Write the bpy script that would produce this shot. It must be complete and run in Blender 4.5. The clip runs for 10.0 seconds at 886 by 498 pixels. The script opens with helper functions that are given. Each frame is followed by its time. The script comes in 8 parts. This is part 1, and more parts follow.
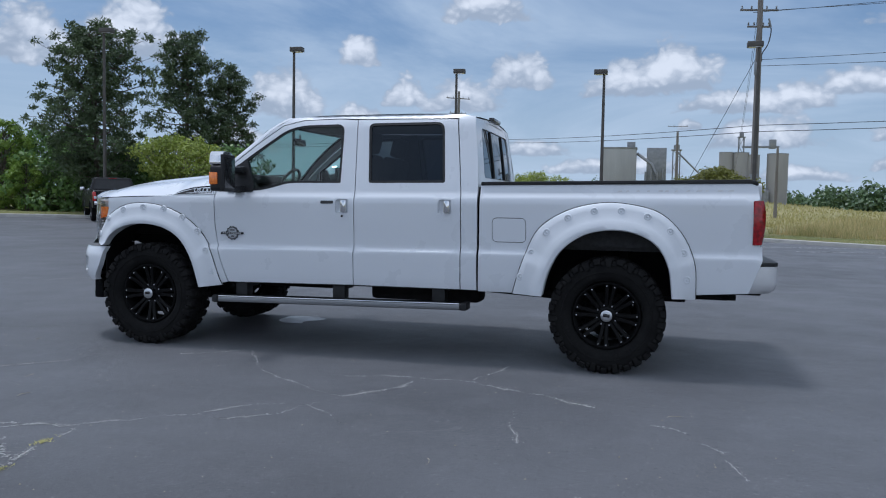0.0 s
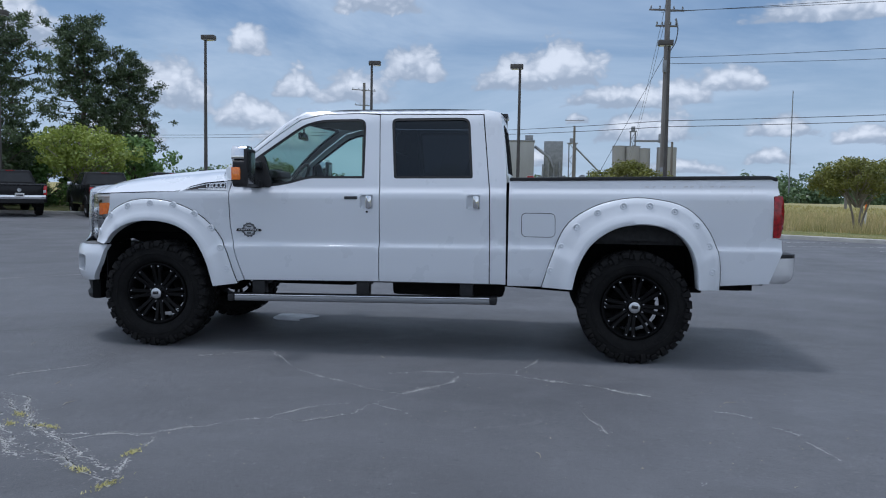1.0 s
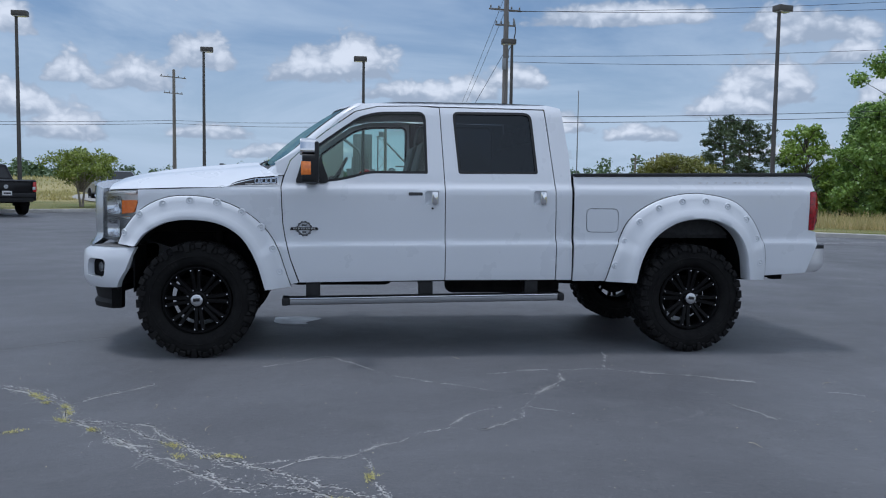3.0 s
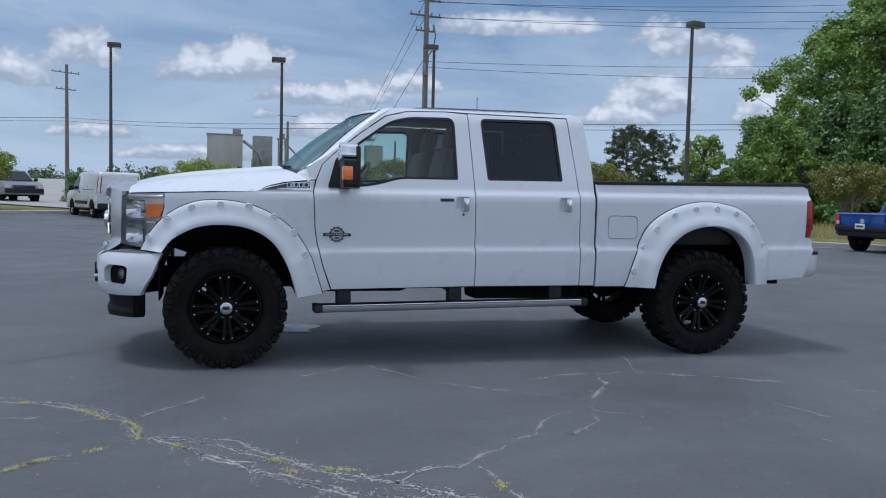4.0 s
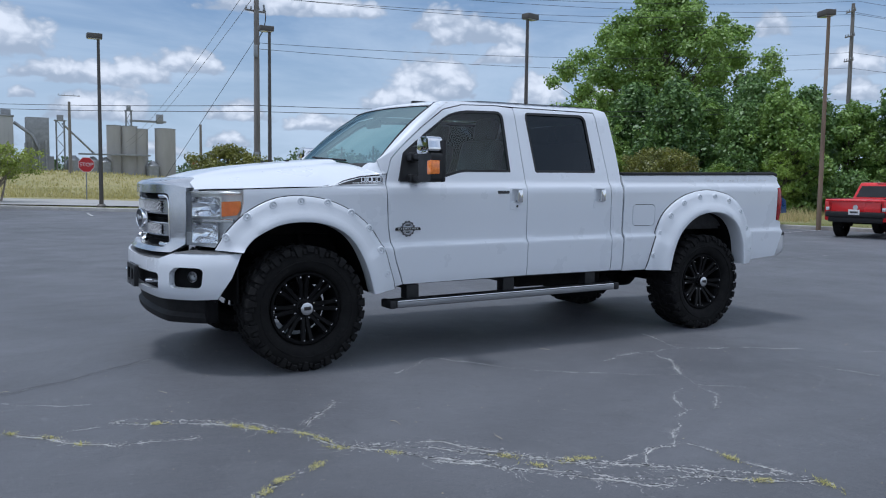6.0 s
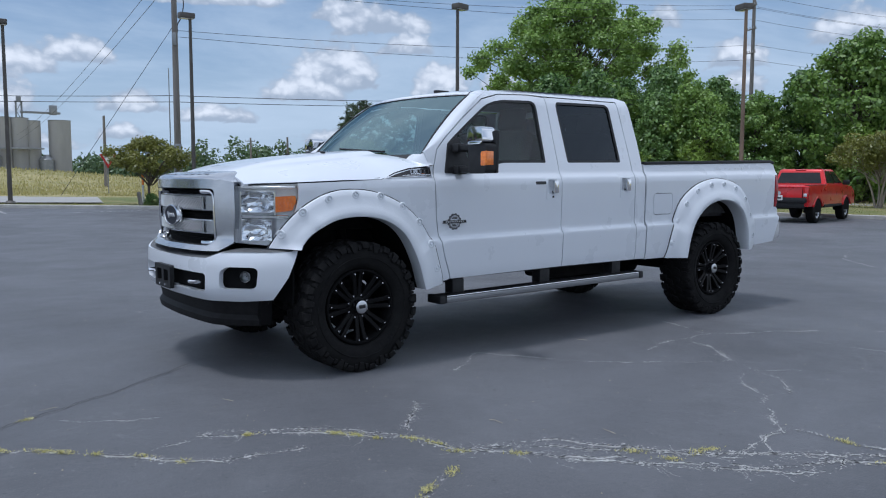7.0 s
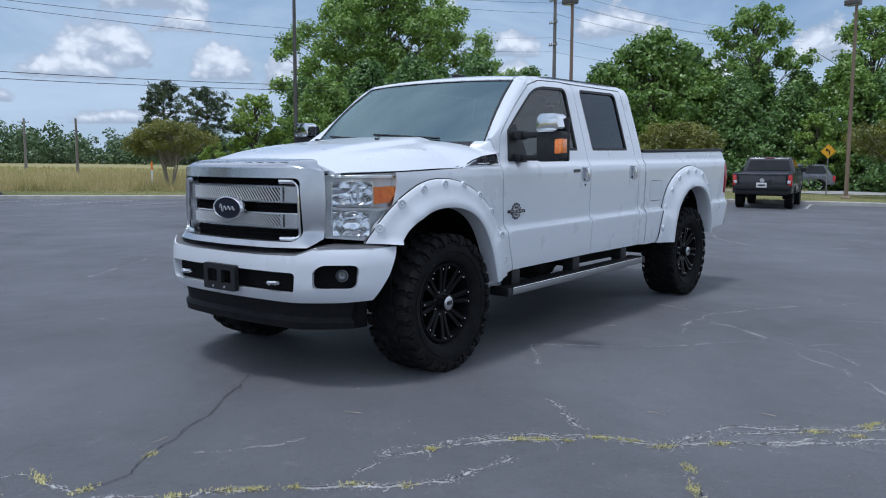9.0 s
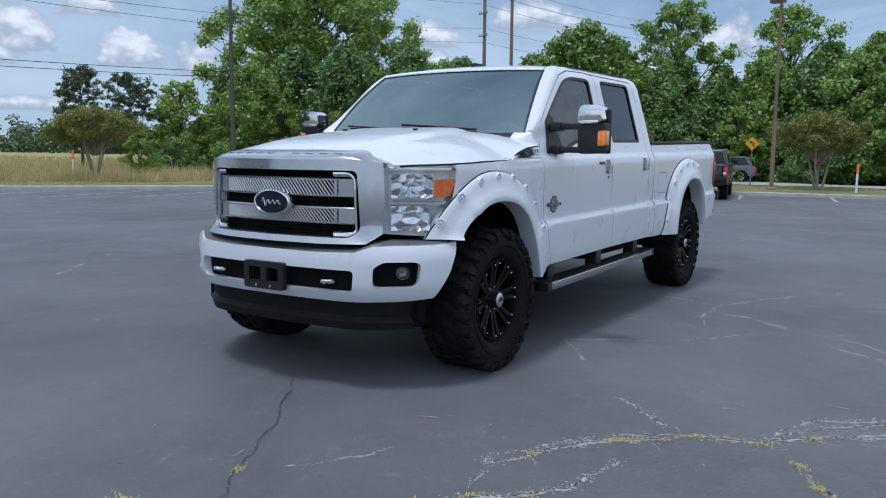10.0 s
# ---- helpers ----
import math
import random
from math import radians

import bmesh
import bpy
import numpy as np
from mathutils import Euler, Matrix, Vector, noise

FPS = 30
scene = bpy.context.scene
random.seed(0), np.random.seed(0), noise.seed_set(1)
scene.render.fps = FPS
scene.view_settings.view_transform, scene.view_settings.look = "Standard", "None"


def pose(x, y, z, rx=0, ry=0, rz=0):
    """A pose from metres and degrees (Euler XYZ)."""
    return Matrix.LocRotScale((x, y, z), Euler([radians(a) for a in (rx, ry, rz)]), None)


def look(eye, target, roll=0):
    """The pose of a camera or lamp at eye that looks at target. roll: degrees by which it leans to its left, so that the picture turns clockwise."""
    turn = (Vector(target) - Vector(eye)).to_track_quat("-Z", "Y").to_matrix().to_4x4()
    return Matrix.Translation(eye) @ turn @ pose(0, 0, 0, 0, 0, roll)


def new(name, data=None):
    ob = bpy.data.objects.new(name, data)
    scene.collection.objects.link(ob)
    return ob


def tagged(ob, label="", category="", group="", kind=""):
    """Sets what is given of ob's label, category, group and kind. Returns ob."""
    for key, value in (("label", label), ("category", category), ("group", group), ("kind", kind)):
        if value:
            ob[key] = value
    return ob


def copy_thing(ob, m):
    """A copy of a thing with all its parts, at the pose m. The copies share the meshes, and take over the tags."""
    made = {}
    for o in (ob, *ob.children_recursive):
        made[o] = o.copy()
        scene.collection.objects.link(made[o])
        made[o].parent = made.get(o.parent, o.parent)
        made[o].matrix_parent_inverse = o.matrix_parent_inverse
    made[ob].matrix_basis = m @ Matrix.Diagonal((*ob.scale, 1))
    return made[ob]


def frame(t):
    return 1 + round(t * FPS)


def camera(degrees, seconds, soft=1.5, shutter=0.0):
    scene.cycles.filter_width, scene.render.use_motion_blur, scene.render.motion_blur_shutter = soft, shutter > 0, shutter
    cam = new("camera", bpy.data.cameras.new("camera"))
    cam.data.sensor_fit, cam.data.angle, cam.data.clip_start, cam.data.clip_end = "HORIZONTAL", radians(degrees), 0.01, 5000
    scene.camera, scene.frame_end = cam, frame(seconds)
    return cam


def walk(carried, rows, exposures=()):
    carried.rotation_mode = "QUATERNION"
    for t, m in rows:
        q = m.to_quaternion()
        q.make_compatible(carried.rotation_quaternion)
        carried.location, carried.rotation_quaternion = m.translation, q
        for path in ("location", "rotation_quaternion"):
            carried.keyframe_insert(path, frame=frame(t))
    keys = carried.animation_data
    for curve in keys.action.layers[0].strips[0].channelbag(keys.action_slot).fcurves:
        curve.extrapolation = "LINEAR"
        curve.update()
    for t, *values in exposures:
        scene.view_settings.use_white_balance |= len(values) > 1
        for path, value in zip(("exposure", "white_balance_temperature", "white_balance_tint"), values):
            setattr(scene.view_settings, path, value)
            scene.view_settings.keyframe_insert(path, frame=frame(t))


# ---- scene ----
cam = camera(57.3, 10.0, soft=1.1)
PATH = [
    (0, (4.221, -7.296, 1.302), (3.743, -5.357, 1.184), 1),
    (0.5, (3.683, -7.375, 1.301), (3.333, -5.410, 1.179), 0.9),
    (1, (3.163, -7.510, 1.312), (2.941, -5.527, 1.179), 0.9),
    (1.5, (2.596, -7.498, 1.308), (2.502, -5.506, 1.161), 0.8),
    (2, (2.049, -7.602, 1.317), (2.080, -5.608, 1.165), 0.7),
    (2.5, (1.528, -7.483, 1.311), (1.681, -5.495, 1.161), 0.7),
    (4, (-0.039, -7.121, 1.300), (0.489, -5.196, 1.172), 1.4),
    (4.5, (-0.549, -7.002, 1.307), (0.108, -5.118, 1.178), 1.7),
    (5, (-1.067, -6.798, 1.318), (-0.286, -4.962, 1.186), 1.6),
    (5.5, (-1.576, -6.642, 1.333), (-0.680, -4.860, 1.188), 1.2),
    (7, (-2.815, -5.692, 1.332), (-1.622, -4.096, 1.152), 0.1),
    (7.5, (-3.207, -5.362, 1.331), (-1.918, -3.844, 1.143), 0),
    (8, (-3.483, -4.975, 1.340), (-2.096, -3.547, 1.143), 0),
    (8.5, (-3.778, -4.550, 1.342), (-2.302, -3.217, 1.131), 0.1),
    (9, (-4.040, -4.160, 1.348), (-2.481, -2.926, 1.133), 0.2),
    (9.5, (-4.210, -3.710, 1.335), (-2.585, -2.564, 1.112), 0.4),
    (10, (-4.366, -3.386, 1.354), (-2.694, -2.315, 1.116), 0.5),
]
walk(cam, [(t, look(eye, target, roll)) for t, eye, target, roll in PATH], [(0.0, -0.03, 5650, 12), (4.3, -0.07, 5650, 12), (5.5, 0.07, 5650, 12), (7.5, 0.07, 5650, 12), (10.0, 0.12, 5650, 12)])

# ---- sky, sun and exposure ----
SUN_TO = Vector((-0.28, 0.06, 1.0)).normalized()
sun_el = math.asin(SUN_TO.z)
sun_az = math.atan2(SUN_TO.x, SUN_TO.y)

world = bpy.data.worlds.new("sky")
scene.world = world
world.use_nodes = True
wn, wl = world.node_tree.nodes, world.node_tree.links
wn.clear()
w_out = wn.new("ShaderNodeOutputWorld")
w_bg = wn.new("ShaderNodeBackground")
w_sky = wn.new("ShaderNodeTexSky")
w_sky.sky_type = "NISHITA"
w_sky.sun_disc = False
w_sky.sun_elevation = sun_el
w_sky.sun_rotation = sun_az
w_sky.air_density, w_sky.dust_density, w_sky.ozone_density = 1.0, 1.2, 1.5
w_co = wn.new("ShaderNodeTexCoord")


def wmath(op, a, b=None, c=None):
    n = wn.new("ShaderNodeMath")
    n.operation = op
    for i, v in enumerate((a, b, c)):
        if v is None:
            continue
        if isinstance(v, (int, float)):
            n.inputs[i].default_value = v
        else:
            wl.new(v, n.inputs[i])
    return n.outputs[0]


def wsmooth(v, lo, hi):
    n = wn.new("ShaderNodeMapRange")
    n.interpolation_type = "SMOOTHSTEP"
    wl.new(v, n.inputs[0])
    n.inputs[1].default_value, n.inputs[2].default_value = lo, hi
    return n.outputs[0]


def wnoise(vec, scale, detail, rough=0.55, dist=0.0):
    n = wn.new("ShaderNodeTexNoise")
    n.inputs["Scale"].default_value, n.inputs["Detail"].default_value = scale, detail
    n.inputs["Roughness"].default_value, n.inputs["Distortion"].default_value = rough, dist
    wl.new(vec, n.inputs["Vector"])
    return n.outputs["Fac"]


w_xyz = wn.new("ShaderNodeSeparateXYZ")
wl.new(w_co.outputs["Generated"], w_xyz.inputs[0])
# azimuth (degrees, 0 along +y, positive to +x) and elevation of a direction
w_azi = wmath("MULTIPLY", wmath("ARCTAN2", w_xyz.outputs[0], w_xyz.outputs[1]), 57.2958)
w_ele = wmath("MULTIPLY", wmath("ARCSINE", w_xyz.outputs[2]), 57.2958)
w_dir = wn.new("ShaderNodeCombineXYZ")
wl.new(w_azi, w_dir.inputs[0])
wl.new(w_ele, w_dir.inputs[1])


def wvec(op, a, b, c=None):
    n = wn.new("ShaderNodeVectorMath")
    n.operation = op
    for i, v in enumerate((a, b, c)):
        if v is None:
            continue
        if isinstance(v, tuple):
            n.inputs[i].default_value = v
        else:
            wl.new(v, n.inputs[i])
    return n


def wcells(vec, scale, smooth):
    """Round-topped billows: one inside a billow, nought between two."""
    n = wn.new("ShaderNodeTexVoronoi")
    n.feature = "SMOOTH_F1"
    n.inputs["Scale"].default_value, n.inputs["Smoothness"].default_value = scale, smooth
    wl.new(vec, n.inputs["Vector"])
    return wmath("SUBTRACT", 1.0, wmath("MULTIPLY", n.outputs["Distance"], 1.25))


w_warp = wvec("MULTIPLY_ADD", w_dir.outputs[0], (1.0, 1.35, 1.0), (0.0, 0.0, 0.0)).outputs[0]
w_drift = wn.new("ShaderNodeTexNoise")
w_drift.inputs["Scale"].default_value, w_drift.inputs["Detail"].default_value = 0.55, 4.0
wl.new(w_dir.outputs[0], w_drift.inputs["Vector"])
w_warp = wvec("MULTIPLY_ADD", w_drift.outputs["Color"], (1.7, 1.5, 0.0), w_warp).outputs[0]
billow = wmath("ADD", wmath("MULTIPLY", wcells(w_warp, 0.46, 0.5), 0.60), wmath("MULTIPLY", wcells(w_warp, 1.7, 0.4), 0.3))
billow = wmath("ADD", billow, wmath("MULTIPLY", wnoise(w_warp, 2.4, 6.0, 0.62), 0.36))
billow_big = wnoise(w_warp, 0.42, 4.0, 0.55)

# heaped clouds that hang over the site: azimuth, elevation of base, half width, height
HEAPS = [
    (-40.6, 8.6, 2.6, 3.6), (-35.1, 9.2, 4.0, 3.6), (-25.0, 5.8, 2.6, 3.4), (-19.9, 9.5, 1.5, 1.7), (-19.9, 4.5, 2.2, 2.2), (-17.0, 3.2, 2.6, 2.2), (-28.5, 3.4, 3.2, 2.0),
    (-16.6, 6.8, 1.7, 1.8), (-12.6, 6.5, 2.8, 2.0), (-8.6, 8.2, 2.2, 2.4), (-1.6, 7.5, 2.8, 2.2), (1.6, 7.7, 3.3, 3.2), (4.4, 6.4, 2.6, 1.4), (6.4, 6.2, 2.9, 1.7),
    (7.2, 4.1, 3.8, 2.0), (12.9, 7.3, 2.3, 1.8), (9.7, 6.5, 2.3, 1.5), (16.0, 4.3, 2.2, 1.3), (21.2, 3.7, 2.2, 1.0), (15.3, 2.5, 1.5, 1.0), (2.9, 5.1, 0.9, 0.8),
]
HEAPS_B = [
    (29.0, 6.1, 2.9, 3.3), (27.1, 5.3, 3.0, 1.7), (30.8, 6.0, 1.8, 2.0), (29.8, 10.6, 2.7, 1.6), (32.3, 9.8, 3.4, 2.0), (34.2, 8.5, 2.0, 1.4), (36.6, 5.6, 2.1, 2.2), (40.7, 5.1, 1.6, 2.2),
    (19.4, 11.4, 6.6, 1.6), (51.6, 10.0, 1.1, 1.6), (56.4, 7.3, 1.8, 1.6), (56.6, 5.7, 1.6, 1.3), (76.3, 6.6, 2.0, 2.3), (22.9, 3.6, 1.2, 1.0), (-11.0, 12.6, 3.2, 2.0),
    (-2.0, 2.2, 5.0, 1.1), (-8.0, 3.4, 3.0, 1.1), (9.5, 1.8, 3.0, 0.9), (30.5, 2.4, 4.0, 0.9), (63.5, 8.5, 3.0, 2.0), (69.0, 5.0, 3.5, 2.0), (46.0, 6.4, 1.6, 1.0),
]
cover = None
shade = None
for az, base, half, tall in HEAPS + HEAPS_B:
    q = wvec("MULTIPLY_ADD", w_dir.outputs[0], (1 / half, 1 / tall, 0.0), (-az / half, -base / tall, 0.0))
    r = wvec("LENGTH", q.outputs[0], None)
    up = wn.new("ShaderNodeSeparateXYZ")
    wl.new(q.outputs[0], up.inputs[0])
    body = wmath("MINIMUM", wmath("SUBTRACT", 1.0, r.outputs["Value"]), wmath("MULTIPLY_ADD", up.outputs[1], 2.2, 0.30))
    cover = body if cover is None else wmath("MAXIMUM", cover, body)
    lit = wmath("MINIMUM", body, wmath("MULTIPLY", up.outputs[1], 0.9))
    shade = lit if shade is None else wmath("MAXIMUM", shade, lit)
rough_edge = wmath("MULTIPLY", wmath("SUBTRACT", billow, 0.36), 1.2)
heap = wsmooth(wmath("ADD", wmath("MULTIPLY", cover, 1.7), rough_edge), 0.05, 0.55)
# thin high veil, and unseen bright cloud overhead and behind, added as fill light
w_flat = wn.new("ShaderNodeCombineXYZ")
w_zz = wmath("ADD", wmath("MAXIMUM", w_xyz.outputs[2], 0.0), 0.16)
wl.new(wmath("DIVIDE", w_xyz.outputs[0], w_zz), w_flat.inputs[0])
wl.new(wmath("DIVIDE", w_xyz.outputs[1], w_zz), w_flat.inputs[1])
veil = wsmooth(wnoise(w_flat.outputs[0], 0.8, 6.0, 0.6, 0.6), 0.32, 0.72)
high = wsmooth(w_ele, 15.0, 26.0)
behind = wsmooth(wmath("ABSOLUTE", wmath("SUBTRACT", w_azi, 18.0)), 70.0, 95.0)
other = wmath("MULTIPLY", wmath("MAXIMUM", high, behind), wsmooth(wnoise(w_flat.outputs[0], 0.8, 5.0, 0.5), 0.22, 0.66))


def wmix(fac, a, b):
    n = wn.new("ShaderNodeMix")
    n.data_type = "RGBA"
    for socket, v in ((n.inputs[0], fac), (n.inputs[6], a), (n.inputs[7], b)):
        if isinstance(v, tuple):
            socket.default_value = (*v, 1)
        elif isinstance(v, float):
            socket.default_value = v
        else:
            wl.new(v, socket)
    return n.outputs[2]


SKY_GAIN = 0.085
w_gain = wn.new("ShaderNodeVectorMath")
w_gain.operation = "SCALE"
wl.new(w_sky.outputs[0], w_gain.inputs[0])
w_gain.inputs["Scale"].default_value = SKY_GAIN
blue = wmix(0.40, w_gain.outputs[0], (0.13, 0.255, 0.43))
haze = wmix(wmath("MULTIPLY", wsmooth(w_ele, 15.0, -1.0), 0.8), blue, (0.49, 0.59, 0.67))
veiled = wmix(wmath("MULTIPLY", veil, 0.85), haze, (0.52, 0.605, 0.68))
tone = wsmooth(wmath("ADD", wmath("ADD", shade, wmath("MULTIPLY", wmath("SUBTRACT", billow, 0.50), 0.9)), wmath("MULTIPLY", wmath("SUBTRACT", billow_big, 0.5), 0.5)), -0.05, 0.62)
cloud = wmix(tone, (0.38, 0.43, 0.49), (0.80, 0.81, 0.815))
clouded = wmix(wmath("MULTIPLY", heap, 0.93), veiled, cloud)
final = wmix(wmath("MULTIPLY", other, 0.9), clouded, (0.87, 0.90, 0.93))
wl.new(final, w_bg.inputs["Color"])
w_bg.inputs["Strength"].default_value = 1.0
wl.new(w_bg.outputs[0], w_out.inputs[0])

sun = new("sun", bpy.data.lights.new("sun", "SUN"))
sun.data.energy, sun.data.angle, sun.data.color = 1.75, radians(8.5), (1.0, 0.965, 0.91)
sun.matrix_world = look(SUN_TO * 80, (0, 0, 0))

# ---- materials ----
def material(name, color, rough=0.5, metal=0.0, second=None, scale=6.0, detail=5.0, mix=(0.35, 0.65), fine=0.0, fine_scale=90.0,
             bump=0.0, bump_scale=60.0, coat=0.0, spec=0.5, rough_vary=0.0, space="Object", stretch=(1, 1, 1), emit=None, vary=0.0):
    """A surface with broad mottling, fine grain and relief."""
    m = bpy.data.materials.new(name)
    m.use_nodes = True
    nt = m.node_tree
    n, l = nt.nodes, nt.links
    p = n["Principled BSDF"]
    p.inputs["Roughness"].default_value = rough
    p.inputs["Metallic"].default_value = metal
    p.inputs["Specular IOR Level"].default_value = spec
    p.inputs["Coat Weight"].default_value = coat
    p.inputs["Coat Roughness"].default_value = 0.06
    co = n.new("ShaderNodeTexCoord")
    mp = n.new("ShaderNodeMapping")
    mp.inputs["Scale"].default_value = stretch
    l.new(co.outputs[space], mp.inputs[0])

    def nz(sc, de, ro=0.55):
        t = n.new("ShaderNodeTexNoise")
        t.inputs["Scale"].default_value, t.inputs["Detail"].default_value, t.inputs["Roughness"].default_value = sc, de, ro
        l.new(mp.outputs[0], t.inputs["Vector"])
        return t.outputs["Fac"]

    def blend(fac, a, b, kind="MIX"):
        x = n.new("ShaderNodeMix")
        x.data_type, x.blend_type = "RGBA", kind
        for s, v in ((x.inputs[0], fac), (x.inputs[6], a), (x.inputs[7], b)):
            if isinstance(v, tuple):
                s.default_value = (*v, 1)
            elif isinstance(v, (float, int)):
                s.default_value = v
            else:
                l.new(v, s)
        return x.outputs[2]

    def ramp(v, lo, hi, a=0.0, b=1.0):
        r = n.new("ShaderNodeMapRange")
        l.new(v, r.inputs[0])
        for i, q in enumerate((lo, hi, a, b)):
            r.inputs[i + 1].default_value = q
        return r.outputs[0]

    col = tuple(color)
    if second:
        col = blend(ramp(nz(scale, detail), mix[0], mix[1]), col, tuple(second))
    if fine:
        col = blend(ramp(nz(fine_scale, 3), 0.3, 0.7, 0.0, fine), col, tuple(c * 0.45 for c in color))
    if vary:
        inf = n.new("ShaderNodeObjectInfo")
        h = n.new("ShaderNodeHueSaturation")
        l.new(ramp(inf.outputs["Random"], 0, 1, 1 - vary, 1 + vary), h.inputs["Value"])
        l.new(ramp(inf.outputs["Random"], 0, 1, 0.5 - vary * 0.1, 0.5 + vary * 0.1), h.inputs["Hue"])
        if isinstance(col, tuple):
            h.inputs["Color"].default_value = (*col, 1)
        else:
            l.new(col, h.inputs["Color"])
        col = h.outputs[0]
    if isinstance(col, tuple):
        p.inputs["Base Color"].default_value = (*col, 1)
    else:
        l.new(col, p.inputs["Base Color"])
    if rough_vary:
        l.new(ramp(nz(scale * 1.7, 4), 0.3, 0.7, max(rough - rough_vary, 0.02), min(rough + rough_vary, 1)), p.inputs["Roughness"])
    if bump:
        b = n.new("ShaderNodeBump")
        b.inputs["Strength"].default_value = 1.0
        b.inputs["Distance"].default_value = bump
        l.new(nz(bump_scale, 4), b.inputs["Height"])
        l.new(b.outputs[0], p.inputs["Normal"])
    if emit:
        p.inputs["Emission Color"].default_value = (*emit[0], 1)
        p.inputs["Emission Strength"].default_value = emit[1]
    return m


def pane(name, tint, gloss=1.0, rough=0.01, sheen=(1.0, 1.0, 1.0)):
    """A thin sheet of glass: tinted see-through with a mirror sheen."""
    m = bpy.data.materials.new(name)
    m.use_nodes = True
    n, l = m.node_tree.nodes, m.node_tree.links
    n.clear()
    out = n.new("ShaderNodeOutputMaterial")
    tr = n.new("ShaderNodeBsdfTransparent")
    tr.inputs[0].default_value = (*tint, 1)
    gl = n.new("ShaderNodeBsdfGlossy")
    gl.inputs["Color"].default_value = (*sheen, 1)
    gl.inputs["Roughness"].default_value = rough
    fr = n.new("ShaderNodeFresnel")
    fr.inputs["IOR"].default_value = 1.5
    k = n.new("ShaderNodeMath")
    k.operation = "MULTIPLY"
    k.use_clamp = True
    l.new(fr.outputs[0], k.inputs[0])
    k.inputs[1].default_value = gloss
    base = tr.outputs[0]
    mix = n.new("ShaderNodeMixShader")
    l.new(k.outputs[0], mix.inputs[0])
    l.new(base, mix.inputs[1])
    l.new(gl.outputs[0], mix.inputs[2])
    l.new(mix.outputs[0], out.inputs[0])
    return m


WHITE = material("white_paint", (0.675, 0.706, 0.750), 0.30, second=(0.662, 0.692, 0.736), scale=2.2, mix=(0.3, 0.75), coat=0.7, fine=0.02, fine_scale=260, rough_vary=0.05)
FLARE = material("white_flare", (0.675, 0.705, 0.745), 0.42, second=(0.645, 0.675, 0.715), scale=5.0, coat=0.25, bump=0.0004, bump_scale=500)
CHROME = material("chrome", (0.80, 0.81, 0.83), 0.07, 1.0, second=(0.70, 0.71, 0.73), scale=14, rough_vary=0.04)
SILVER = material("satin_silver", (0.50, 0.52, 0.55), 0.26, 0.9, second=(0.45, 0.468, 0.495), scale=9, coat=0.5)
STEEL = material("brushed_aluminium", (0.60, 0.61, 0.63), 0.30, 1.0, second=(0.5, 0.51, 0.53), scale=5, stretch=(1, 30, 30))
BLACK = material("black_plastic", (0.010, 0.0105, 0.012), 0.5, second=(0.018, 0.0185, 0.02), spec=0.35, scale=20, bump=0.0006, bump_scale=400)
GLOSS = material("gloss_black", (0.008, 0.008, 0.009), 0.18, second=(0.014, 0.014, 0.016), scale=14, coat=0.4)
RUBBER = material("tyre_rubber", (0.0075, 0.0075, 0.008), 0.8, second=(0.014, 0.014, 0.014), spec=0.14, scale=9, bump=0.0015, bump_scale=120, fine=0.3, fine_scale=60)
TREAD = material("dusty_tread_rubber", (0.012, 0.012, 0.013), 0.95, second=(0.024, 0.0235, 0.023), spec=0.08, scale=12, bump=0.001, bump_scale=160, fine=0.3, fine_scale=80)
# near-black for undersides, wheel arches, panel gaps and seams
UNDER = material("dull_near_black", (0.006, 0.006, 0.0065), 0.9, second=(0.012, 0.011, 0.010), spec=0.15, scale=10, bump=0.003, bump_scale=40)
TRIM = material("interior_trim", (0.035, 0.034, 0.035), 0.7, second=(0.05, 0.048, 0.047), scale=12, bump=0.0008, bump_scale=250)
LEATHER = material("grey_leather", (0.075, 0.07, 0.068), 0.55, second=(0.10, 0.094, 0.09), scale=7, bump=0.0012, bump_scale=130)
LINER = material("headliner_cloth", (0.32, 0.30, 0.28), 0.95, second=(0.27, 0.255, 0.24), scale=30)
AMBER = material("amber_lens", (0.95, 0.26, 0.03), 0.22, second=(0.80, 0.19, 0.02), scale=60, detail=1, coat=1.0)
REDLENS = material("red_lens", (0.36, 0.004, 0.010), 0.2, second=(0.17, 0.002, 0.005), scale=40, detail=1, coat=0.35)
BADGE = material("smoked_chrome_badge", (0.10, 0.105, 0.115), 0.25, 0.6, second=(0.16, 0.165, 0.175), scale=40)
PADGREY = material("grey_plastic_pad", (0.075, 0.077, 0.082), 0.55, second=(0.095, 0.097, 0.10), scale=30, bump=0.0006, bump_scale=400)
ALUDARK = material("dull_aluminium", (0.30, 0.31, 0.325), 0.38, 0.9, second=(0.23, 0.235, 0.245), scale=5, stretch=(1, 30, 30))
BLUEOVAL = material("blue_enamel", (0.0035, 0.0055, 0.016), 0.4, second=(0.005, 0.008, 0.022), scale=12, coat=0.15, spec=0.3)
BRIGHT = material("bright_bumper_metal", (0.74, 0.75, 0.77), 0.25, 0.35, second=(0.66, 0.67, 0.69), scale=6, coat=0.5)
VOID = material("dull_black_recess", (0.004, 0.004, 0.0045), 0.8, second=(0.007, 0.007, 0.0075), spec=0.1, scale=20)
MESHWIRE = material("bright_mesh_wire", (0.86, 0.87, 0.89), 0.28, 0.5, second=(0.76, 0.77, 0.79), scale=20)
CLEAR = pane("clear_lens", (0.93, 0.95, 0.96), 0.9)
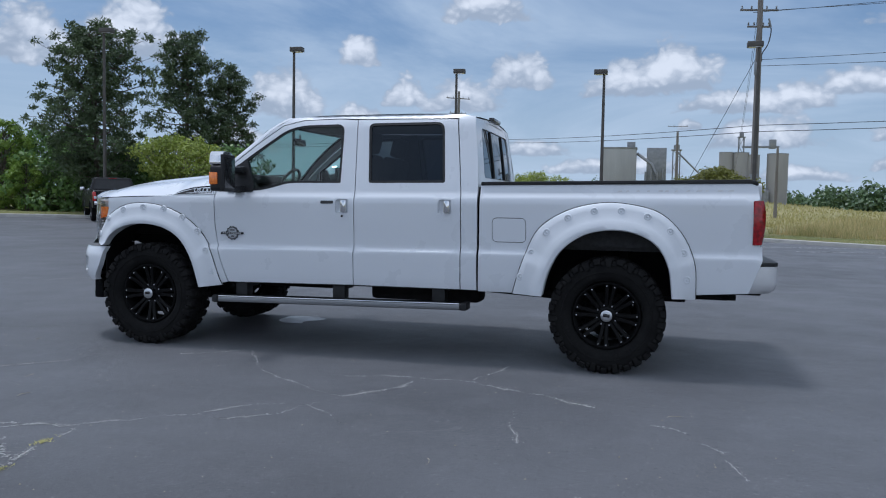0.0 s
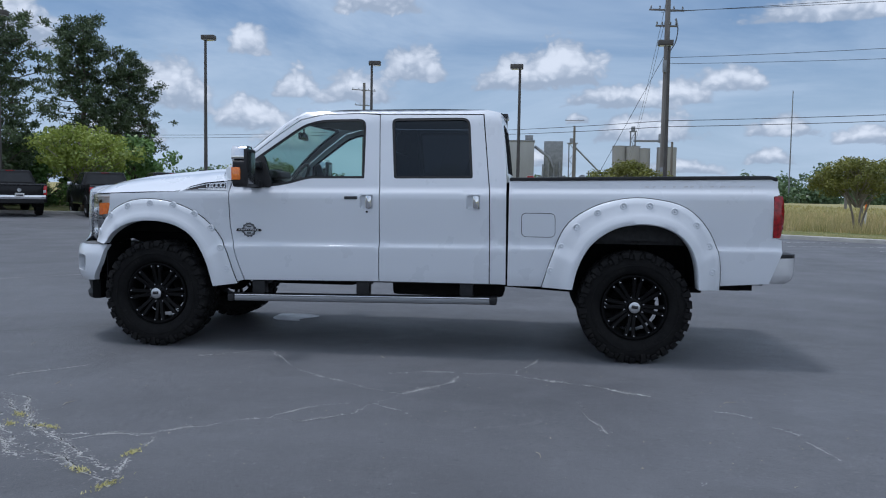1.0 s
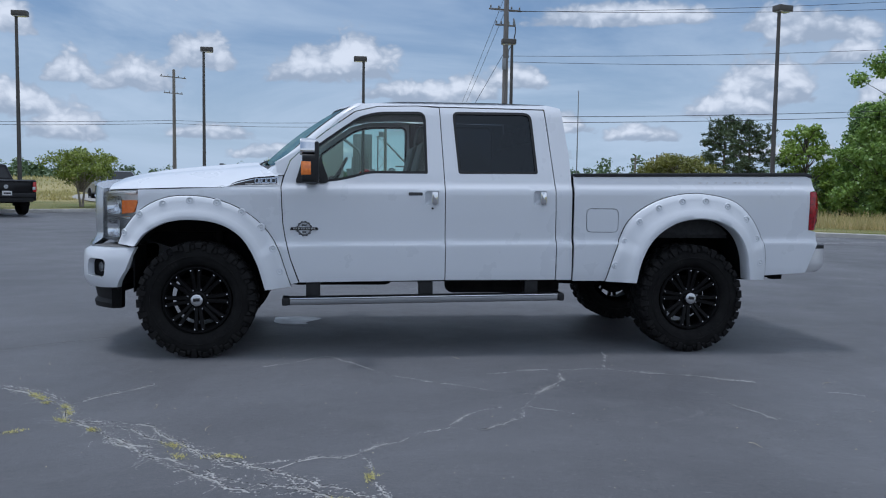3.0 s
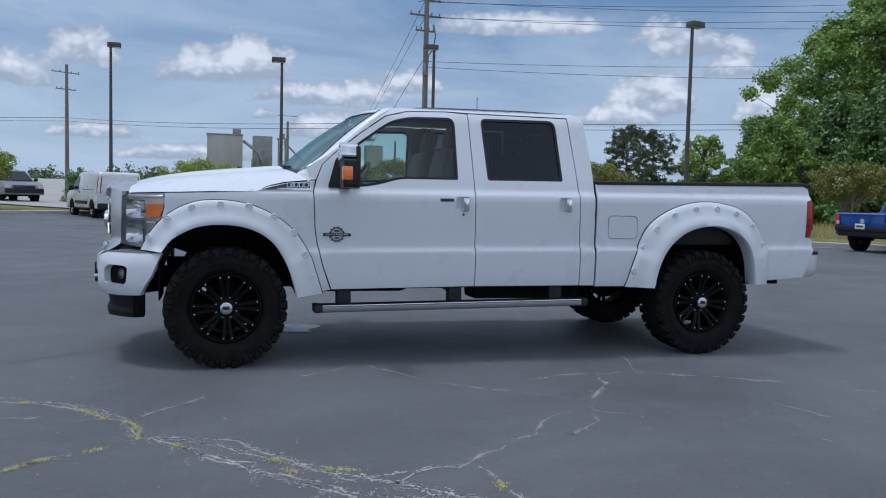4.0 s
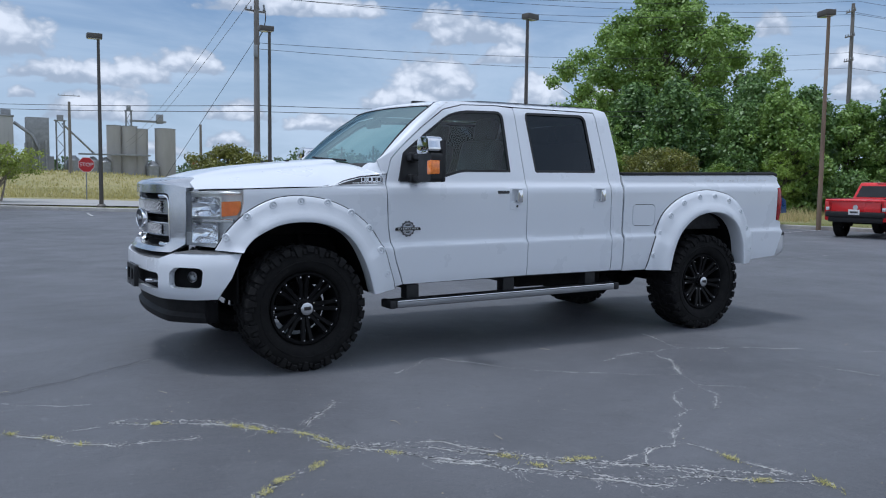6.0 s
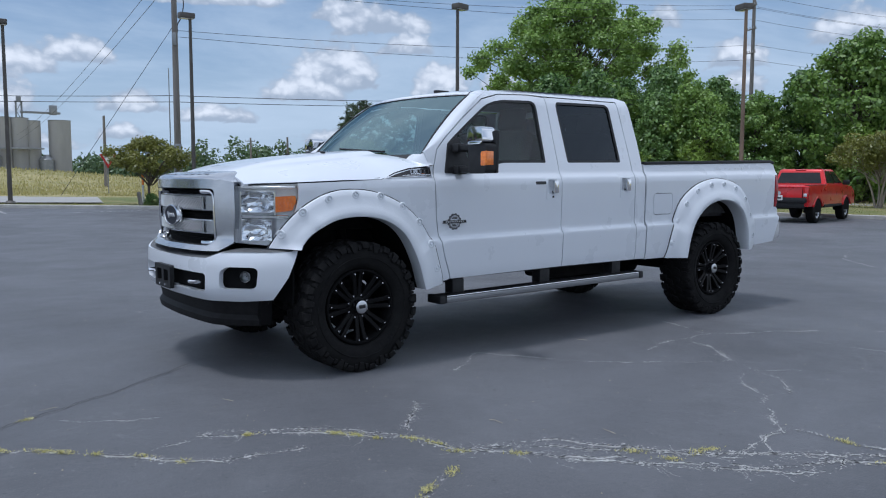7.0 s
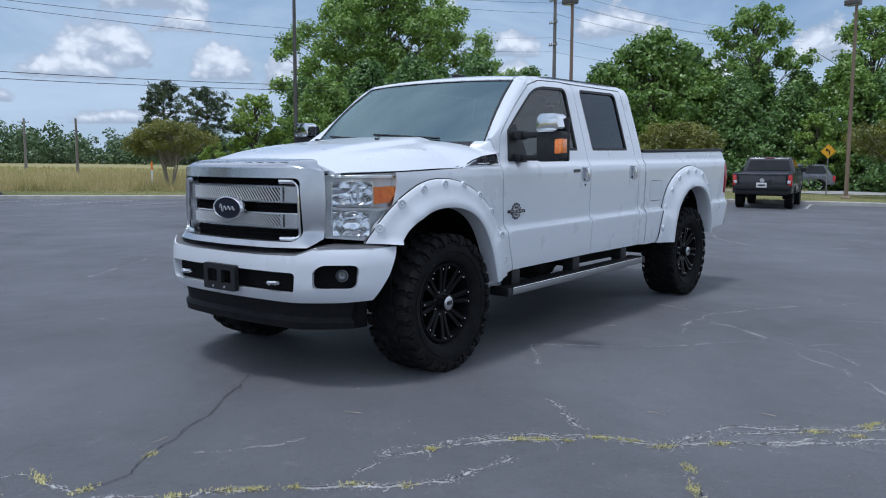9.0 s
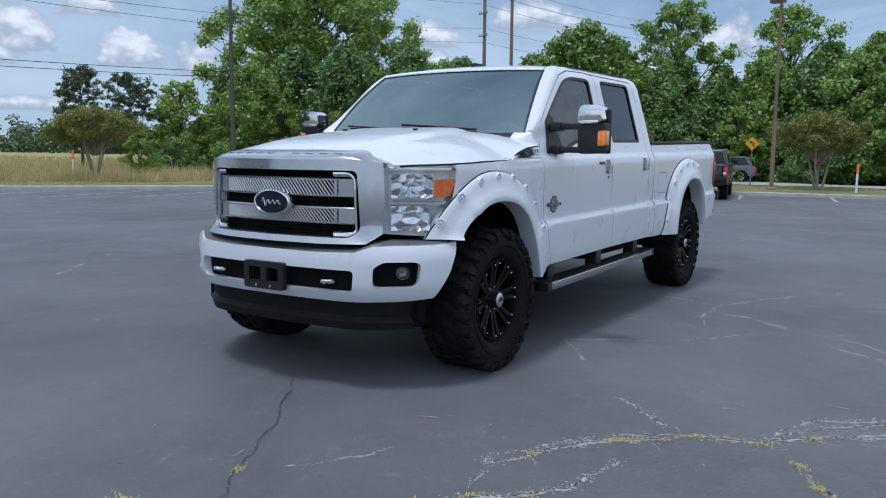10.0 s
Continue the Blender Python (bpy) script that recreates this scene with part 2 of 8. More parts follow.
GLASS = pane("side_glass", (0.70, 0.84, 0.80), 1.1)
SCREEN = pane("windscreen_glass", (0.38, 0.50, 0.47), 0.36, sheen=(0.66, 0.86, 0.88))
TINT = pane("tinted_glass", (0.07, 0.08, 0.095), 0.95, sheen=(0.80, 0.90, 1.0))

# ---- building helpers ----
from mathutils.geometry import delaunay_2d_cdt


def mesh_of(bm, name, mats, sharp=40.0):
    me = bpy.data.meshes.new(name)
    bm.to_mesh(me)
    bm.free()
    for m in (mats if isinstance(mats, (list, tuple)) else [mats]):
        me.materials.append(m)
    if sharp:
        me.shade_smooth()
        me.set_sharp_from_angle(angle=radians(sharp))
    return me


def part(name, bm, mat, parent, label="", sharp=40.0):
    """One mesh object under a thing or a part."""
    ob = new(name, mesh_of(bm, name, mat, sharp))
    ob.parent = parent
    if label:
        tagged(ob, label)
    return ob


def again(ob, m, parent=None):
    """One more object on the mesh of ob, at the local pose m."""
    o = ob.copy()
    scene.collection.objects.link(o)
    o.parent = parent or ob.parent
    o.matrix_basis = m
    return o


def thing(name, label, category, at=None, group="", kind=""):
    ob = new(name)
    ob.empty_display_size = 0.2
    if at is not None:
        ob.matrix_basis = at
    return tagged(ob, label, category, group, kind)


def setting(name, bm, mat, label="", category="", kind="structure", sharp=40.0):
    return tagged(new(name, mesh_of(bm, name, mat, sharp)), label, category, "", kind)


def join(bm, other):
    """Adds the mesh other to bm."""
    base = [bm.verts.new(v.co) for v in other.verts]
    other.verts.index_update()
    for f in other.faces:
        try:
            g = bm.faces.new([base[v.index] for v in f.verts])
            g.material_index = f.material_index
        except ValueError:
            pass
    other.free()
    return bm


def box(c, s, bevel=0.0, m=None, seg=2):
    bm = bmesh.new()
    bmesh.ops.create_cube(bm, size=1.0, matrix=Matrix.Translation(c) @ Matrix.Diagonal((*s, 1)))
    if bevel:
        bmesh.ops.bevel(bm, geom=bm.edges[:], offset=min(bevel, 0.49 * min(s)), segments=seg, affect="EDGES", profile=0.6)
    if m is not None:
        bm.transform(m)
    return bm


def prism(poly, lo, hi, axis="y", bevel=0.0, seg=2):
    """A polygon in the plane across axis, drawn out from lo to hi, its edges rounded."""
    bm = bmesh.new()
    put = {"y": lambda a, b, k: (a, k, b), "x": lambda a, b, k: (k, a, b), "z": lambda a, b, k: (a, b, k)}[axis]
    one = [bm.verts.new(put(a, b, lo)) for a, b in poly]
    two = [bm.verts.new(put(a, b, hi)) for a, b in poly]
    bm.faces.new(one)
    bm.faces.new(two[::-1])
    n = len(poly)
    for i in range(n):
        bm.faces.new((one[i], two[i], two[(i + 1) % n], one[(i + 1) % n]))
    bmesh.ops.recalc_face_normals(bm, faces=bm.faces[:])
    if bevel:
        bmesh.ops.bevel(bm, geom=bm.edges[:], offset=bevel, segments=seg, affect="EDGES", profile=0.6, clamp_overlap=True)
    return bm


def lathe(profile, n=48, axis="y", closed=False):
    """Turns points (radius, along) about an axis."""
    bm = bmesh.new()
    rings = []
    for i in range(n):
        a = 2 * math.pi * i / n
        c, s = math.cos(a), math.sin(a)
        if axis == "y":
            rings.append([bm.verts.new((r * c, k, r * s)) for r, k in profile])
        elif axis == "x":
            rings.append([bm.verts.new((k, r * c, r * s)) for r, k in profile])
        else:
            rings.append([bm.verts.new((r * c, r * s, k)) for r, k in profile])
    m = len(profile)
    for i in range(n):
        p, q = rings[i], rings[(i + 1) % n]
        for j in range(m if closed else m - 1):
            bm.faces.new((p[j], p[(j + 1) % m], q[(j + 1) % m], q[j]))
    bmesh.ops.remove_doubles(bm, verts=bm.verts[:], dist=1e-5)
    bmesh.ops.recalc_face_normals(bm, faces=bm.faces[:])
    return bm


def tube(points, radii, n=8, cap=True):
    """A round bar through points; radii one number or one for each point."""
    bm = bmesh.new()
    pts = [Vector(p) for p in points]
    if isinstance(radii, (int, float)):
        radii = [radii] * len(pts)
    rings, side = [], None
    for i, p in enumerate(pts):
        d = (pts[min(i + 1, len(pts) - 1)] - pts[max(i - 1, 0)]).normalized()
        if side is None:
            side = d.orthogonal().normalized()
        side = (side - d * side.dot(d)).normalized()
        up = d.cross(side)
        rings.append([bm.verts.new(p + (side * math.cos(2 * math.pi * k / n) + up * math.sin(2 * math.pi * k / n)) * radii[i]) for k in range(n)])
    for a, b in zip(rings, rings[1:]):
        for k in range(n):
            bm.faces.new((a[k], a[(k + 1) % n], b[(k + 1) % n], b[k]))
    if cap:
        bm.faces.new(rings[0][::-1])
        bm.faces.new(rings[-1])
    return bm


def disc(c, r, t, axis="y", n=20, bevel=0.003):
    """A short rounded cylinder centred on c."""
    b = min(bevel, t * 0.45, r * 0.45)
    bm = lathe([(0, -t / 2), (r - b, -t / 2), (r, -t / 2 + b), (r, t / 2 - b), (r - b, t / 2), (0, t / 2)], n, axis)
    bm.transform(Matrix.Translation(c))
    return bm


def loft(rows, close=False):
    """A skin over rows of points."""
    bm = bmesh.new()
    vs = [[bm.verts.new(p) for p in r] for r in rows]
    for a, b in zip(vs, vs[1:]):
        k = len(a)
        for j in range(k if close else k - 1):
            try:
                bm.faces.new((a[j], a[(j + 1) % k], b[(j + 1) % k], b[j]))
            except ValueError:
                pass
    return bm


def flip_y(bm):
    bm.transform(Matrix.Diagonal((1, -1, 1, 1)))
    bmesh.ops.reverse_faces(bm, faces=bm.faces[:])
    return bm


def spline(pts, n):
    """n points evenly along a smooth curve through pts."""
    p = [np.array(q, float) for q in pts]
    p = [2 * p[0] - p[1]] + p + [2 * p[-1] - p[-2]]
    fine = []
    for i in range(1, len(p) - 2):
        for k in range(12):
            t = k / 12
            a, b, c, d = p[i - 1], p[i], p[i + 1], p[i + 2]
            fine.append(0.5 * (2 * b + (c - a) * t + (2 * a - 5 * b + 4 * c - d) * t * t + (3 * b - a - 3 * c + d) * t ** 3))
    fine.append(p[-2])
    fine = np.array(fine)
    s = np.concatenate([[0], np.cumsum(np.linalg.norm(np.diff(fine, axis=0), axis=1))])
    at = np.linspace(0, s[-1], n)
    return [tuple(float(np.interp(a, s, fine[:, j])) for j in range(fine.shape[1])) for a in at]


def rounded(poly, r, n=4):
    """A polygon with its corners rounded by r (one number, or one for each corner)."""
    out = []
    for i, q in enumerate(poly):
        rr = r[i] if isinstance(r, (list, tuple)) else r
        q, a, b = Vector(q), Vector(poly[i - 1]), Vector(poly[(i + 1) % len(poly)])
        u, v = (a - q), (b - q)
        k = min(rr, u.length * 0.45, v.length * 0.45)
        if k < 1e-4:
            out.append(tuple(q))
            continue
        p0, p1 = q + u.normalized() * k, q + v.normalized() * k
        for j in range(n + 1):
            t = j / n
            out.append(tuple((1 - t) ** 2 * p0 + 2 * t * (1 - t) * q + t * t * p1))
    return out


def inside(poly, x, y):
    hit = False
    for (x0, y0), (x1, y1) in zip(poly, poly[1:] + poly[:1]):
        if (y0 > y) != (y1 > y) and x < (x1 - x0) * (y - y0) / (y1 - y0) + x0:
            hit = not hit
    return hit


def shrink(poly, d):
    """The polygon drawn in by d on all sides (out for a negative d)."""
    area = sum(a[0] * b[1] - b[0] * a[1] for a, b in zip(poly, poly[1:] + poly[:1]))
    k = 1 if area > 0 else -1
    out = []
    for i, q in enumerate(poly):
        q, a, b = Vector(q), Vector(poly[i - 1]), Vector(poly[(i + 1) % len(poly)])
        e0, e1 = (q - a), (b - q)
        if e0.length < 1e-6 or e1.length < 1e-6:
            out.append(tuple(q))
            continue
        n0, n1 = Vector((-e0.y, e0.x)).normalized() * k, Vector((-e1.y, e1.x)).normalized() * k
        m = (n0 + n1)
        m = m.normalized() if m.length > 1e-6 else n0
        out.append(tuple(q + m * (d / max(0.4, m.dot(n0)))))
    return out


def skin(outline, shape, holes=(), du=0.09, dv=0.035, depth=0.02, rows=(), lip=0.004):
    """A panel: the outline (with holes) in (u, v), filled with a net, laid on shape(u, v, inwards) and turned in at its edges."""
    bm = bmesh.new()
    loops = []
    for poly in [list(outline)] + [list(h) for h in holes]:
        out = []
        for (a, b), (c, d) in zip(poly, poly[1:] + poly[:1]):
            k = max(1, int(math.ceil(max(abs(c - a) / du, abs(d - b) / dv))))
            for i in range(k):
                out.append((a + (c - a) * i / k, b + (d - b) * i / k))
        loops.append(out)
    pts, edges, loop_ids = [], [], []
    for lp in loops:
        s = len(pts)
        ids = list(range(s, s + len(lp)))
        pts += lp
        edges += [(i, j) for i, j in zip(ids, ids[1:] + ids[:1])]
        loop_ids.append(ids)
    us, vs = [p[0] for p in loops[0]], [p[1] for p in loops[0]]
    ring = np.array(pts)
    nv = max(1, int((max(vs) - min(vs)) / dv))
    levels = [(min(vs) + (max(vs) - min(vs)) * (j + 0.5) / nv, 0.0) for j in range(nv)]
    levels = [q for q in levels if not rows or min(abs(q[0] - r) for r in rows) > dv * 0.6] + [(r, 0.012) for r in rows]
    nu = max(1, int((max(us) - min(us)) / du))
    for level, rake in levels:
        for i in range(nu):
            u = min(us) + (max(us) - min(us)) * (i + 0.5) / nu
            v = level + rake * u
            if not inside(loops[0], u, v) or any(inside(h, u, v) for h in loops[1:]):
                continue
            if np.min(np.abs(ring[:, 0] - u) / du + np.abs(ring[:, 1] - v) / dv) < 0.35:
                continue
            pts.append((u, v))
    co, ed, fa, ov, oe, of = delaunay_2d_cdt([Vector(p) for p in pts], edges, [loop_ids[0]], 1, 1e-6)
    keep = []
    for f in fa:
        cx, cy = sum(co[i].x for i in f) / len(f), sum(co[i].y for i in f) / len(f)
        if inside(loops[0], cx, cy) and not any(inside(h, cx, cy) for h in loops[1:]):
            keep.append(f)
    vv = [bm.verts.new(shape(c.x, c.y, 0.0)) for c in co]
    for f in keep:
        bm.faces.new([vv[i] for i in f])
    if depth:
        rim = [e for e in bm.edges if len(e.link_faces) == 1]
        where = {v: co[i] for i, v in enumerate(vv)}
        deep = {}
        for e in rim:
            for v in e.verts:
                if v not in deep:
                    c = where[v]
                    deep[v] = bm.verts.new(shape(c.x, c.y, depth))
        for e in rim:
            a, b = e.verts
            bm.faces.new((a, b, deep[b], deep[a]))
    loose = [v for v in bm.verts if not v.link_faces]
    bmesh.ops.delete(bm, geom=loose, context="VERTS")
    bmesh.ops.recalc_face_normals(bm, faces=bm.faces[:])
    return bm

# ---- the ground: lot, kerb, verge and field ----
HILL = 1.75


def lie(x, y):
    """The lie of the land: level round the truck, rising gently to the road and falling gently to the wood."""
    s = -0.8 * x + 0.6 * y
    k, s = (1, s) if s > 0 else (-1, -s)
    if s < 3:
        return 0.0
    up = min(1.0, max(0.0, (y - 66.0) / 44.0)) * min(1.0, max(0.0, (42.0 - x) / 34.0))
    return HILL * up * up * (3 - 2 * up) + k * (0.013 * (s - 3) ** 2 / 12 if s < 9 else 0.013 * (min(s, 45) - 6))


KERB = [(29.2, -1.4), (27.9, 2.4), (26.3, 6.0), (24.7, 9.4), (22.4, 12.6), (18.4, 15.6), (14.8, 18.3), (11.3, 21.6), (7.6, 24.7), (3.0, 27.3), (-2.5, 29.8), (-7.0, 29.0),
        (-11.2, 25.3), (-16.0, 23.8), (-21.5, 21.8), (-30.0, 15.0), (-36.0, 4.0), (-35.0, -14.0), (-22.0, -27.0), (0.0, -31.0), (19.0, -25.0), (28.0, -13.0)]
kerb_line = spline(KERB + KERB[:1], 361)[:-1]
kerb_ang = [math.atan2(y, x) for x, y in kerb_line]
kerb_rad = [math.hypot(x, y) for x, y in kerb_line]
order = sorted(range(len(kerb_ang)), key=lambda i: kerb_ang[i])
ka, kr = np.array([kerb_ang[i] for i in order]), np.array([kerb_rad[i] for i in order])


def edge(a):
    return float(np.interp(a, np.concatenate([ka - 2 * math.pi, ka, ka + 2 * math.pi]), np.concatenate([kr, kr, kr])))


def rings(steps, height, n=240):
    """A sheet of rings round the middle of the lot: each step gives a radius from the angle."""
    bm = bmesh.new()
    rows = []
    for st in steps:
        row = []
        for i in range(n):
            a = 2 * math.pi * i / n - math.pi
            r = st(a)
            x, y = r * math.cos(a), r * math.sin(a)
            row.append(bm.verts.new((x, y, height(x, y))))
        rows.append(row)
    for p, q in zip(rows, rows[1:]):
        for i in range(n):
            bm.faces.new((p[i], p[(i + 1) % n], q[(i + 1) % n], q[i]))
    return bm, rows


# asphalt: dark sealed lot with pale scuffs, patches and stone grain
ASPHALT = bpy.data.materials.new("asphalt")
ASPHALT.use_nodes = True
an, al = ASPHALT.node_tree.nodes, ASPHALT.node_tree.links
ap = an["Principled BSDF"]
a_co = an.new("ShaderNodeTexCoord")


def a_noise(scale, detail, rough=0.6, dist=0.0):
    t = an.new("ShaderNodeTexNoise")
    for k, v in (("Scale", scale), ("Detail", detail), ("Roughness", rough), ("Distortion", dist)):
        t.inputs[k].default_value = v
    al.new(a_co.outputs["Object"], t.inputs["Vector"])
    return t.outputs["Fac"]


def a_ramp(v, lo, hi, a=0.0, b=1.0):
    r = an.new("ShaderNodeMapRange")
    al.new(v, r.inputs[0])
    for i, q in enumerate((lo, hi, a, b)):
        r.inputs[i + 1].default_value = q
    return r.outputs[0]


def a_mix(fac, a, b):
    x = an.new("ShaderNodeMix")
    x.data_type = "RGBA"
    for s, v in ((x.inputs[0], fac), (x.inputs[6], a), (x.inputs[7], b)):
        if isinstance(v, tuple):
            s.default_value = (*v, 1)
        elif isinstance(v, float):
            s.default_value = v
        else:
            al.new(v, s)
    return x.outputs[2]


a_col = a_mix(a_ramp(a_noise(0.35, 5, 0.6, 0.4), 0.38, 0.64), (0.084, 0.086, 0.094), (0.126, 0.129, 0.140))
a_col = a_mix(a_ramp(a_noise(2.3, 6, 0.65), 0.52, 0.78, 0.0, 0.5), a_col, (0.150, 0.153, 0.162))
a_col = a_mix(a_ramp(a_noise(0.9, 4), 0.60, 0.72, 0.0, 0.45), a_col, (0.072, 0.074, 0.079))
a_col = a_mix(a_ramp(a_noise(1.35, 7, 0.7, 1.2), 0.65, 0.74, 0.0, 0.5), a_col, (0.215, 0.218, 0.225))
a_col = a_mix(a_ramp(a_noise(5.5, 6, 0.75, 0.8), 0.63, 0.72, 0.0, 0.6), a_col, (0.20, 0.202, 0.21))
a_col = a_mix(a_ramp(a_noise(7.5, 6, 0.7, 0.5), 0.32, 0.25, 0.0, 0.6), a_col, (0.048, 0.049, 0.053))
a_col = a_mix(a_ramp(a_noise(170, 2), 0.58, 0.70, 0.0, 0.32), a_col, (0.26, 0.26, 0.265))
a_col = a_mix(a_ramp(a_noise(85, 3), 0.42, 0.32, 0.0, 0.35), a_col, (0.036, 0.036, 0.039))
a_col = a_mix(a_ramp(a_noise(34, 4, 0.7), 0.615, 0.70, 0.0, 0.75), a_col, (0.23, 0.23, 0.235))
a_col = a_mix(a_ramp(a_noise(27, 4, 0.7), 0.385, 0.31, 0.0, 0.75), a_col, (0.037, 0.038, 0.040))
al.new(a_col, ap.inputs["Base Color"])
al.new(a_ramp(a_noise(1.2, 5), 0.3, 0.7, 0.52, 0.68), ap.inputs["Roughness"])
ap.inputs["Specular IOR Level"].default_value = 0.5
ap.inputs["Diffuse Roughness"].default_value = 1.0
a_b = an.new("ShaderNodeBump")
a_b.inputs["Distance"].default_value = 0.0035
al.new(a_noise(140, 3), a_b.inputs["Height"])
a_b2 = an.new("ShaderNodeBump")
a_b2.inputs["Distance"].default_value = 0.02
al.new(a_noise(3.0, 4), a_b2.inputs["Height"])
al.new(a_b2.outputs[0], a_b.inputs["Normal"])
al.new(a_b.outputs[0], ap.inputs["Normal"])

GRASS = material("verge_grass", (0.15, 0.175, 0.050), 0.95, second=(0.28, 0.245, 0.105), scale=0.45, detail=8, mix=(0.38, 0.62), fine=0.5, fine_scale=14, bump=0.05, bump_scale=9)
HAY = material("dry_field_grass", (0.36, 0.31, 0.135), 0.95, second=(0.22, 0.215, 0.075), scale=0.12, detail=9, mix=(0.42, 0.66), fine=0.35, fine_scale=4, bump=0.08, bump_scale=3)
CONCRETE = material("concrete", (0.52, 0.505, 0.475), 0.9, second=(0.38, 0.37, 0.35), scale=2.5, detail=8, fine=0.25, fine_scale=40, bump=0.002, bump_scale=60)
ROAD = material("pale_road", (0.40, 0.39, 0.37), 0.9, second=(0.32, 0.315, 0.30), scale=0.6, detail=7, fine=0.2, fine_scale=50, bump=0.002, bump_scale=90)

bm, rows = rings([lambda a, k=k: edge(a) * k for k in (0.002, 0.06, 0.12, 0.2, 0.3, 0.4, 0.5, 0.6, 0.7, 0.8, 0.9, 0.97, 1.0)], lie)
bm.faces.new(rows[0][::-1])
lot = setting("ground", bm, ASPHALT, "dark grey sealed asphalt lot with pale scuffs and cracks", "ground", sharp=0)

LIP = 0.13


def verge_height(x, y):
    a = math.atan2(y, x)
    d = math.hypot(x, y) - edge(a)
    if d < 0.1:
        return lie(x, y) - 0.4
    return lie(x, y) + LIP + 0.02 * math.sin(x * 0.7) * math.sin(y * 0.9) * min(1, d / 2)


bm, rows = rings([lambda a: edge(a), lambda a: edge(a) + 0.14] + [lambda a, k=k: edge(a) + k for k in (0.5, 1, 2, 3.2, 4.5, 6, 8, 10.5)], verge_height)
setting("ground_verge", bm, GRASS, "mown green and straw verge grass beside the kerb", "grass", sharp=0)
bm, rows = rings([lambda a, k=k: edge(a) + k for k in (10.5, 14, 18, 24, 32, 40, 48, 56, 64, 72, 80, 90, 105, 125, 150, 200, 260, 500, 1000, 2400)], verge_height)
setting("ground_field", bm, HAY, "wide straw-coloured dry grass field", "field", sharp=0)

# kerb: a concrete step all round the lot
bm = bmesh.new()
prev = None
first = None
for i in range(361):
    a = 2 * math.pi * (i % 360) / 360 - math.pi
    r = edge(a)
    row = []
    for dr, dz in ((-0.02, -0.05), (-0.015, 0.115), (0.005, 0.135), (0.15, 0.138), (0.155, -0.05)):
        x, y = (r + dr) * math.cos(a), (r + dr) * math.sin(a)
        row.append(bm.verts.new((x, y, lie(x, y) + dz)))
    if prev:
        for j in range(4):
            bm.faces.new((prev[j], row[j], row[j + 1], prev[j + 1]))
    prev = row
bmesh.ops.remove_doubles(bm, verts=bm.verts[:], dist=1e-4)
setting("kerb", bm, CONCRETE, "weathered concrete kerb round the lot", "kerb")

# pale road that leaves past the lot
def ribbon(line, wide, lift, n=60):
    pts = spline(line, n)
    rows = []
    for i, (x, y) in enumerate(pts):
        a, b = pts[max(i - 1, 0)], pts[min(i + 1, n - 1)]
        d = Vector((b[0] - a[0], b[1] - a[1])).normalized()
        rows.append([(x - d.y * k, y + d.x * k, lift(x - d.y * k, y + d.x * k)) for k in np.linspace(-wide / 2, wide / 2, 9)])
    return loft(rows)


WAY = [(6.4, 31.6), (3, 32.4), (-2, 34.2), (-6.5, 37.2), (-10.5, 44.5), (-14, 60), (-19, 95), (-25, 150)]
WAY_WIDE = 7.6
setting("road", ribbon(WAY, WAY_WIDE, lambda x, y: verge_height(x, y) + 0.05, 90), ROAD, "pale concrete road beside the field", "road")
setting("road_east", ribbon([(38.0, 44), (39.0, 16), (40.2, 5), (40.8, -10), (42, -40)], 5.5, lambda x, y: verge_height(x, y) + 0.03), ROAD, "pale grey side road behind the verge", "road")

# faded parking lines along the kerb
PAINT = material("faded_white_paint", (0.50, 0.50, 0.50), 0.9, second=(0.13, 0.13, 0.135), scale=9, detail=6, mix=(0.42, 0.62))
line_mesh = mesh_of(box((0, 0, 0), (4.4, 0.10, 0.006)), "parking_line", PAINT, 0)
for i in range(17):
    a = radians(-6 + i * 6.6)
    r = edge(a)
    x, y = (r - 2.6) * math.cos(a), (r - 2.6) * math.sin(a)
    o = tagged(new("parking_line", line_mesh), "faded white painted parking line on asphalt", "parking line", "parking lines along the kerb", "structure")
    o.matrix_basis = pose(x, y, lie(x, y) + 0.004, 0, 0, 11.0 if a < radians(84) else 128.0 if a > radians(94) else math.degrees(a))

# ---- the white pickup truck ----
# x runs from the front axle to the rear, y across (negative: driver's side), z up
PROFILE = [(0.50, 0.950), (0.56, 0.985), (0.62, 0.998), (0.80, 1.008), (0.852, 1.009), (0.862, 1.006), (0.876, 0.984), (0.886, 0.979), (1.10, 0.989), (1.255, 0.992),
           (1.296, 0.985), (1.316, 0.970), (1.335, 0.958), (1.42, 0.940), (1.90, 0.822), (1.95, 0.795), (1.985, 0.762), (2.02, 0.70)]
PZ, PY = np.array([p[0] for p in PROFILE]), np.array([p[1] for p in PROFILE])
NOSE_X = np.array([-0.93, -0.905, -0.86, -0.80, -0.735, -0.66, -0.565, -0.447, -0.34, -0.2, 0.1])
NOSE_Y = np.array([0.0, 0.30, 0.50, 0.62, 0.69, 0.80, 0.90, 0.955, 0.976, 0.988, 0.991])


def side_y(x, z):
    """Half the truck's width at (x, z)."""
    zz = z - 0.012 * x
    y = float(np.mean(np.interp([zz - 0.003, zz, zz + 0.003], PZ, PY)))
    if x < 0.1:
        y *= float(np.interp(x, NOSE_X, NOSE_Y)) / 0.991
    return y


def on_side(u, v, d):
    return (u, -(side_y(u, v) - d), v)


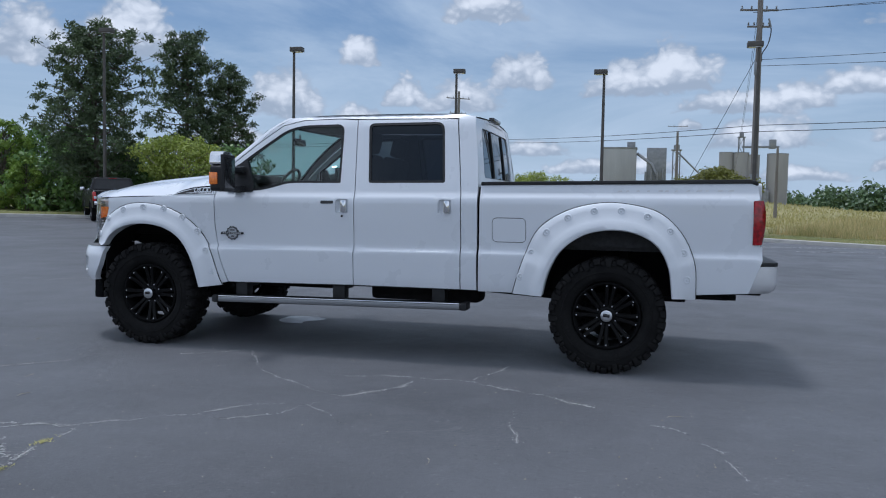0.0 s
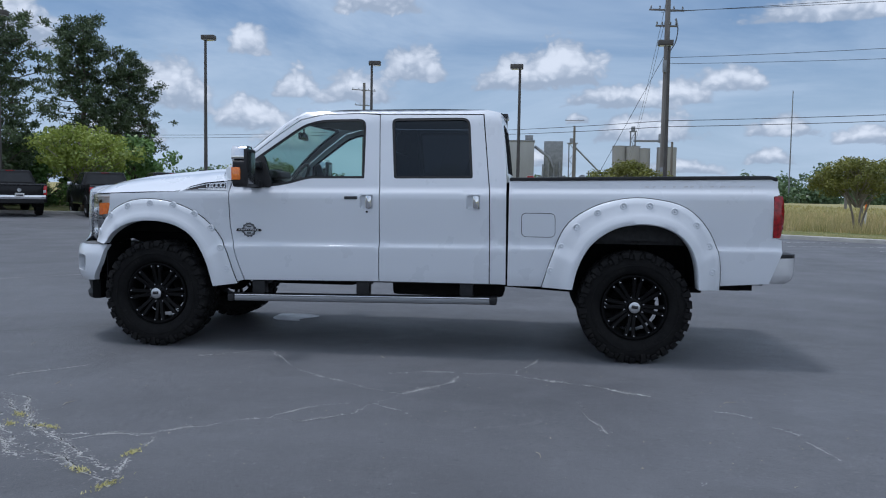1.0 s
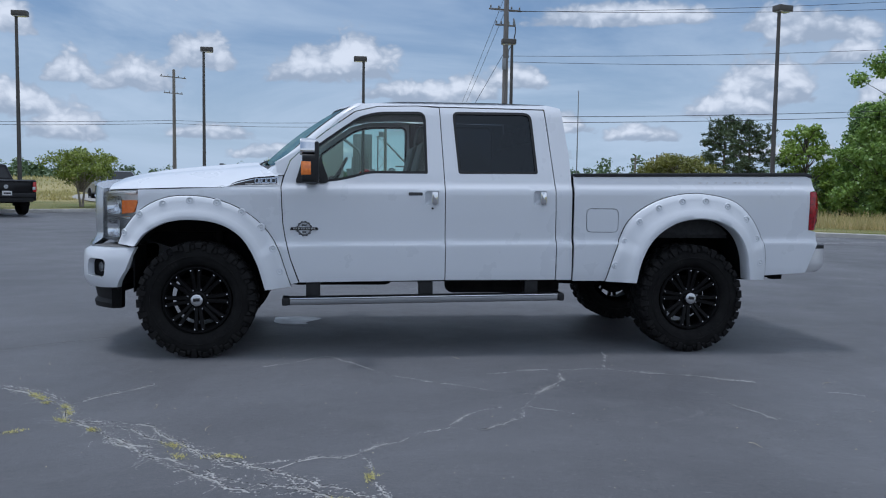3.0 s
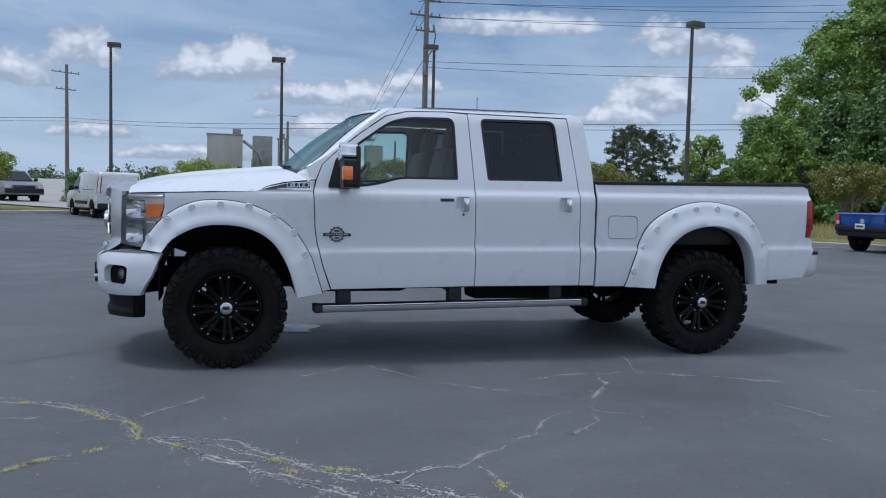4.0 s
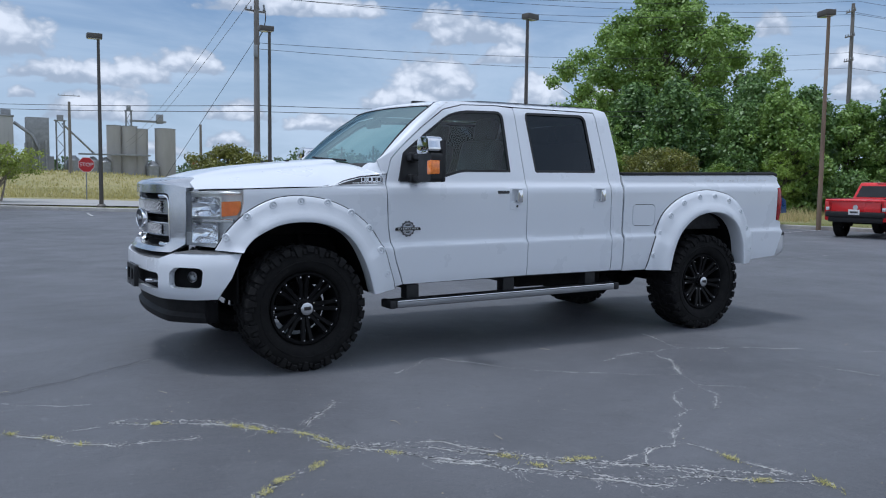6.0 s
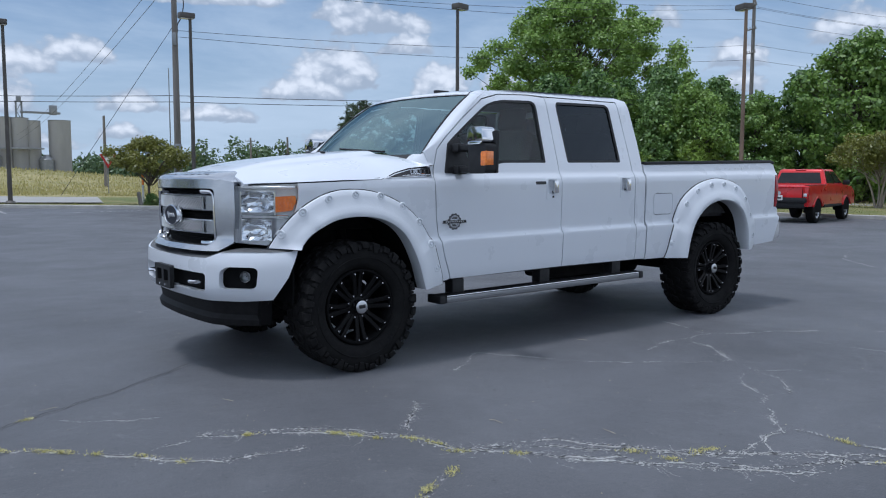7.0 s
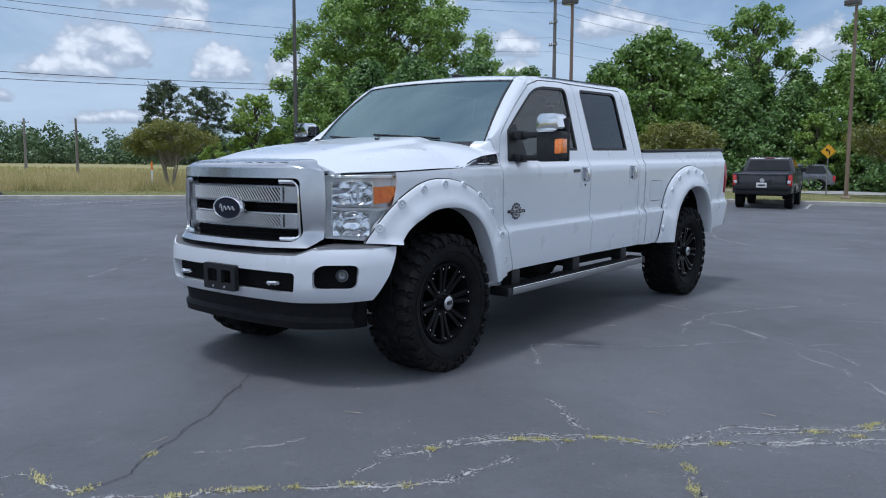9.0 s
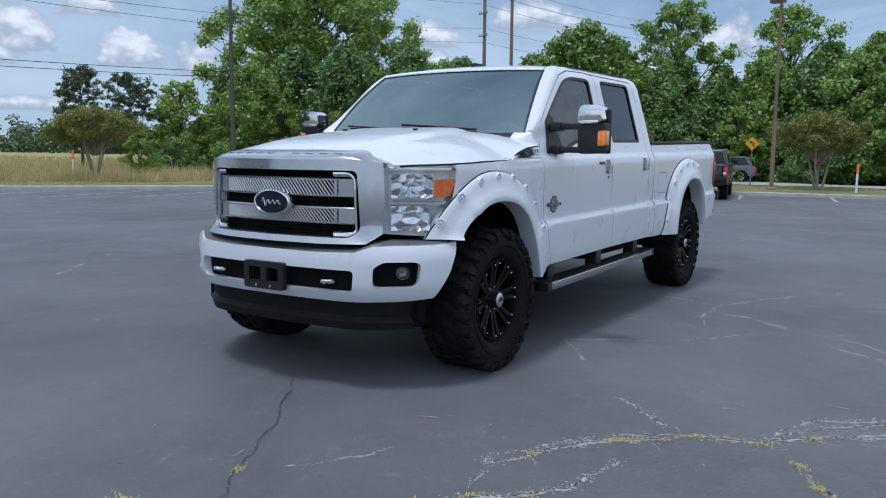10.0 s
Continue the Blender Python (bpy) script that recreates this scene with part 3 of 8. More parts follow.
class Plan:
    """A curve across the truck's nose, seen from above, by its length from the middle."""

    def __init__(self, half):
        pts = spline(half, 60)
        full = [(x, -y) for x, y in pts[::-1]] + [p for p in pts[1:]]
        self.p = np.array(full)
        s = np.concatenate([[0], np.cumsum(np.linalg.norm(np.diff(self.p, axis=0), axis=1))])
        self.s = s - s[-1] / 2

    def u_of_y(self, y):
        return float(np.interp(y, self.p[:, 1], self.s))

    def u_of_x(self, x):
        h = len(self.s) // 2
        return float(np.interp(x, self.p[h:, 0], self.s[h:]))

    def at(self, u, d):
        x, y = np.interp(u, self.s, self.p[:, 0]), np.interp(u, self.s, self.p[:, 1])
        e = 0.02
        tx = np.interp(u + e, self.s, self.p[:, 0]) - np.interp(u - e, self.s, self.p[:, 0])
        ty = np.interp(u + e, self.s, self.p[:, 1]) - np.interp(u - e, self.s, self.p[:, 1])
        k = math.hypot(tx, ty) or 1
        return float(x + ty / k * d), float(y - tx / k * d)


NOSE = Plan([(-0.93, 0), (-0.905, 0.3), (-0.86, 0.5), (-0.805, 0.61), (-0.735, 0.69), (-0.66, 0.80), (-0.565, 0.90), (-0.447, 0.955), (-0.34, 0.977), (-0.2, 0.99)])
BUMP = Plan([(-0.985, 0), (-0.972, 0.3), (-0.938, 0.57), (-0.868, 0.70), (-0.79, 0.80), (-0.704, 0.885), (-0.60, 0.945), (-0.50, 0.982), (-0.44, 0.995)])


def on_nose(u, v, d):
    x, y = NOSE.at(u, d)
    return (x, y, v)


def on_bumper(u, v, d):
    x, y = BUMP.at(u, d + 0.035 * (abs(v - 0.69) / 0.165) ** 4)
    return (x, y, v)


truck = thing("pickup_truck", "lifted white crew-cab pickup truck on black wheels, parked on asphalt", "pickup truck")


def both(name, make, mat, label="", sharp=40.0, parent=None):
    """The same part on either side of the truck."""
    a = part(name, make(), mat, parent or truck, label, sharp)
    b = part(name, flip_y(make()), mat, parent or truck, label, sharp)
    return a, b


# -- body sides --
WIN_F = rounded([(0.80, 1.362), (1.016, 1.362), (1.150, 1.388), (1.30, 1.432), (1.768, 1.437), (1.757, 1.936), (1.38, 1.925), (1.231, 1.886), (1.008, 1.728), (0.82, 1.588)],
                [0.01, 0.08, 0.06, 0.06, 0.012, 0.07, 0.12, 0.1, 0.1, 0.02])
WIN_R = rounded([(2.014, 1.440), (2.662, 1.449), (2.622, 1.950), (1.972, 1.940)], [0.02, 0.02, 0.07, 0.05])
FRONT_DOOR = [(0.632, 1.324), (0.646, 1.04), (0.665, 0.92), (0.705, 0.76), (0.772, 0.580), (1.905, 0.598), (1.904, 0.865), (1.899, 1.345), (1.866, 1.968),
              (1.70, 1.978), (1.38, 1.966), (1.20, 1.919), (0.98, 1.762), (0.80, 1.616), (0.70, 1.522), (0.655, 1.405)]
REAR_DOOR = [(1.912, 0.598), (2.808, 0.600), (2.807, 0.865), (2.797, 1.338), (2.765, 1.642), (2.728, 1.972), (1.873, 1.972), (1.906, 1.345), (1.911, 0.865)]
CAB_FRAME = [(0.608, 1.409), (0.580, 1.505), (0.738, 1.591), (0.905, 1.712), (1.122, 1.905), (1.268, 1.990), (1.57, 2.013), (2.34, 2.023), (2.76, 2.018), (2.872, 1.992),
             (2.921, 1.625), (2.934, 1.431), (2.944, 0.598), (2.817, 0.600), (2.815, 0.865), (2.805, 1.338), (2.773, 1.642), (2.737, 1.981), (1.87, 1.981), (1.70, 1.986),
             (1.375, 1.973), (1.192, 1.925), (0.974, 1.768), (0.795, 1.622), (0.694, 1.527), (0.648, 1.409)]
ARCH_F = [(0.53, 0.53), (0.46, 0.75), (0.35, 0.93), (0.19, 1.04), (-0.01, 1.075), (-0.22, 1.055), (-0.385, 0.965), (-0.47, 0.862)]
FENDER = [(-0.432, 1.281), (-0.35, 1.2835), (0.19, 1.305), (0.21, 1.312), (0.30, 1.352), (0.42, 1.383), (0.602, 1.401), (0.640, 1.401), (0.624, 1.324), (0.638, 1.04), (0.657, 0.92), (0.697, 0.76),
          (0.762, 0.578)] + ARCH_F + [(-0.60, 0.862), (-0.555, 0.978), (-0.455, 1.095), (-0.432, 1.185)]
ARCH_R = [(4.50, 0.62), (4.47, 0.83), (4.37, 1.0), (4.21, 1.09), (3.99, 1.12), (3.77, 1.08), (3.59, 0.95), (3.49, 0.77), (3.45, 0.59)]
BED_SIDE = [(2.958, 0.59), (2.958, 1.436), (4.98, 1.472), (5.03, 1.45), (5.043, 1.352), (4.998, 1.335), (5.008, 1.02), (5.072, 1.0), (5.074, 0.905), (4.985, 0.66), (4.62, 0.635)] + ARCH_R
CREASES = [0.825, 0.848, 0.855, 0.862, 0.869, 0.876, 0.883, 0.891, 0.91, 0.94, 1.24, 1.255, 1.275, 1.290, 1.300, 1.310, 1.318, 1.328, 1.338, 1.355]

both("fender", lambda: skin(FENDER, on_side, rows=CREASES), WHITE)
# the two door handles sit in pressed cups, cut into the doors
HANDLES = [(1.79, 1.205), (2.665, 1.215)]
CUPS = [rounded([(x - 0.048, z - 0.014), (x + 0.060, z - 0.014), (x + 0.060, z + 0.098), (x - 0.048, z + 0.098)], [0.012, 0.012, 0.012, 0.03]) for x, z in HANDLES]
fd_l, fd_r = both("front_door", lambda: skin(FRONT_DOOR, on_side, [WIN_F, CUPS[0]], rows=CREASES), WHITE)
rd_l, rd_r = both("rear_door", lambda: skin(REAR_DOOR, on_side, [WIN_R, CUPS[1]], rows=CREASES), WHITE)
both("cab_side", lambda: skin(CAB_FRAME, on_side, rows=CREASES), WHITE)
FUEL = rounded([(3.062, 0.985), (3.334, 0.985), (3.330, 1.180), (3.058, 1.180)], 0.045)
bed_l = part("bed_side", skin(BED_SIDE, on_side, [FUEL], rows=CREASES), WHITE, truck)
bed_r = part("bed_side", flip_y(skin(BED_SIDE, on_side, rows=CREASES)), WHITE, truck)
part("fuel_door", skin(shrink(FUEL, 0.005), on_side), WHITE, bed_l)


def behind(d0):
    return lambda u, v, d: on_side(u, v, d0 + d)


# glass, rubber edges
for dl, dr, win, mat, word in ((fd_l, fd_r, WIN_F, GLASS, "clear green-tinted door glass"), (rd_l, rd_r, WIN_R, TINT, "dark tinted door glass")):
    for door, turn in ((dl, False), (dr, True)):
        g = skin(shrink(win, 0.012), behind(0.014), depth=0.0)
        r = skin(shrink(win, -0.001), behind(0.003), [shrink(win, 0.020)], depth=0.02)
        part("window_glass", flip_y(g) if turn else g, mat, door, word).visible_shadow = False
        part("window_seal", flip_y(r) if turn else r, BLACK, door)

# inner shell behind the panel gaps, doors' inside
INNER = [(0.60, 0.60), (2.90, 0.61), (2.89, 1.40), (0.66, 1.34)]
both("door_trim", lambda: skin(INNER, behind(0.055), depth=0.03, du=0.3, dv=0.12), TRIM)
both("rocker", lambda: skin([(0.74, 0.575), (2.955, 0.592), (2.955, 0.632), (0.74, 0.61)], behind(0.03), depth=0.1), BLACK)
both("pillar_trim", lambda: skin([(1.80, 1.40), (1.98, 1.40), (1.95, 1.97), (1.78, 1.96)], behind(0.035), depth=0.05), TRIM)
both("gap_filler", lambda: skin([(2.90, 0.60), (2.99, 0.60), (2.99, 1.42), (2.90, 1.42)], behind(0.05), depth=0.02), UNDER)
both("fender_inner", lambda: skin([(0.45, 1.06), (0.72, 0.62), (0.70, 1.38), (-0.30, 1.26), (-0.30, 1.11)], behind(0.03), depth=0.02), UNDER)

# -- hood --
WX = [-0.76, -0.66, -0.56, -0.45, -0.3, 0.0, 0.56]
WY = [0.655, 0.752, 0.85, 0.912, 0.945, 0.955, 0.957]
EX, EZ = [-0.76, -0.635, -0.1, 0.19, 0.22, 0.30, 0.42, 0.6], [1.272, 1.284, 1.307, 1.312, 1.320, 1.360, 1.390, 1.408]
CX, CZ = [-0.76, -0.70, -0.62, -0.5, -0.287, 0.0, 0.32, 0.6], [1.335, 1.362, 1.386, 1.412, 1.442, 1.474, 1.506, 1.520]


def hood_z(x, y):
    e, c = float(np.interp(x, EX, EZ)), float(np.interp(x, CX, CZ))
    w = min(1.0, abs(y) / float(np.interp(x, WX, WY)))
    z = e + (c - e) * (1 - w ** 3.6)
    t = min(1.0, max(0.0, (0.52 - abs(y)) / 0.10))
    k = min(1.0, max(0.0, (x + 0.75) / 0.5))
    return z + 0.020 * t * t * (3 - 2 * t) * k - 0.006 * k


def hood_back(y):
    return 0.605 - 0.215 * (1 - (abs(y) / 0.955) ** 2.6)


rows = []
for i in range(26):
    row = []
    for j in range(41):
        s = -1 + 2 * j / 40
        s = math.copysign(abs(s) ** 0.8, s)
        x0 = -0.70
        w = 0.955
        y0 = s * w
        x = x0 + (hood_back(y0) - x0) * i / 25
        y = s * float(np.interp(x, WX, WY))
        row.append((x, y, hood_z(x, y)))
    rows.append(row)
bm = loft(rows)
rim = [e for e in bm.edges if len(e.link_faces) == 1]
ext = bmesh.ops.extrude_edge_only(bm, edges=rim)
for v in [g for g in ext["geom"] if isinstance(g, bmesh.types.BMVert)]:
    v.co.z -= 0.03
    v.co.y *= 0.99
bmesh.ops.recalc_face_normals(bm, faces=bm.faces[:])
hood = part("hood", bm, WHITE, truck)
# dark bead added to draw the seam between hood and fender
for sg in (-1, 1):
    gap = [(x, sg * (float(np.interp(x, WX, WY)) + 0.004), float(np.interp(x, EX, EZ)) - 0.009) for x in np.linspace(-0.68, 0.58, 40)]
    part("hood_seal", tube(gap, 0.0045, 6), RUBBER, hood)
for y in (-0.30, 0.30):
    part("washer_nozzle", box((0.10, y, hood_z(0.10, y) + 0.006), (0.035, 0.02, 0.012), 0.004), BLACK, hood)
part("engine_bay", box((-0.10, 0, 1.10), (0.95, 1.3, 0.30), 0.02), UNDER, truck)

# -- windscreen, pillars, roof --
def ws(s, t):
    lo = Vector((0.40 + 0.20 * s * s, 0.85 * s, 1.478))
    hi = Vector((1.06 + 0.11 * s * s, 0.715 * s, roof_z(1.06 + 0.11 * s * s, 0.715 * s)))
    p = lo.lerp(hi, t)
    bow = 0.030 * math.sin(math.pi * t)
    return p + Vector((-0.6, 0, 0.8)) * bow


def roof_z(x, y):
    zt = float(np.interp(x, [1.0, 1.17, 1.268, 1.57, 2.34, 2.76, 2.872, 2.93], [1.938, 1.972, 1.990, 2.013, 2.023, 2.018, 1.992, 1.96]))
    return zt + 0.036 * (1 - min(1.0, abs(y) / 0.765) ** 2.2)


HEAD = 0.945
part("windscreen", loft([[ws(-1 + i / 10, HEAD * j / 12) for i in range(21)] for j in range(13)]), SCREEN, truck, "clear windscreen with faint sky reflections").visible_shadow = False
bm = bmesh.new()
for a, b in (((-1, 0), (1, 0)), ((-1, HEAD), (1, HEAD)), ((-1, 0), (-1, HEAD)), ((1, 0), (1, HEAD))):
    p = [ws(a[0] + (b[0] - a[0]) * i / 14, a[1] + (b[1] - a[1]) * i / 14) + Vector((0.004, 0, -0.004)) for i in range(15)]
    join(bm, tube(p, 0.013, 6))
part("windscreen_seal", bm, BLACK, truck)
part("roof_header", loft([[ws(-1 + i / 10, t) + Vector((-0.004, 0, 0.005)) for i in range(21)] for t in (HEAD - 0.004, HEAD + 0.3 * (1 - HEAD), HEAD + 0.7 * (1 - HEAD), 1.0)]), WHITE, truck, "", 60)
EDGE = spline([(0.580, 1.505), (0.738, 1.591), (0.905, 1.712), (1.122, 1.905), (1.268, 1.990)], 15)
def pillar():
    rows = []
    for i, (x, z) in enumerate(EDGE):
        t = i / 14
        o = Vector((x, -side_y(x, z), z))
        q = ws(-1, t)
        mid = o.lerp(q, 0.5) + Vector((-0.012, -0.012, 0.008))
        rows.append([o, o.lerp(mid, 0.4) + Vector((-0.004, -0.006, 0.003)), mid, q])
    return loft(rows)
both("a_pillar", pillar, WHITE, sharp=60)


def cowl_corner(i0, i1, drop=0.0):
    """The corner between the hood's rear edge, the fender and the pillar's foot."""
    span = (0.50, 0.60, 0.68, 0.74, 0.79, 0.84, 0.89, 0.93, 0.952)
    near = [(hood_back(y) - 0.012, -y * 0.998, hood_z(hood_back(y) - 0.012, y) - 0.004) for y in span]
    foot = Vector((0.585, -side_y(0.585, 1.505) + 0.004, 1.503))
    far = [ws(-y / 0.85, 0.012) + Vector((-0.004, 0, 0.004)) for y in (0.50, 0.60, 0.68, 0.74, 0.79)]
    far += [ws(-1, 0.0) + Vector((-0.002, -0.006, 0.010)), foot, Vector((0.612, -side_y(0.612, 1.45) + 0.004, 1.45)), Vector((0.635, -0.953, 1.404))]
    rows = []
    for k in range(5):
        t = k / 4
        rows.append([Vector(a).lerp(b, t) + Vector((0, 0, 0.006 * math.sin(math.pi * t))) for a, b in list(zip(near, far))[i0:i1]])
    for row in rows:
        for p in row:
            p.z -= drop
    return loft(rows)


both("cowl_corner", lambda: cowl_corner(4, 9), WHITE, sharp=60)
both("cowl_side", lambda: cowl_corner(0, 5, 0.004), BLACK, sharp=60)
rows = []
for i in range(25):
    k = i / 24
    row = []
    for j in range(25):
        s = -1 + 2 * j / 24
        xf = 1.06 + 0.21 * s * s
        x = xf + (2.895 - 0.03 * s * s - xf) * k
        y = s * 0.765
        row.append((x, y, roof_z(x, y)))
    rows.append(row)
roof = part("roof", loft(rows), WHITE, truck)
part("headliner", loft([[(p[0], p[1] * 0.97, p[2] - 0.035) for p in r] for r in rows]), LINER, truck)
bm = box((1.42, -0.0, roof_z(1.42, 0) + 0.012), (0.14, 0.05, 0.03), 0.012)
part("roof_marker", bm, BLACK, roof)
part("brake_light", box((2.885, 0, 2.03), (0.05, 0.34, 0.035), 0.012), GLOSS, roof)

# -- cab back --
def on_back(u, v, d):
    k = min(1.0, max(0.0, (v - 1.431) / 0.56))
    return (2.934 - 0.050 * k - 0.02 * k * k + 0.02 * (1 - (u / 0.95) ** 2) - d, u, v)
back = [(-0.935, 0.66), (-0.985, 0.86), (-0.975, 1.3), (-0.945, 1.431), (-0.89, 1.625), (-0.80, 1.93), (-0.765, 1.985)]
BACK = [(y, z) for y, z in back] + [(0.0, 2.02)] + [(-y, z) for y, z in back[::-1]]
RWIN = rounded([(-0.70, 1.50), (0.70, 1.50), (0.63, 1.915), (-0.63, 1.915)], 0.06)
cabback = part("cab_back", skin(BACK, on_back, [RWIN], du=0.12, dv=0.06), WHITE, truck)
part("rear_glass", skin(shrink(RWIN, 0.004), lambda u, v, d: on_back(u, v, d + 0.01), depth=0), TINT, cabback).visible_shadow = False
for y in (-0.27, 0.27):
    part("slider_bar", skin([(y - 0.014, 1.506), (y + 0.014, 1.506), (y + 0.014, 1.908), (y - 0.014, 1.908)], lambda u, v, d: on_back(u, v, d - 0.003), depth=0.02), BLACK, cabback)
part("cowl", loft([[(hood_back(0.56 * q) - 0.01 + k * 0.12, 0.56 * q, 1.484 - 0.020 * q * q - 0.03 * k) for q in np.linspace(-1, 1, 15)] for k in (0, 0.5, 1)]), BLACK, truck)
for y0, y1 in ((-0.54, 0.06), (0.10, 0.66)):
    wp = [ws(y / 0.85, 0.045 + 0.02 * k) + Vector((-0.014, 0, 0.006)) for k, y in enumerate(np.linspace(y0, y1, 4))]
    wiper = part("wiper", tube(spline([tuple(p) for p in wp], 12), 0.008, 6), BLACK, truck)
    a, b = Vector((0.40 + 0.1 * y0 * y0, y0 + 0.05, 1.478)), wp[1]
    part("wiper_arm", tube([tuple(a), tuple(a.lerp(b, 0.5) + Vector((-0.008, 0, 0.008))), tuple(b)], [0.010, 0.007, 0.005], 6), BLACK, wiper)

# -- cargo bed --
both("bed_rail", lambda: join(prism([(2.96, 1.432), (4.99, 1.470), (5.035, 1.455), (5.03, 1.485), (4.97, 1.500), (2.96, 1.460)], -0.955, -0.83, "y", 0.008),
                              box((2.975, -0.89, 1.445), (0.03, 0.12, 0.03), 0.008)), BLACK, "black ribbed plastic bed rail cap")
bm = box((4.0, 0, 0.95), (2.08, 1.62, 0.03))
join(bm, box((2.985, 0, 1.19), (0.04, 1.66, 0.47)))
for y in (-0.83, 0.83):
    join(bm, box((4.0, y, 1.20), (2.06, 0.05, 0.47)))
part("bed_tub", bm, material("bed_liner", (0.03, 0.03, 0.031), 0.9, second=(0.045, 0.045, 0.046), scale=30, bump=0.002, bump_scale=300), truck)
gate = part("tailgate", prism(rounded([(-0.82, 0.88), (0.82, 0.88), (0.82, 1.475), (-0.82, 1.475)], 0.03), 5.015, 5.075, "x", 0.012), WHITE, truck)
part("gate_handle", box((5.08, 0, 1.33), (0.02, 0.22, 0.08), 0.008), BLACK, gate)


def tail_lamp():
    rows = []
    for i in range(9):
        t = i / 8
        z = 1.018 + 0.325 * t
        b = 0.020 * math.sin(math.pi * (0.15 + 0.8 * t))
        y0 = side_y(5.0, z)
        xr = 5.055 + 0.03 * math.sin(math.pi * (0.1 + 0.75 * t))
        rows.append([(4.999, -y0 + 0.012, z), (5.004, -y0 - b * 0.6, z), (5.035, -y0 - b, z), (xr, -y0 + 0.012, z), (xr + 0.012, -y0 + 0.06, z), (xr + 0.01, -y0 + 0.155, z)])
    bm = loft(rows)
    bm.faces.new([v for v in bm.verts if abs(v.co.z - 1.018) < 1e-4])
    bm.faces.new([v for v in bm.verts if abs(v.co.z - 1.343) < 1e-4])
    bmesh.ops.recalc_face_normals(bm, faces=bm.faces[:])
    return bm
tl_l, tl_r = both("tail_lamp", tail_lamp, REDLENS, "red ribbed tail lamp lens", sharp=50)
part("reversing_lens", box((5.06, -0.955, 1.10), (0.05, 0.05, 0.05), 0.015), CLEAR, tl_l)

# faint left-over marks of old lettering along the bed's upper edge
MARK = material("faint_glue_marks", (0.52, 0.53, 0.55), 0.5, second=(0.64, 0.65, 0.66), scale=60)
rng = np.random.default_rng(12)
for i in range(12):
    x0 = 4.02 + i * 0.072 + float(rng.uniform(-0.012, 0.012))
    z0 = 1.392 + 0.018 * (x0 - 4.0)
    w = float(rng.uniform(0.018, 0.045))
    part("old_mark", skin([(x0, z0), (x0 + w, z0 + 0.004), (x0 + w * 0.9, z0 + 0.016), (x0 + w * 0.2, z0 + 0.012)], lambda u, v, d: on_side(u, v, d - 0.0012), depth=0.001), MARK, bed_l)

# -- rear bumper --
rb = [(4.985, -1.0), (5.10, -1.0), (5.165, -0.965), (5.195, -0.88), (5.20, 0.0)]
rbp = spline(rb, 14)
rbp = rbp + [(x, -y) for x, y in rbp[::-1][1:]]
rows = [[(x, y, z) for x, y in rbp] for z in (0.862, 0.80, 0.74)]
rows.append([(x - 0.015, y * 0.99, 0.69) for x, y in rbp])
rows.append([(x - 0.05, y * 0.97, 0.66) for x, y in rbp])
rows.append([(x - 0.16, y * 0.90, 0.655) for x, y in rbp])
bumper = part("rear_bumper", loft(rows), BRIGHT, truck, "chromed steel rear bumper with black step pad")
part("step_pad", prism([(x, y) for x, y in rbp] + [(4.985, 1.0)], 0.862, 0.892, "z", 0.006), BLACK, bumper)
part("hitch", join(box((5.05, 0, 0.60), (0.30, 0.10, 0.10), 0.01), box((4.80, 0, 0.61), (0.1, 1.0, 0.09), 0.01)), UNDER, truck)
both("tow_bracket", lambda: join(box((4.78, -0.70, 0.615), (0.28, 0.06, 0.05), 0.01), box((4.88, -0.70, 0.60), (0.10, 0.07, 0.05), 0.01)), UNDER)

# -- flares with bolts --
OUT_F = spline([(-0.605, 0.868), (-0.54, 0.990), (-0.421, 1.122), (-0.247, 1.216), (-0.062, 1.240), (0.141, 1.216), (0.336, 1.138), (0.488, 1.020), (0.597, 0.862), (0.655, 0.70), (0.705, 0.548)], 45)
INN_F = spline([(-0.452, 0.856), (-0.369, 0.955), (-0.208, 1.039), (-0.009, 1.059), (0.182, 1.025), (0.333, 0.928), (0.441, 0.750), (0.512, 0.525)], 45)
OUT_R = spline([(3.232, 0.586), (3.315, 0.856), (3.424, 1.093), (3.636, 1.240), (3.889, 1.307), (4.121, 1.300), (4.343, 1.238), (4.510, 1.077), (4.600, 0.865), (4.616, 0.600)], 45)
INN_R = spline([(3.472, 0.580), (3.516, 0.760), (3.609, 0.932), (3.780, 1.059), (3.991, 1.103), (4.193, 1.072), (4.332, 0.980), (4.412, 0.826), (4.442, 0.605)], 45)


def flare(outer, inner, gain):
    rows = []
    for (x0, z0), (x1, z1) in zip(outer, inner):
        base0, base1 = side_y(x0, z0), 0.992 if x1 > -0.3 else side_y(x1, z1) + 0.01
        row = [(x0, -base0 + 0.01, z0), (x0, -base0 - 0.006, z0)]
        for f, g in ((0.05, 0.020), (0.25, 0.030), (0.50, 0.038), (0.62, 0.050), (0.80, 0.062), (0.96, 0.066), (1.0, 0.060), (1.0, 0.03), (0.985, -0.10)):
            b = base0 + (base1 - base0) * f
            row.append((x0 + (x1 - x0) * f, -b - g * gain, z0 + (z1 - z0) * f))
        rows.append(row)
    bm = loft(rows)
    bmesh.ops.recalc_face_normals(bm, faces=bm.faces[:])
    return bm


def bolt_mesh():
    return lathe([(0.0, 0.006), (0.007, 0.0055), (0.010, 0.003), (0.011, -0.003), (0.017, -0.003), (0.0185, 0.004), (0.023, 0.0048), (0.0275, 0.003), (0.030, -0.003), (0.030, -0.014)], 22)


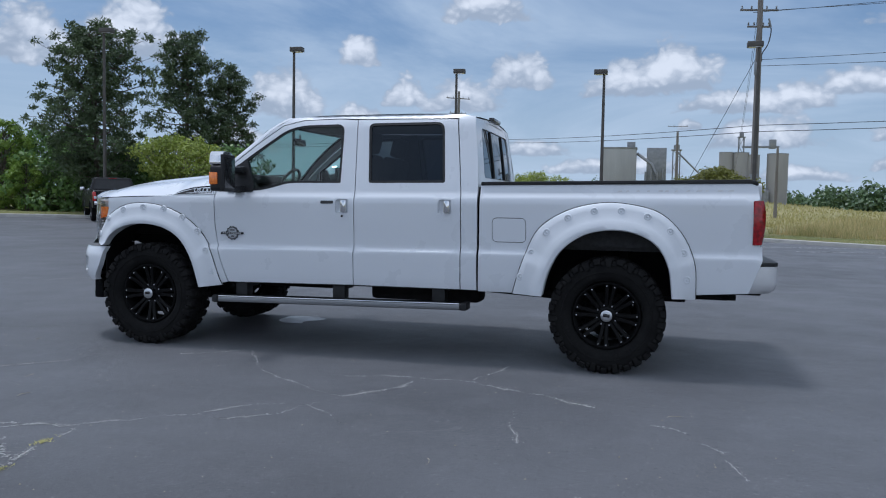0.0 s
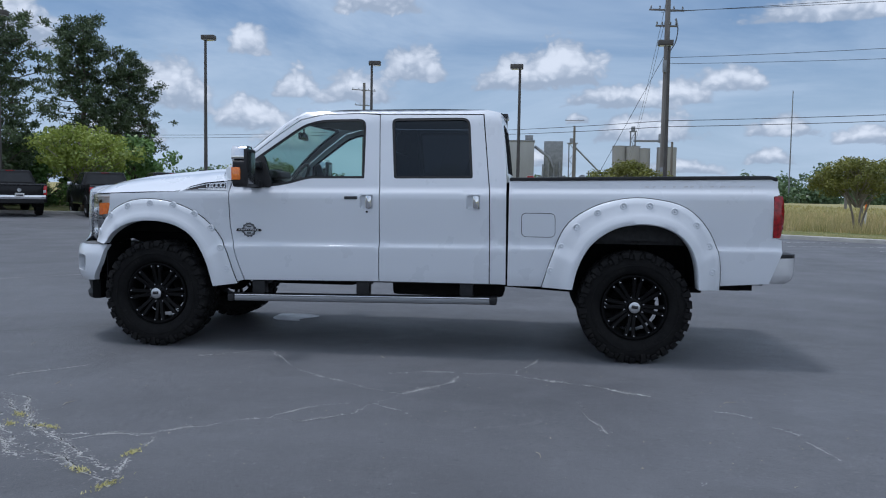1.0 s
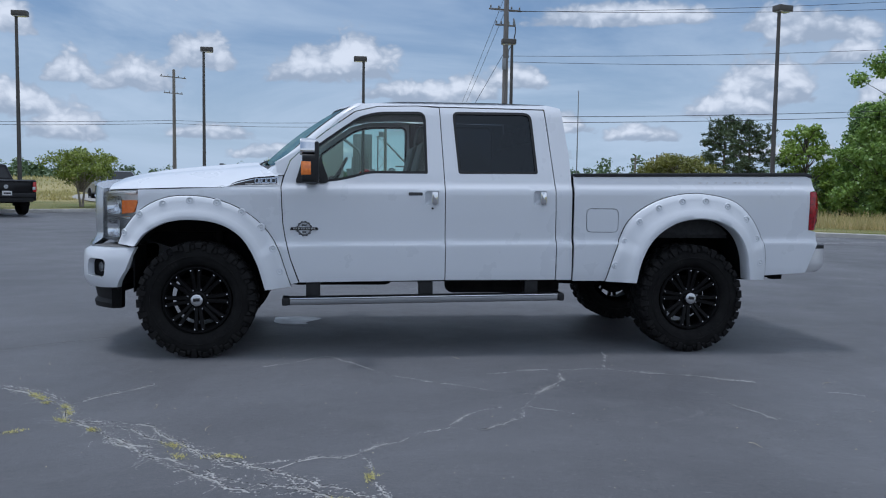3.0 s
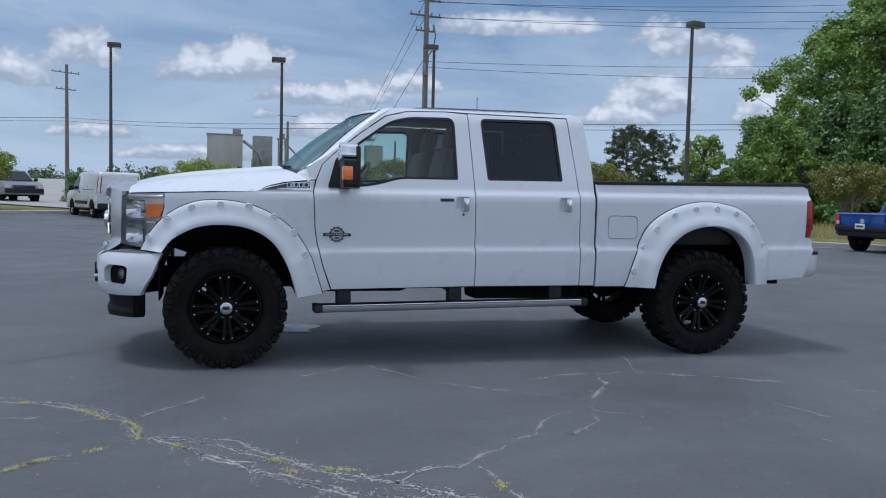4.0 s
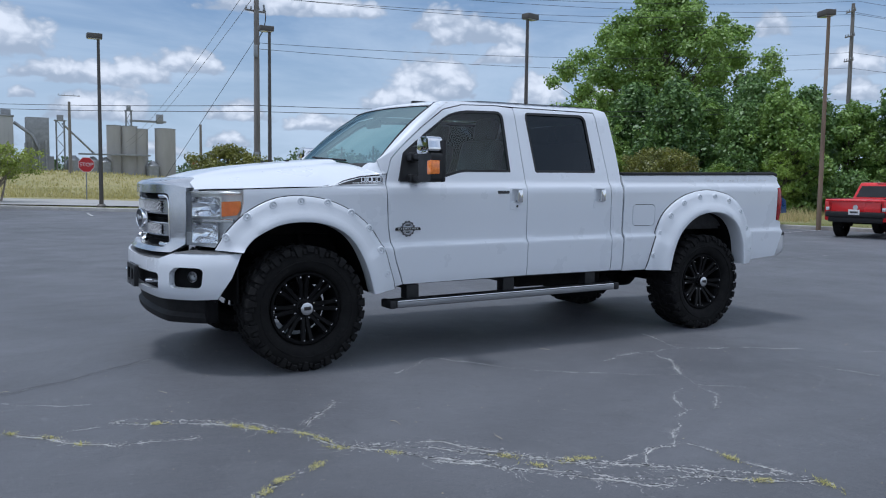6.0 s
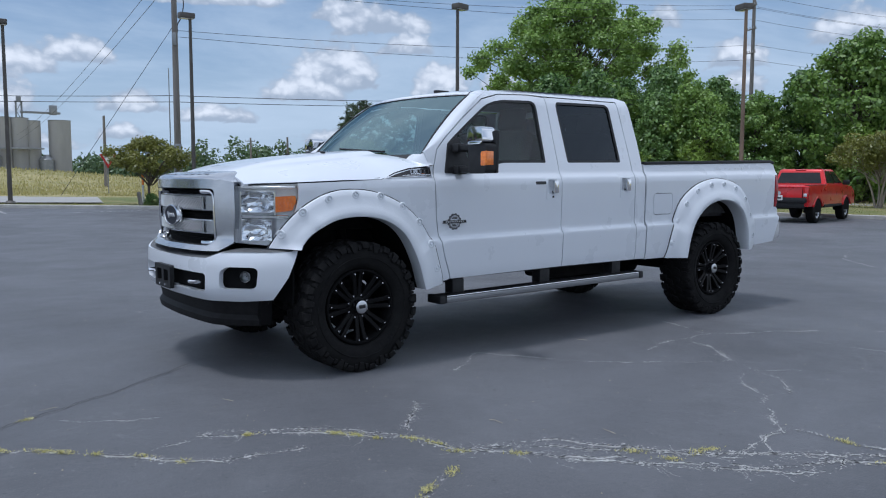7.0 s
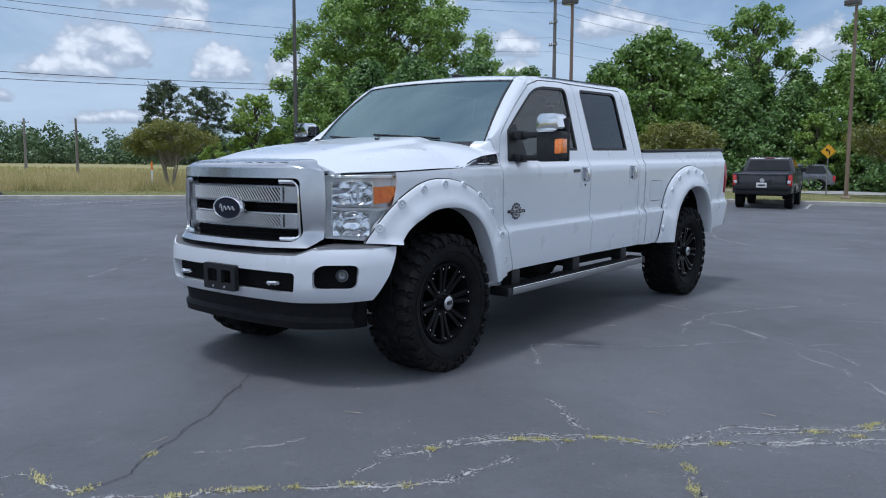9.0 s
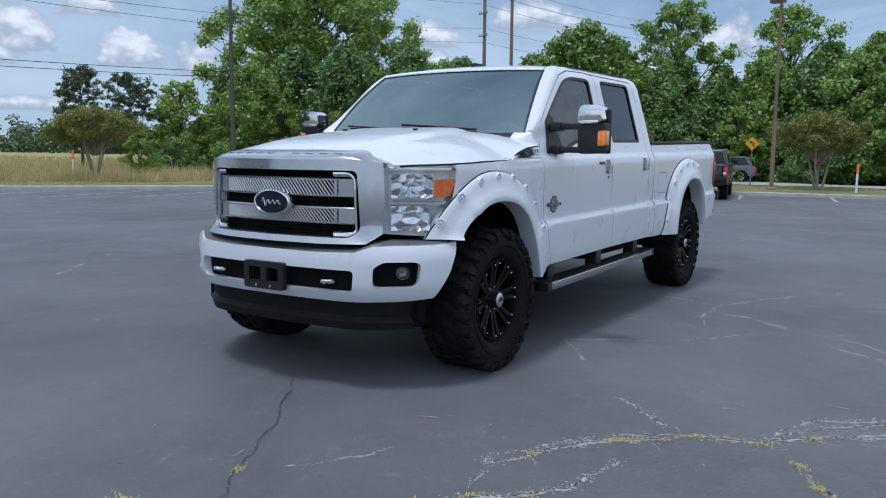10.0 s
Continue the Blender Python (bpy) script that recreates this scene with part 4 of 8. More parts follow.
def on_flare(outer, inner, gain, x, z):
    """The point of the flare's face nearest to (x, z)."""
    best = None
    for (x0, z0), (x1, z1) in zip(outer, inner):
        dx, dz = x1 - x0, z1 - z0
        f = max(0.0, min(1.0, ((x - x0) * dx + (z - z0) * dz) / (dx * dx + dz * dz)))
        e = math.hypot(x0 + dx * f - x, z0 + dz * f - z)
        if best is None or e < best[0]:
            b0, b1 = side_y(x0, z0), 0.992 if x1 > -0.3 else side_y(x1, z1) + 0.01
            g = float(np.interp(f, [0, 0.05, 0.25, 0.5, 0.62, 0.8], [0.006, 0.020, 0.030, 0.038, 0.050, 0.062]))
            best = (e, b0 + (b1 - b0) * f + g * gain)
    return best[1]


BOLTS_F = [(-0.545, 0.955), (-0.417, 1.096), (-0.242, 1.178), (-0.044, 1.204), (0.154, 1.192), (0.336, 1.120), (0.480, 1.006), (0.570, 0.845), (0.622, 0.67)]
BOLTS_R = [(3.300, 0.723), (3.383, 0.914), (3.497, 1.075), (3.658, 1.190), (3.856, 1.245), (4.058, 1.250), (4.250, 1.210), (4.418, 1.105), (4.518, 0.945), (4.548, 0.746)]


for outer, inner, gain, at in ((OUT_F, INN_F, 0.85, BOLTS_F), (OUT_R, INN_R, 1.25, BOLTS_R)):
    fl, fr = both("fender_flare", lambda: flare(outer, inner, gain), FLARE, "white bolt-on wheel arch flare", sharp=50)
    for fo, sg in ((fl, 1), (fr, -1)):
        first = None
        seal = tube([(x, -sg * (side_y(x, z) + 0.003), z) for x, z in outer], 0.0045, 6)
        part("flare_seal", seal, RUBBER, fo, "thin black rubber edge seal")
        for x, z in at:
            tilt = Matrix.Rotation(-sg * (0.75 if x < -0.5 else 0.42 if x < -0.3 else 0.0), 4, "Z")
            p = Matrix.Translation((x, -sg * (on_flare(outer, inner, gain, x, z) + 0.001), z)) @ tilt @ Matrix.Diagonal((1, -sg, 1, 1))
            if first is None:
                first = part("bolt", bolt_mesh(), FLARE, fo, "recessed white bolt head")
                first.matrix_basis = p
            else:
                again(first, p)

# wheel wells
def well(inner, deep):
    rows = [[(x, -0.93, z) for x, z in inner], [(x, -deep, z + 0.02) for x, z in inner]]
    bm = loft(rows)
    bm.faces.new([bm.verts.new((x, -deep, z + 0.02)) for x, z in inner])
    return bm
both("wheel_liner", lambda: well(INN_F, 0.52), VOID)
both("wheel_liner", lambda: well(INN_R, 0.52), VOID)

# -- grille --
def uy(y):
    return NOSE.u_of_y(y)


OUTER = [(-0.60, 0.842), (-0.40, 0.838), (0.40, 0.838), (0.60, 0.842), (0.668, 0.895), (0.678, 1.10), (0.672, 1.286), (0.60, 1.305), (-0.60, 1.305), (-0.672, 1.286), (-0.678, 1.10), (-0.668, 0.895)]
OPEN = rounded([(-0.52, 0.872), (0.52, 0.872), (0.575, 0.915), (0.557, 1.246), (-0.557, 1.246), (-0.575, 0.915)], [0.03, 0.03, 0.03, 0.035, 0.035, 0.03])


def on_surround(u, v, d):
    out = 0.012 * math.cos(min(1.0, abs(v - 1.07) / 0.25) * math.pi / 2)
    low = 0.045 * max(0.0, (0.93 - v) / 0.09) ** 1.5
    x, y = NOSE.at(u, d - out - low)
    return (x, y, v)


surround = part("grille_surround", skin([(uy(y), z) for y, z in OUTER], on_surround, [[(uy(y), z) for y, z in OPEN]], du=0.05, dv=0.04, depth=0.07), SILVER, truck, "satin silver grille surround")
rows = []
for i in range(9):
    a = i / 8
    row = []
    for j in range(33):
        s = -1 + 2 * j / 32
        u = s * uy(0.672)
        x, y = NOSE.at(u, -0.0)
        drop = 0.5 - 0.5 * math.cos(math.pi * min(1.0, max(0.0, (abs(s) - 0.66) / 0.34)))
        h = 0.056 * (1 - 0.98 * drop)
        back = 0.245 - 0.16 * drop
        row.append((x + back * (1 - math.cos(a * math.pi / 2) * 1.0) - 0.006 * math.sin(a * math.pi), y * (1 - 0.02 * a), 1.287 + 0.018 * (1 - drop) + h * math.sin(a * math.pi / 2)))
    rows.append(row)
part("surround_top", loft(rows), SILVER, surround, "", 60)
# raised lettering reduced to plain low bars on the silver cap
for i, y in enumerate(np.linspace(-0.42, 0.42, 10)):
    if i in (4,):
        continue
    part("letter_bar", box((NOSE.at(uy(y), 0)[0] + 0.055, y, 1.3395), (0.030, 0.058, 0.004), 0.0015), SILVER, surround)
grille = part("grille_backing", skin([(uy(y), z) for y, z in shrink(OPEN, -0.01)], lambda u, v, d: on_nose(u, v, d + 0.075), du=0.1, dv=0.1, depth=0.01), VOID, truck)


def bar(z0, z1, y1, d0, thick):
    """A strip across the grille that follows the nose."""
    rows = []
    for dz, dd in ((0, thick), (0, 0.006), (0.006, 0), (z1 - z0 - 0.006, 0), (z1 - z0, 0.006), (z1 - z0, thick)):
        rows.append([(*NOSE.at(uy(-y1 + 2 * y1 * k / 28), d0 + dd), z0 + dz) for k in range(29)])
    bm = loft(rows)
    bmesh.ops.recalc_face_normals(bm, faces=bm.faces[:])
    return bm


for k, (z0, z1) in enumerate(((1.098, 1.203), (0.945, 1.040))):
    gb = part("grille_bar", bar(z0, z1, 0.552, 0.018, 0.05), SILVER, grille, "silver grille bar with perforated mesh inserts")
    m0, m1 = z0 + 0.013, z1 - 0.013
    lo, hi = -0.436, 0.436
    part("mesh_backing", loft([[(*NOSE.at(uy(lo + (hi - lo) * i / 24), 0.0155), z) for i in range(25)] for z in (m0, m1)]), VOID, gb)
    bm = bmesh.new()
    n, lean, e = 40, 0.062, Vector((0, 0.0052, 0))
    for i in range(n):
        ya = lo - lean + (hi - lo + lean) * (i + 0.5) / n
        k0, k1 = max(0.0, (lo - ya) / lean), min(1.0, (hi - ya) / lean)
        p0, p1 = Vector((*NOSE.at(uy(ya + lean * k0), 0.013), m0 + (m1 - m0) * k0)), Vector((*NOSE.at(uy(ya + lean * k1), 0.013), m0 + (m1 - m0) * k1))
        q = Vector((-0.0025, 0, 0))
        v = [bm.verts.new(c) for c in (p0 - e, p0 + e, p1 + e, p1 - e, p0 - e + q, p0 + e + q, p1 + e + q, p1 - e + q)]
        for f in ((4, 5, 6, 7), (0, 4, 7, 3), (1, 2, 6, 5)):
            bm.faces.new([v[c] for c in f])
    part("mesh_insert", bm, MESHWIRE, gb, "bright diagonal wire mesh", 0)
    for sg in (-1, 1):
        part("mesh_frame", loft([[(*NOSE.at(uy(sg * (0.424 + 0.018 * i / 2)), d), z) for i in range(3)] for z, d in ((m0 - 0.004, 0.016), (m0 - 0.002, 0.0085), (m1 + 0.002, 0.0085), (m1 + 0.004, 0.016))]), SILVER, gb)
for z in (1.225, 1.0685, 0.905):
    part("grille_slat", bar(z - 0.007, z + 0.007, 0.548, 0.060, 0.012), VOID, grille)
for sg in (-1, 1):
    run = rounded([(0.425, 1.226), (0.541, 1.226), (0.553, 0.908), (0.520, 0.890), (0.425, 0.890)], [0, 0.045, 0.05, 0.03, 0], 5)
    pts = []
    for (a, b), (c, d) in zip(run, run[1:]):
        k = max(1, int(math.dist((a, b), (c, d)) / 0.04))
        pts += [(a + (c - a) * i / k, b + (d - b) * i / k) for i in range(k)]
    pts.append(run[-1])
    part("corner_trim", tube([(*NOSE.at(uy(sg * y), 0.006), z) for y, z in pts], [0.014 if abs(y) < 0.52 else 0.009 for y, z in pts], 8), CHROME, grille, "bright chrome corner trim")
emblem = part("emblem", disc((0, 0, 0), 0.128, 0.018, "x", 40, 0.004), BLUEOVAL, grille, "dark blue oval emblem in a chrome ring")
emblem.matrix_basis = Matrix.Translation((-0.932, -0.006, 1.057)) @ Matrix.Diagonal((1, 1, 0.50, 1))
ring = lathe([(0.127, -0.010), (0.132, -0.014), (0.142, -0.011), (0.146, 0.0), (0.146, 0.02), (0.127, 0.02)], 48, "x", True)
eo = part("emblem_ring", ring, CHROME, emblem)
stroke = [(-0.0105, 0.075 - 0.15 * k / 40, 0.030 * math.sin(k * 0.62) * (1.6 if k < 10 else 0.8)) for k in range(41)]
part("emblem_stroke", tube(stroke, 0.0045, 6), STEEL, emblem, "pale wavy stroke")

# -- headlamps --
def ux(x):
    return NOSE.u_of_x(x)


LAMP = [(uy(0.670), 0.893), (uy(0.670), 1.262), (ux(-0.60), 1.279), (ux(-0.44), 1.281), (ux(-0.44), 1.185), (ux(-0.462), 1.092), (ux(-0.563), 0.966), (ux(-0.612), 0.880)]
AMB = rounded([(ux(-0.575), 1.094), (ux(-0.575), 1.196), (ux(-0.452), 1.202), (ux(-0.449), 1.160), (ux(-0.474), 1.106)], 0.010)


def nose_in(k):
    return lambda u, v, d: on_nose(u, v, k + d)


REFLECT = material("lamp_chrome", (0.90, 0.91, 0.93), 0.12, 1.0, second=(0.80, 0.81, 0.83), scale=30)
LAMPBACK = material("lamp_housing_silver", (0.80, 0.81, 0.83), 0.30, 0.35, second=(0.66, 0.67, 0.69), scale=18, coat=0.6)


def bowl(u0, u1, z0, z1, nu, nz, deep, seed, flute):
    """A chromed dish behind the lens, pressed into small facets."""
    rng = np.random.default_rng(seed)
    rows = []
    for j in range(nz + 1):
        v = -1 + 2 * j / nz
        row = []
        for i in range(nu + 1):
            u = -1 + 2 * i / nu
            r2 = min(1.0, (abs(u) ** 2.4 + abs(v) ** 2.4))
            d = 0.006 + deep * (1 - r2) + (flute * rng.uniform(-1, 1) if 0 < i < nu and 0 < j < nz else 0.0)
            row.append(on_nose((u0 + u1) / 2 + (u1 - u0) / 2 * u, (z0 + z1) / 2 + (z1 - z0) / 2 * v, d))
        rows.append(row)
    return loft(rows)


def frame_bar(u0, u1, z0, z1, d):
    rows = [[on_nose(u0 + (u1 - u0) * i / 10, z, k) for i in range(11)] for z, k in ((z0, 0.05), (z0, d + 0.003), (z0 + 0.003, d), (z1 - 0.003, d), (z1, d + 0.003), (z1, 0.05))]
    return loft(rows)


ua, ub, uc = uy(0.708), ux(-0.578), ux(-0.590)
for sg in (0, 1):
    fz = flip_y if sg == 0 else (lambda b: b)
    hl = part("headlamp", fz(skin(LAMP, nose_in(0.058), du=0.05, dv=0.05, depth=0.01)), LAMPBACK, truck, "clear headlamp with chrome reflectors and amber corner")
    part("high_bowl", fz(bowl(ua, ub, 1.094, 1.228, 9, 15, 0.055, 4, 0.0035)), REFLECT, hl, "", 90)
    part("low_bowl", fz(bowl(ua, uc, 0.912, 1.050, 15, 9, 0.050, 9, 0.0055)), REFLECT, hl, "", 90)
    part("bulb_cap", fz(disc(on_nose((ua + ub) / 2, 1.152, 0.040), 0.020, 0.03, "x", 16)), REFLECT, hl)
    part("amber_lens", fz(skin(AMB, nose_in(0.010), du=0.03, dv=0.03, depth=0.03)), AMBER, hl, "amber corner lens")
    part("lamp_lens", fz(skin(shrink(LAMP, 0.003), nose_in(0.002), du=0.05, dv=0.05, depth=0.05)), CLEAR, hl).visible_shadow = False
    part("lamp_divider", fz(frame_bar(ua - 0.008, ux(-0.50), 1.056, 1.078, 0.012)), REFLECT, hl)
    part("top_band", fz(frame_bar(ua - 0.008, ux(-0.455), 1.246, 1.264, 0.020)), LAMPBACK, hl)
    part("bowl_side", fz(loft([[on_nose(u, z, d) for z in (0.905, 1.0, 1.1, 1.225)] for u, d in ((ua - 0.010, 0.05), (ua - 0.009, 0.008), (ua - 0.001, 0.008))])), REFLECT, hl)
    part("amber_frame", fz(loft([[on_nose(u, z, d) for z in (1.080, 1.13, 1.186, 1.225)] for u, d in ((ub + 0.001, 0.05), (ub + 0.001, 0.009), (ub + 0.010, 0.009), (ub + 0.010, 0.05))])), REFLECT, hl)

# -- front bumper --
def by(y):
    return BUMP.u_of_y(y)


BO = [(-0.938, 0.535), (-0.80, 0.522), (-0.5, 0.518), (0.5, 0.518), (0.80, 0.522), (0.938, 0.535), (0.975, 0.68), (0.992, 0.845), (0.78, 0.848), (0.70, 0.838), (0.60, 0.800), (0.3, 0.792), (-0.3, 0.792), (-0.60, 0.800), (-0.70, 0.838), (-0.78, 0.848), (-0.992, 0.845), (-0.975, 0.68)]
CENTRE = rounded([(-0.59, 0.580), (0.59, 0.580), (0.600, 0.700), (-0.600, 0.700)], 0.03)
FOGH = rounded([(0.690, 0.607), (0.884, 0.607), (0.894, 0.748), (0.735, 0.748), (0.692, 0.712)], [0.03, 0.035, 0.035, 0.03, 0.02])
holes = [[(by(y), z) for y, z in h] for h in (CENTRE, FOGH, [(-y, z) for y, z in FOGH[::-1]])]
fb = part("front_bumper", skin([(by(y), z) for y, z in BO], on_bumper, holes, du=0.06, dv=0.035, depth=0.05), WHITE, truck, "white painted front bumper")
part("bumper_inset", skin([(by(y), z) for y, z in shrink(CENTRE, -0.012)], lambda u, v, d: on_bumper(u, v, d + 0.048), depth=0.02), VOID, fb)
rows = [[(BUMP.at(by(y), d)[0], BUMP.at(by(y), d)[1], float(np.interp(abs(y), [0, 0.6, 0.7, 0.78, 1], [0.795, 0.803, 0.840, 0.850, 0.848])) - dz) for y in np.linspace(-0.98, 0.98, 41)] for d, dz in ((0.02, 0.004), (0.035, -0.004), (0.15, -0.012), (0.26, 0.0))]
part("bumper_pad", loft(rows), PADGREY, fb, "grey-black plastic bumper top pad")
for sg in (-1, 1):
    fog = part("fog_lamp_bezel", skin([(by(sg * y), z) for y, z in shrink(FOGH, -0.01)], lambda u, v, d: on_bumper(u, v, d + 0.055), depth=0.01), VOID, fb)
    c = on_bumper(by(sg * 0.825), 0.684, 0.035)
    nrm = Vector((-0.78, sg * 0.63, 0)).normalized()
    mt = Matrix.Translation(c) @ nrm.to_track_quat("-Y", "Z").to_matrix().to_4x4()
    b1 = lathe([(0.0, 0.022), (0.022, 0.018), (0.034, 0.006), (0.037, -0.004), (0.033, -0.008)], 24)
    part("fog_lamp", b1, ALUDARK, fog, "round clear fog lamp").matrix_basis = mt
    part("fog_lens", lathe([(0.0, -0.012), (0.02, -0.010), (0.033, -0.005), (0.037, 0.0)], 24), CLEAR, fog).matrix_basis = mt
    hook = spline([(-0.90, sg * 0.395, 0.632), (-0.955, sg * 0.40, 0.633), (-0.972, sg * 0.43, 0.634), (-0.955, sg * 0.462, 0.634), (-0.90, sg * 0.466, 0.633)], 14)
    part("tow_hook", tube(hook, 0.013, 8), CHROME, fb)
pf = rounded([(-0.155, 0.556), (0.155, 0.556), (0.155, 0.716), (-0.155, 0.716)], 0.015)
bm = skin(pf, lambda u, v, d: (-1.012 + d, u, v), [rounded([(-0.115, 0.60), (-0.022, 0.60), (-0.022, 0.682), (-0.115, 0.682)], 0.008), rounded([(0.022, 0.60), (0.115, 0.60), (0.115, 0.682), (0.022, 0.682)], 0.008)], depth=0.03)
pb = part("plate_bracket", bm, BLACK, fb, "empty black licence plate bracket")
for y in (-0.055, 0.055):
    part("plate_screw", disc((-1.014, y, 0.575), 0.008, 0.006, "x", 10, 0.001), CHROME, pb)
AIRDAM = material("air_dam_plastic", (0.007, 0.0072, 0.008), 0.6, second=(0.012, 0.012, 0.013), spec=0.2, scale=20, bump=0.0006, bump_scale=400)
VAL = [(by(-0.93), 0.532), (by(-0.885), 0.36), (by(-0.6), 0.352), (by(0.6), 0.352), (by(0.885), 0.36), (by(0.93), 0.532)]
part("valance", skin(VAL, lambda u, v, d: (*BUMP.at(u, d + 0.045 + 0.22 * max(0.0, 0.53 - v) + (0.03 if v > 0.415 else 0.0)), v), du=0.08, dv=0.03, depth=0.04), AIRDAM, truck, "matt black plastic front air dam", 30)

# black blocks added to darken the bumper and valance ends inside the arch
both("arch_liner_front", lambda: join(box((-0.470, -0.735, 0.685), (0.012, 0.41, 0.37), 0.004), box((-0.62, -0.80, 0.45), (0.08, 0.10, 0.17), 0.01)), VOID)

# -- badges --
VB = [(0.225, 1.317), (0.61, 1.3275), (0.606, 1.395), (0.42, 1.379), (0.305, 1.350)]


def proud(k):
    return lambda u, v, d: on_side(u, v, d - k)


def badge(turn):
    fz = flip_y if turn else (lambda b: b)
    v = part("fender_vent", fz(skin(VB, proud(0.008), depth=0.02, du=0.04, dv=0.02)), CHROME, truck, "black vent badge with chrome edge")
    part("vent_inset", fz(skin(shrink(VB, 0.008), proud(0.0105), depth=0.01, du=0.04, dv=0.02)), GLOSS, v)
    for i, wide in enumerate((0.030, 0.014, 0.032, 0.032, 0.036)):
        x0 = 0.430 + (0.0, 0.034, 0.052, 0.088, 0.124)[i]
        z0 = 1.344 + 0.02 * (x0 - 0.42)
        ch = rounded([(x0, z0), (x0 + wide, z0), (x0 + wide + 0.003, z0 + 0.036), (x0 + 0.003, z0 + 0.036)], 0.005, 2)
        part("badge_bar", fz(skin(ch, proud(0.014), [shrink(ch, 0.0045)], depth=0.006, du=0.02, dv=0.02)), CHROME, v)
    lo = [(0.36, 1.333), (0.60, 1.337), (0.60, 1.341), (0.36, 1.337)]
    part("badge_bar", fz(skin(lo, proud(0.013), depth=0.004)), CHROME, v)
    door = fd_r if turn else fd_l
    # toothed round badge crossed by a bar
    cx, cz, n = 0.806, 0.998, 72
    gear = [(cx + (0.055 + (0.006 if (i // 3) % 2 else 0)) * math.cos(2 * math.pi * i / n), cz + (0.055 + (0.006 if (i // 3) % 2 else 0)) * math.sin(2 * math.pi * i / n)) for i in range(n)]
    hole = [(cx + 0.045 * math.cos(2 * math.pi * i / 36), cz + 0.045 * math.sin(2 * math.pi * i / 36)) for i in range(36)]
    g = part("round_badge", fz(skin(gear, proud(0.006), [hole], depth=0.008, du=0.02, dv=0.02)), BADGE, door, "round toothed chrome and black badge")
    part("badge_rim", fz(skin([(cx + 0.046 * math.cos(a), cz + 0.046 * math.sin(a)) for a in np.linspace(0, 2 * math.pi, 37)[:-1]], proud(0.008),
                              [[(cx + 0.038 * math.cos(a), cz + 0.038 * math.sin(a)) for a in np.linspace(0, 2 * math.pi, 37)[:-1]]], depth=0.006, du=0.02, dv=0.02)), CHROME, g)
    cb = rounded([(cx - 0.108, cz - 0.012), (cx + 0.108, cz - 0.010), (cx + 0.100, cz + 0.010), (cx - 0.100, cz + 0.010)], 0.003, 2)
    part("badge_bar", fz(skin(cb, proud(0.012), depth=0.012, du=0.03, dv=0.02)), GLOSS, g)
    for k in range(9):
        x0 = cx - 0.085 + k * 0.0195
        part("badge_bar", fz(skin([(x0, cz - 0.005), (x0 + 0.012, cz - 0.005), (x0 + 0.012, cz + 0.006), (x0, cz + 0.006)], proud(0.0135), depth=0.003, du=0.03, dv=0.03)), STEEL, g)
    for sx, zz in ((0.020, 0.026), (0.016, -0.027)):
        part("badge_bar", fz(skin([(cx - sx, cz + zz - 0.006), (cx + sx, cz + zz - 0.006), (cx + sx, cz + zz + 0.006), (cx - sx, cz + zz + 0.006)], proud(0.008), depth=0.006)), BADGE, g)
    np_ = rounded([(1.612, 1.264), (1.722, 1.2655), (1.722, 1.290), (1.612, 1.2885)], 0.006, 2)
    pp = part("keypad", fz(skin(np_, proud(0.004), depth=0.006)), GLOSS, door, "small black door keypad strip")
    for k in range(5):
        x0 = 1.622 + k * 0.019
        part("key_button", fz(skin([(x0, 1.272), (x0 + 0.013, 1.272), (x0 + 0.013, 1.281), (x0, 1.281)], proud(0.0055), depth=0.002)), BLACK, pp)
    for dr, (hx, hz), edge_, lock in ((door, HANDLES[0], CUPS[0], True), (rd_r if turn else rd_l, HANDLES[1], CUPS[1], False)):
        # bezel round the cup, its hollow, and the plate with the key lock below
        bezel = rounded([(hx - 0.058, hz - 0.066), (hx + 0.070, hz - 0.066), (hx + 0.070, hz + 0.108), (hx - 0.058, hz + 0.108)], 0.014)
        h = part("handle_bezel", fz(skin(bezel, proud(0.0035), [edge_], depth=0.006, du=0.03, dv=0.03, lip=0.002)), FLARE, dr)
        mid = (sum(q[0] for q in edge_) / len(edge_), sum(q[1] for q in edge_) / len(edge_))
        dish = loft([[on_side(mid[0] + (u - mid[0]) * k, mid[1] + (v - mid[1]) * k, d) for u, v in edge_ + edge_[:1]] for k, d in ((1.0, -0.003), (0.97, 0.006), (0.88, 0.018), (0.70, 0.024), (0.02, 0.026))])
        part("handle_cup", fz(dish), FLARE, h)
        y = -side_y(hx, hz + 0.04)
        grip = rounded([(hx + 0.006, hz - 0.010), (hx + 0.052, hz - 0.010), (hx + 0.052, hz + 0.092), (hx + 0.006, hz + 0.092)], 0.012)
        part("door_handle", fz(prism(grip, y - 0.026, y - 0.006, "y", 0.006)), CHROME, dr, "chrome pull handle")
        # grey block put in for the shadow behind the grip
        part("grip_shadow_gap", fz(box((hx + 0.029, y + 0.004, hz + 0.002), (0.034, 0.018, 0.014), 0.003)), PADGREY, h)
        if lock:
            part("key_lock", fz(disc((hx + 0.012, -side_y(hx, hz - 0.04) - 0.005, hz - 0.040), 0.009, 0.008, "y", 12, 0.001)), BLACK, dr)


badge(False)
badge(True)

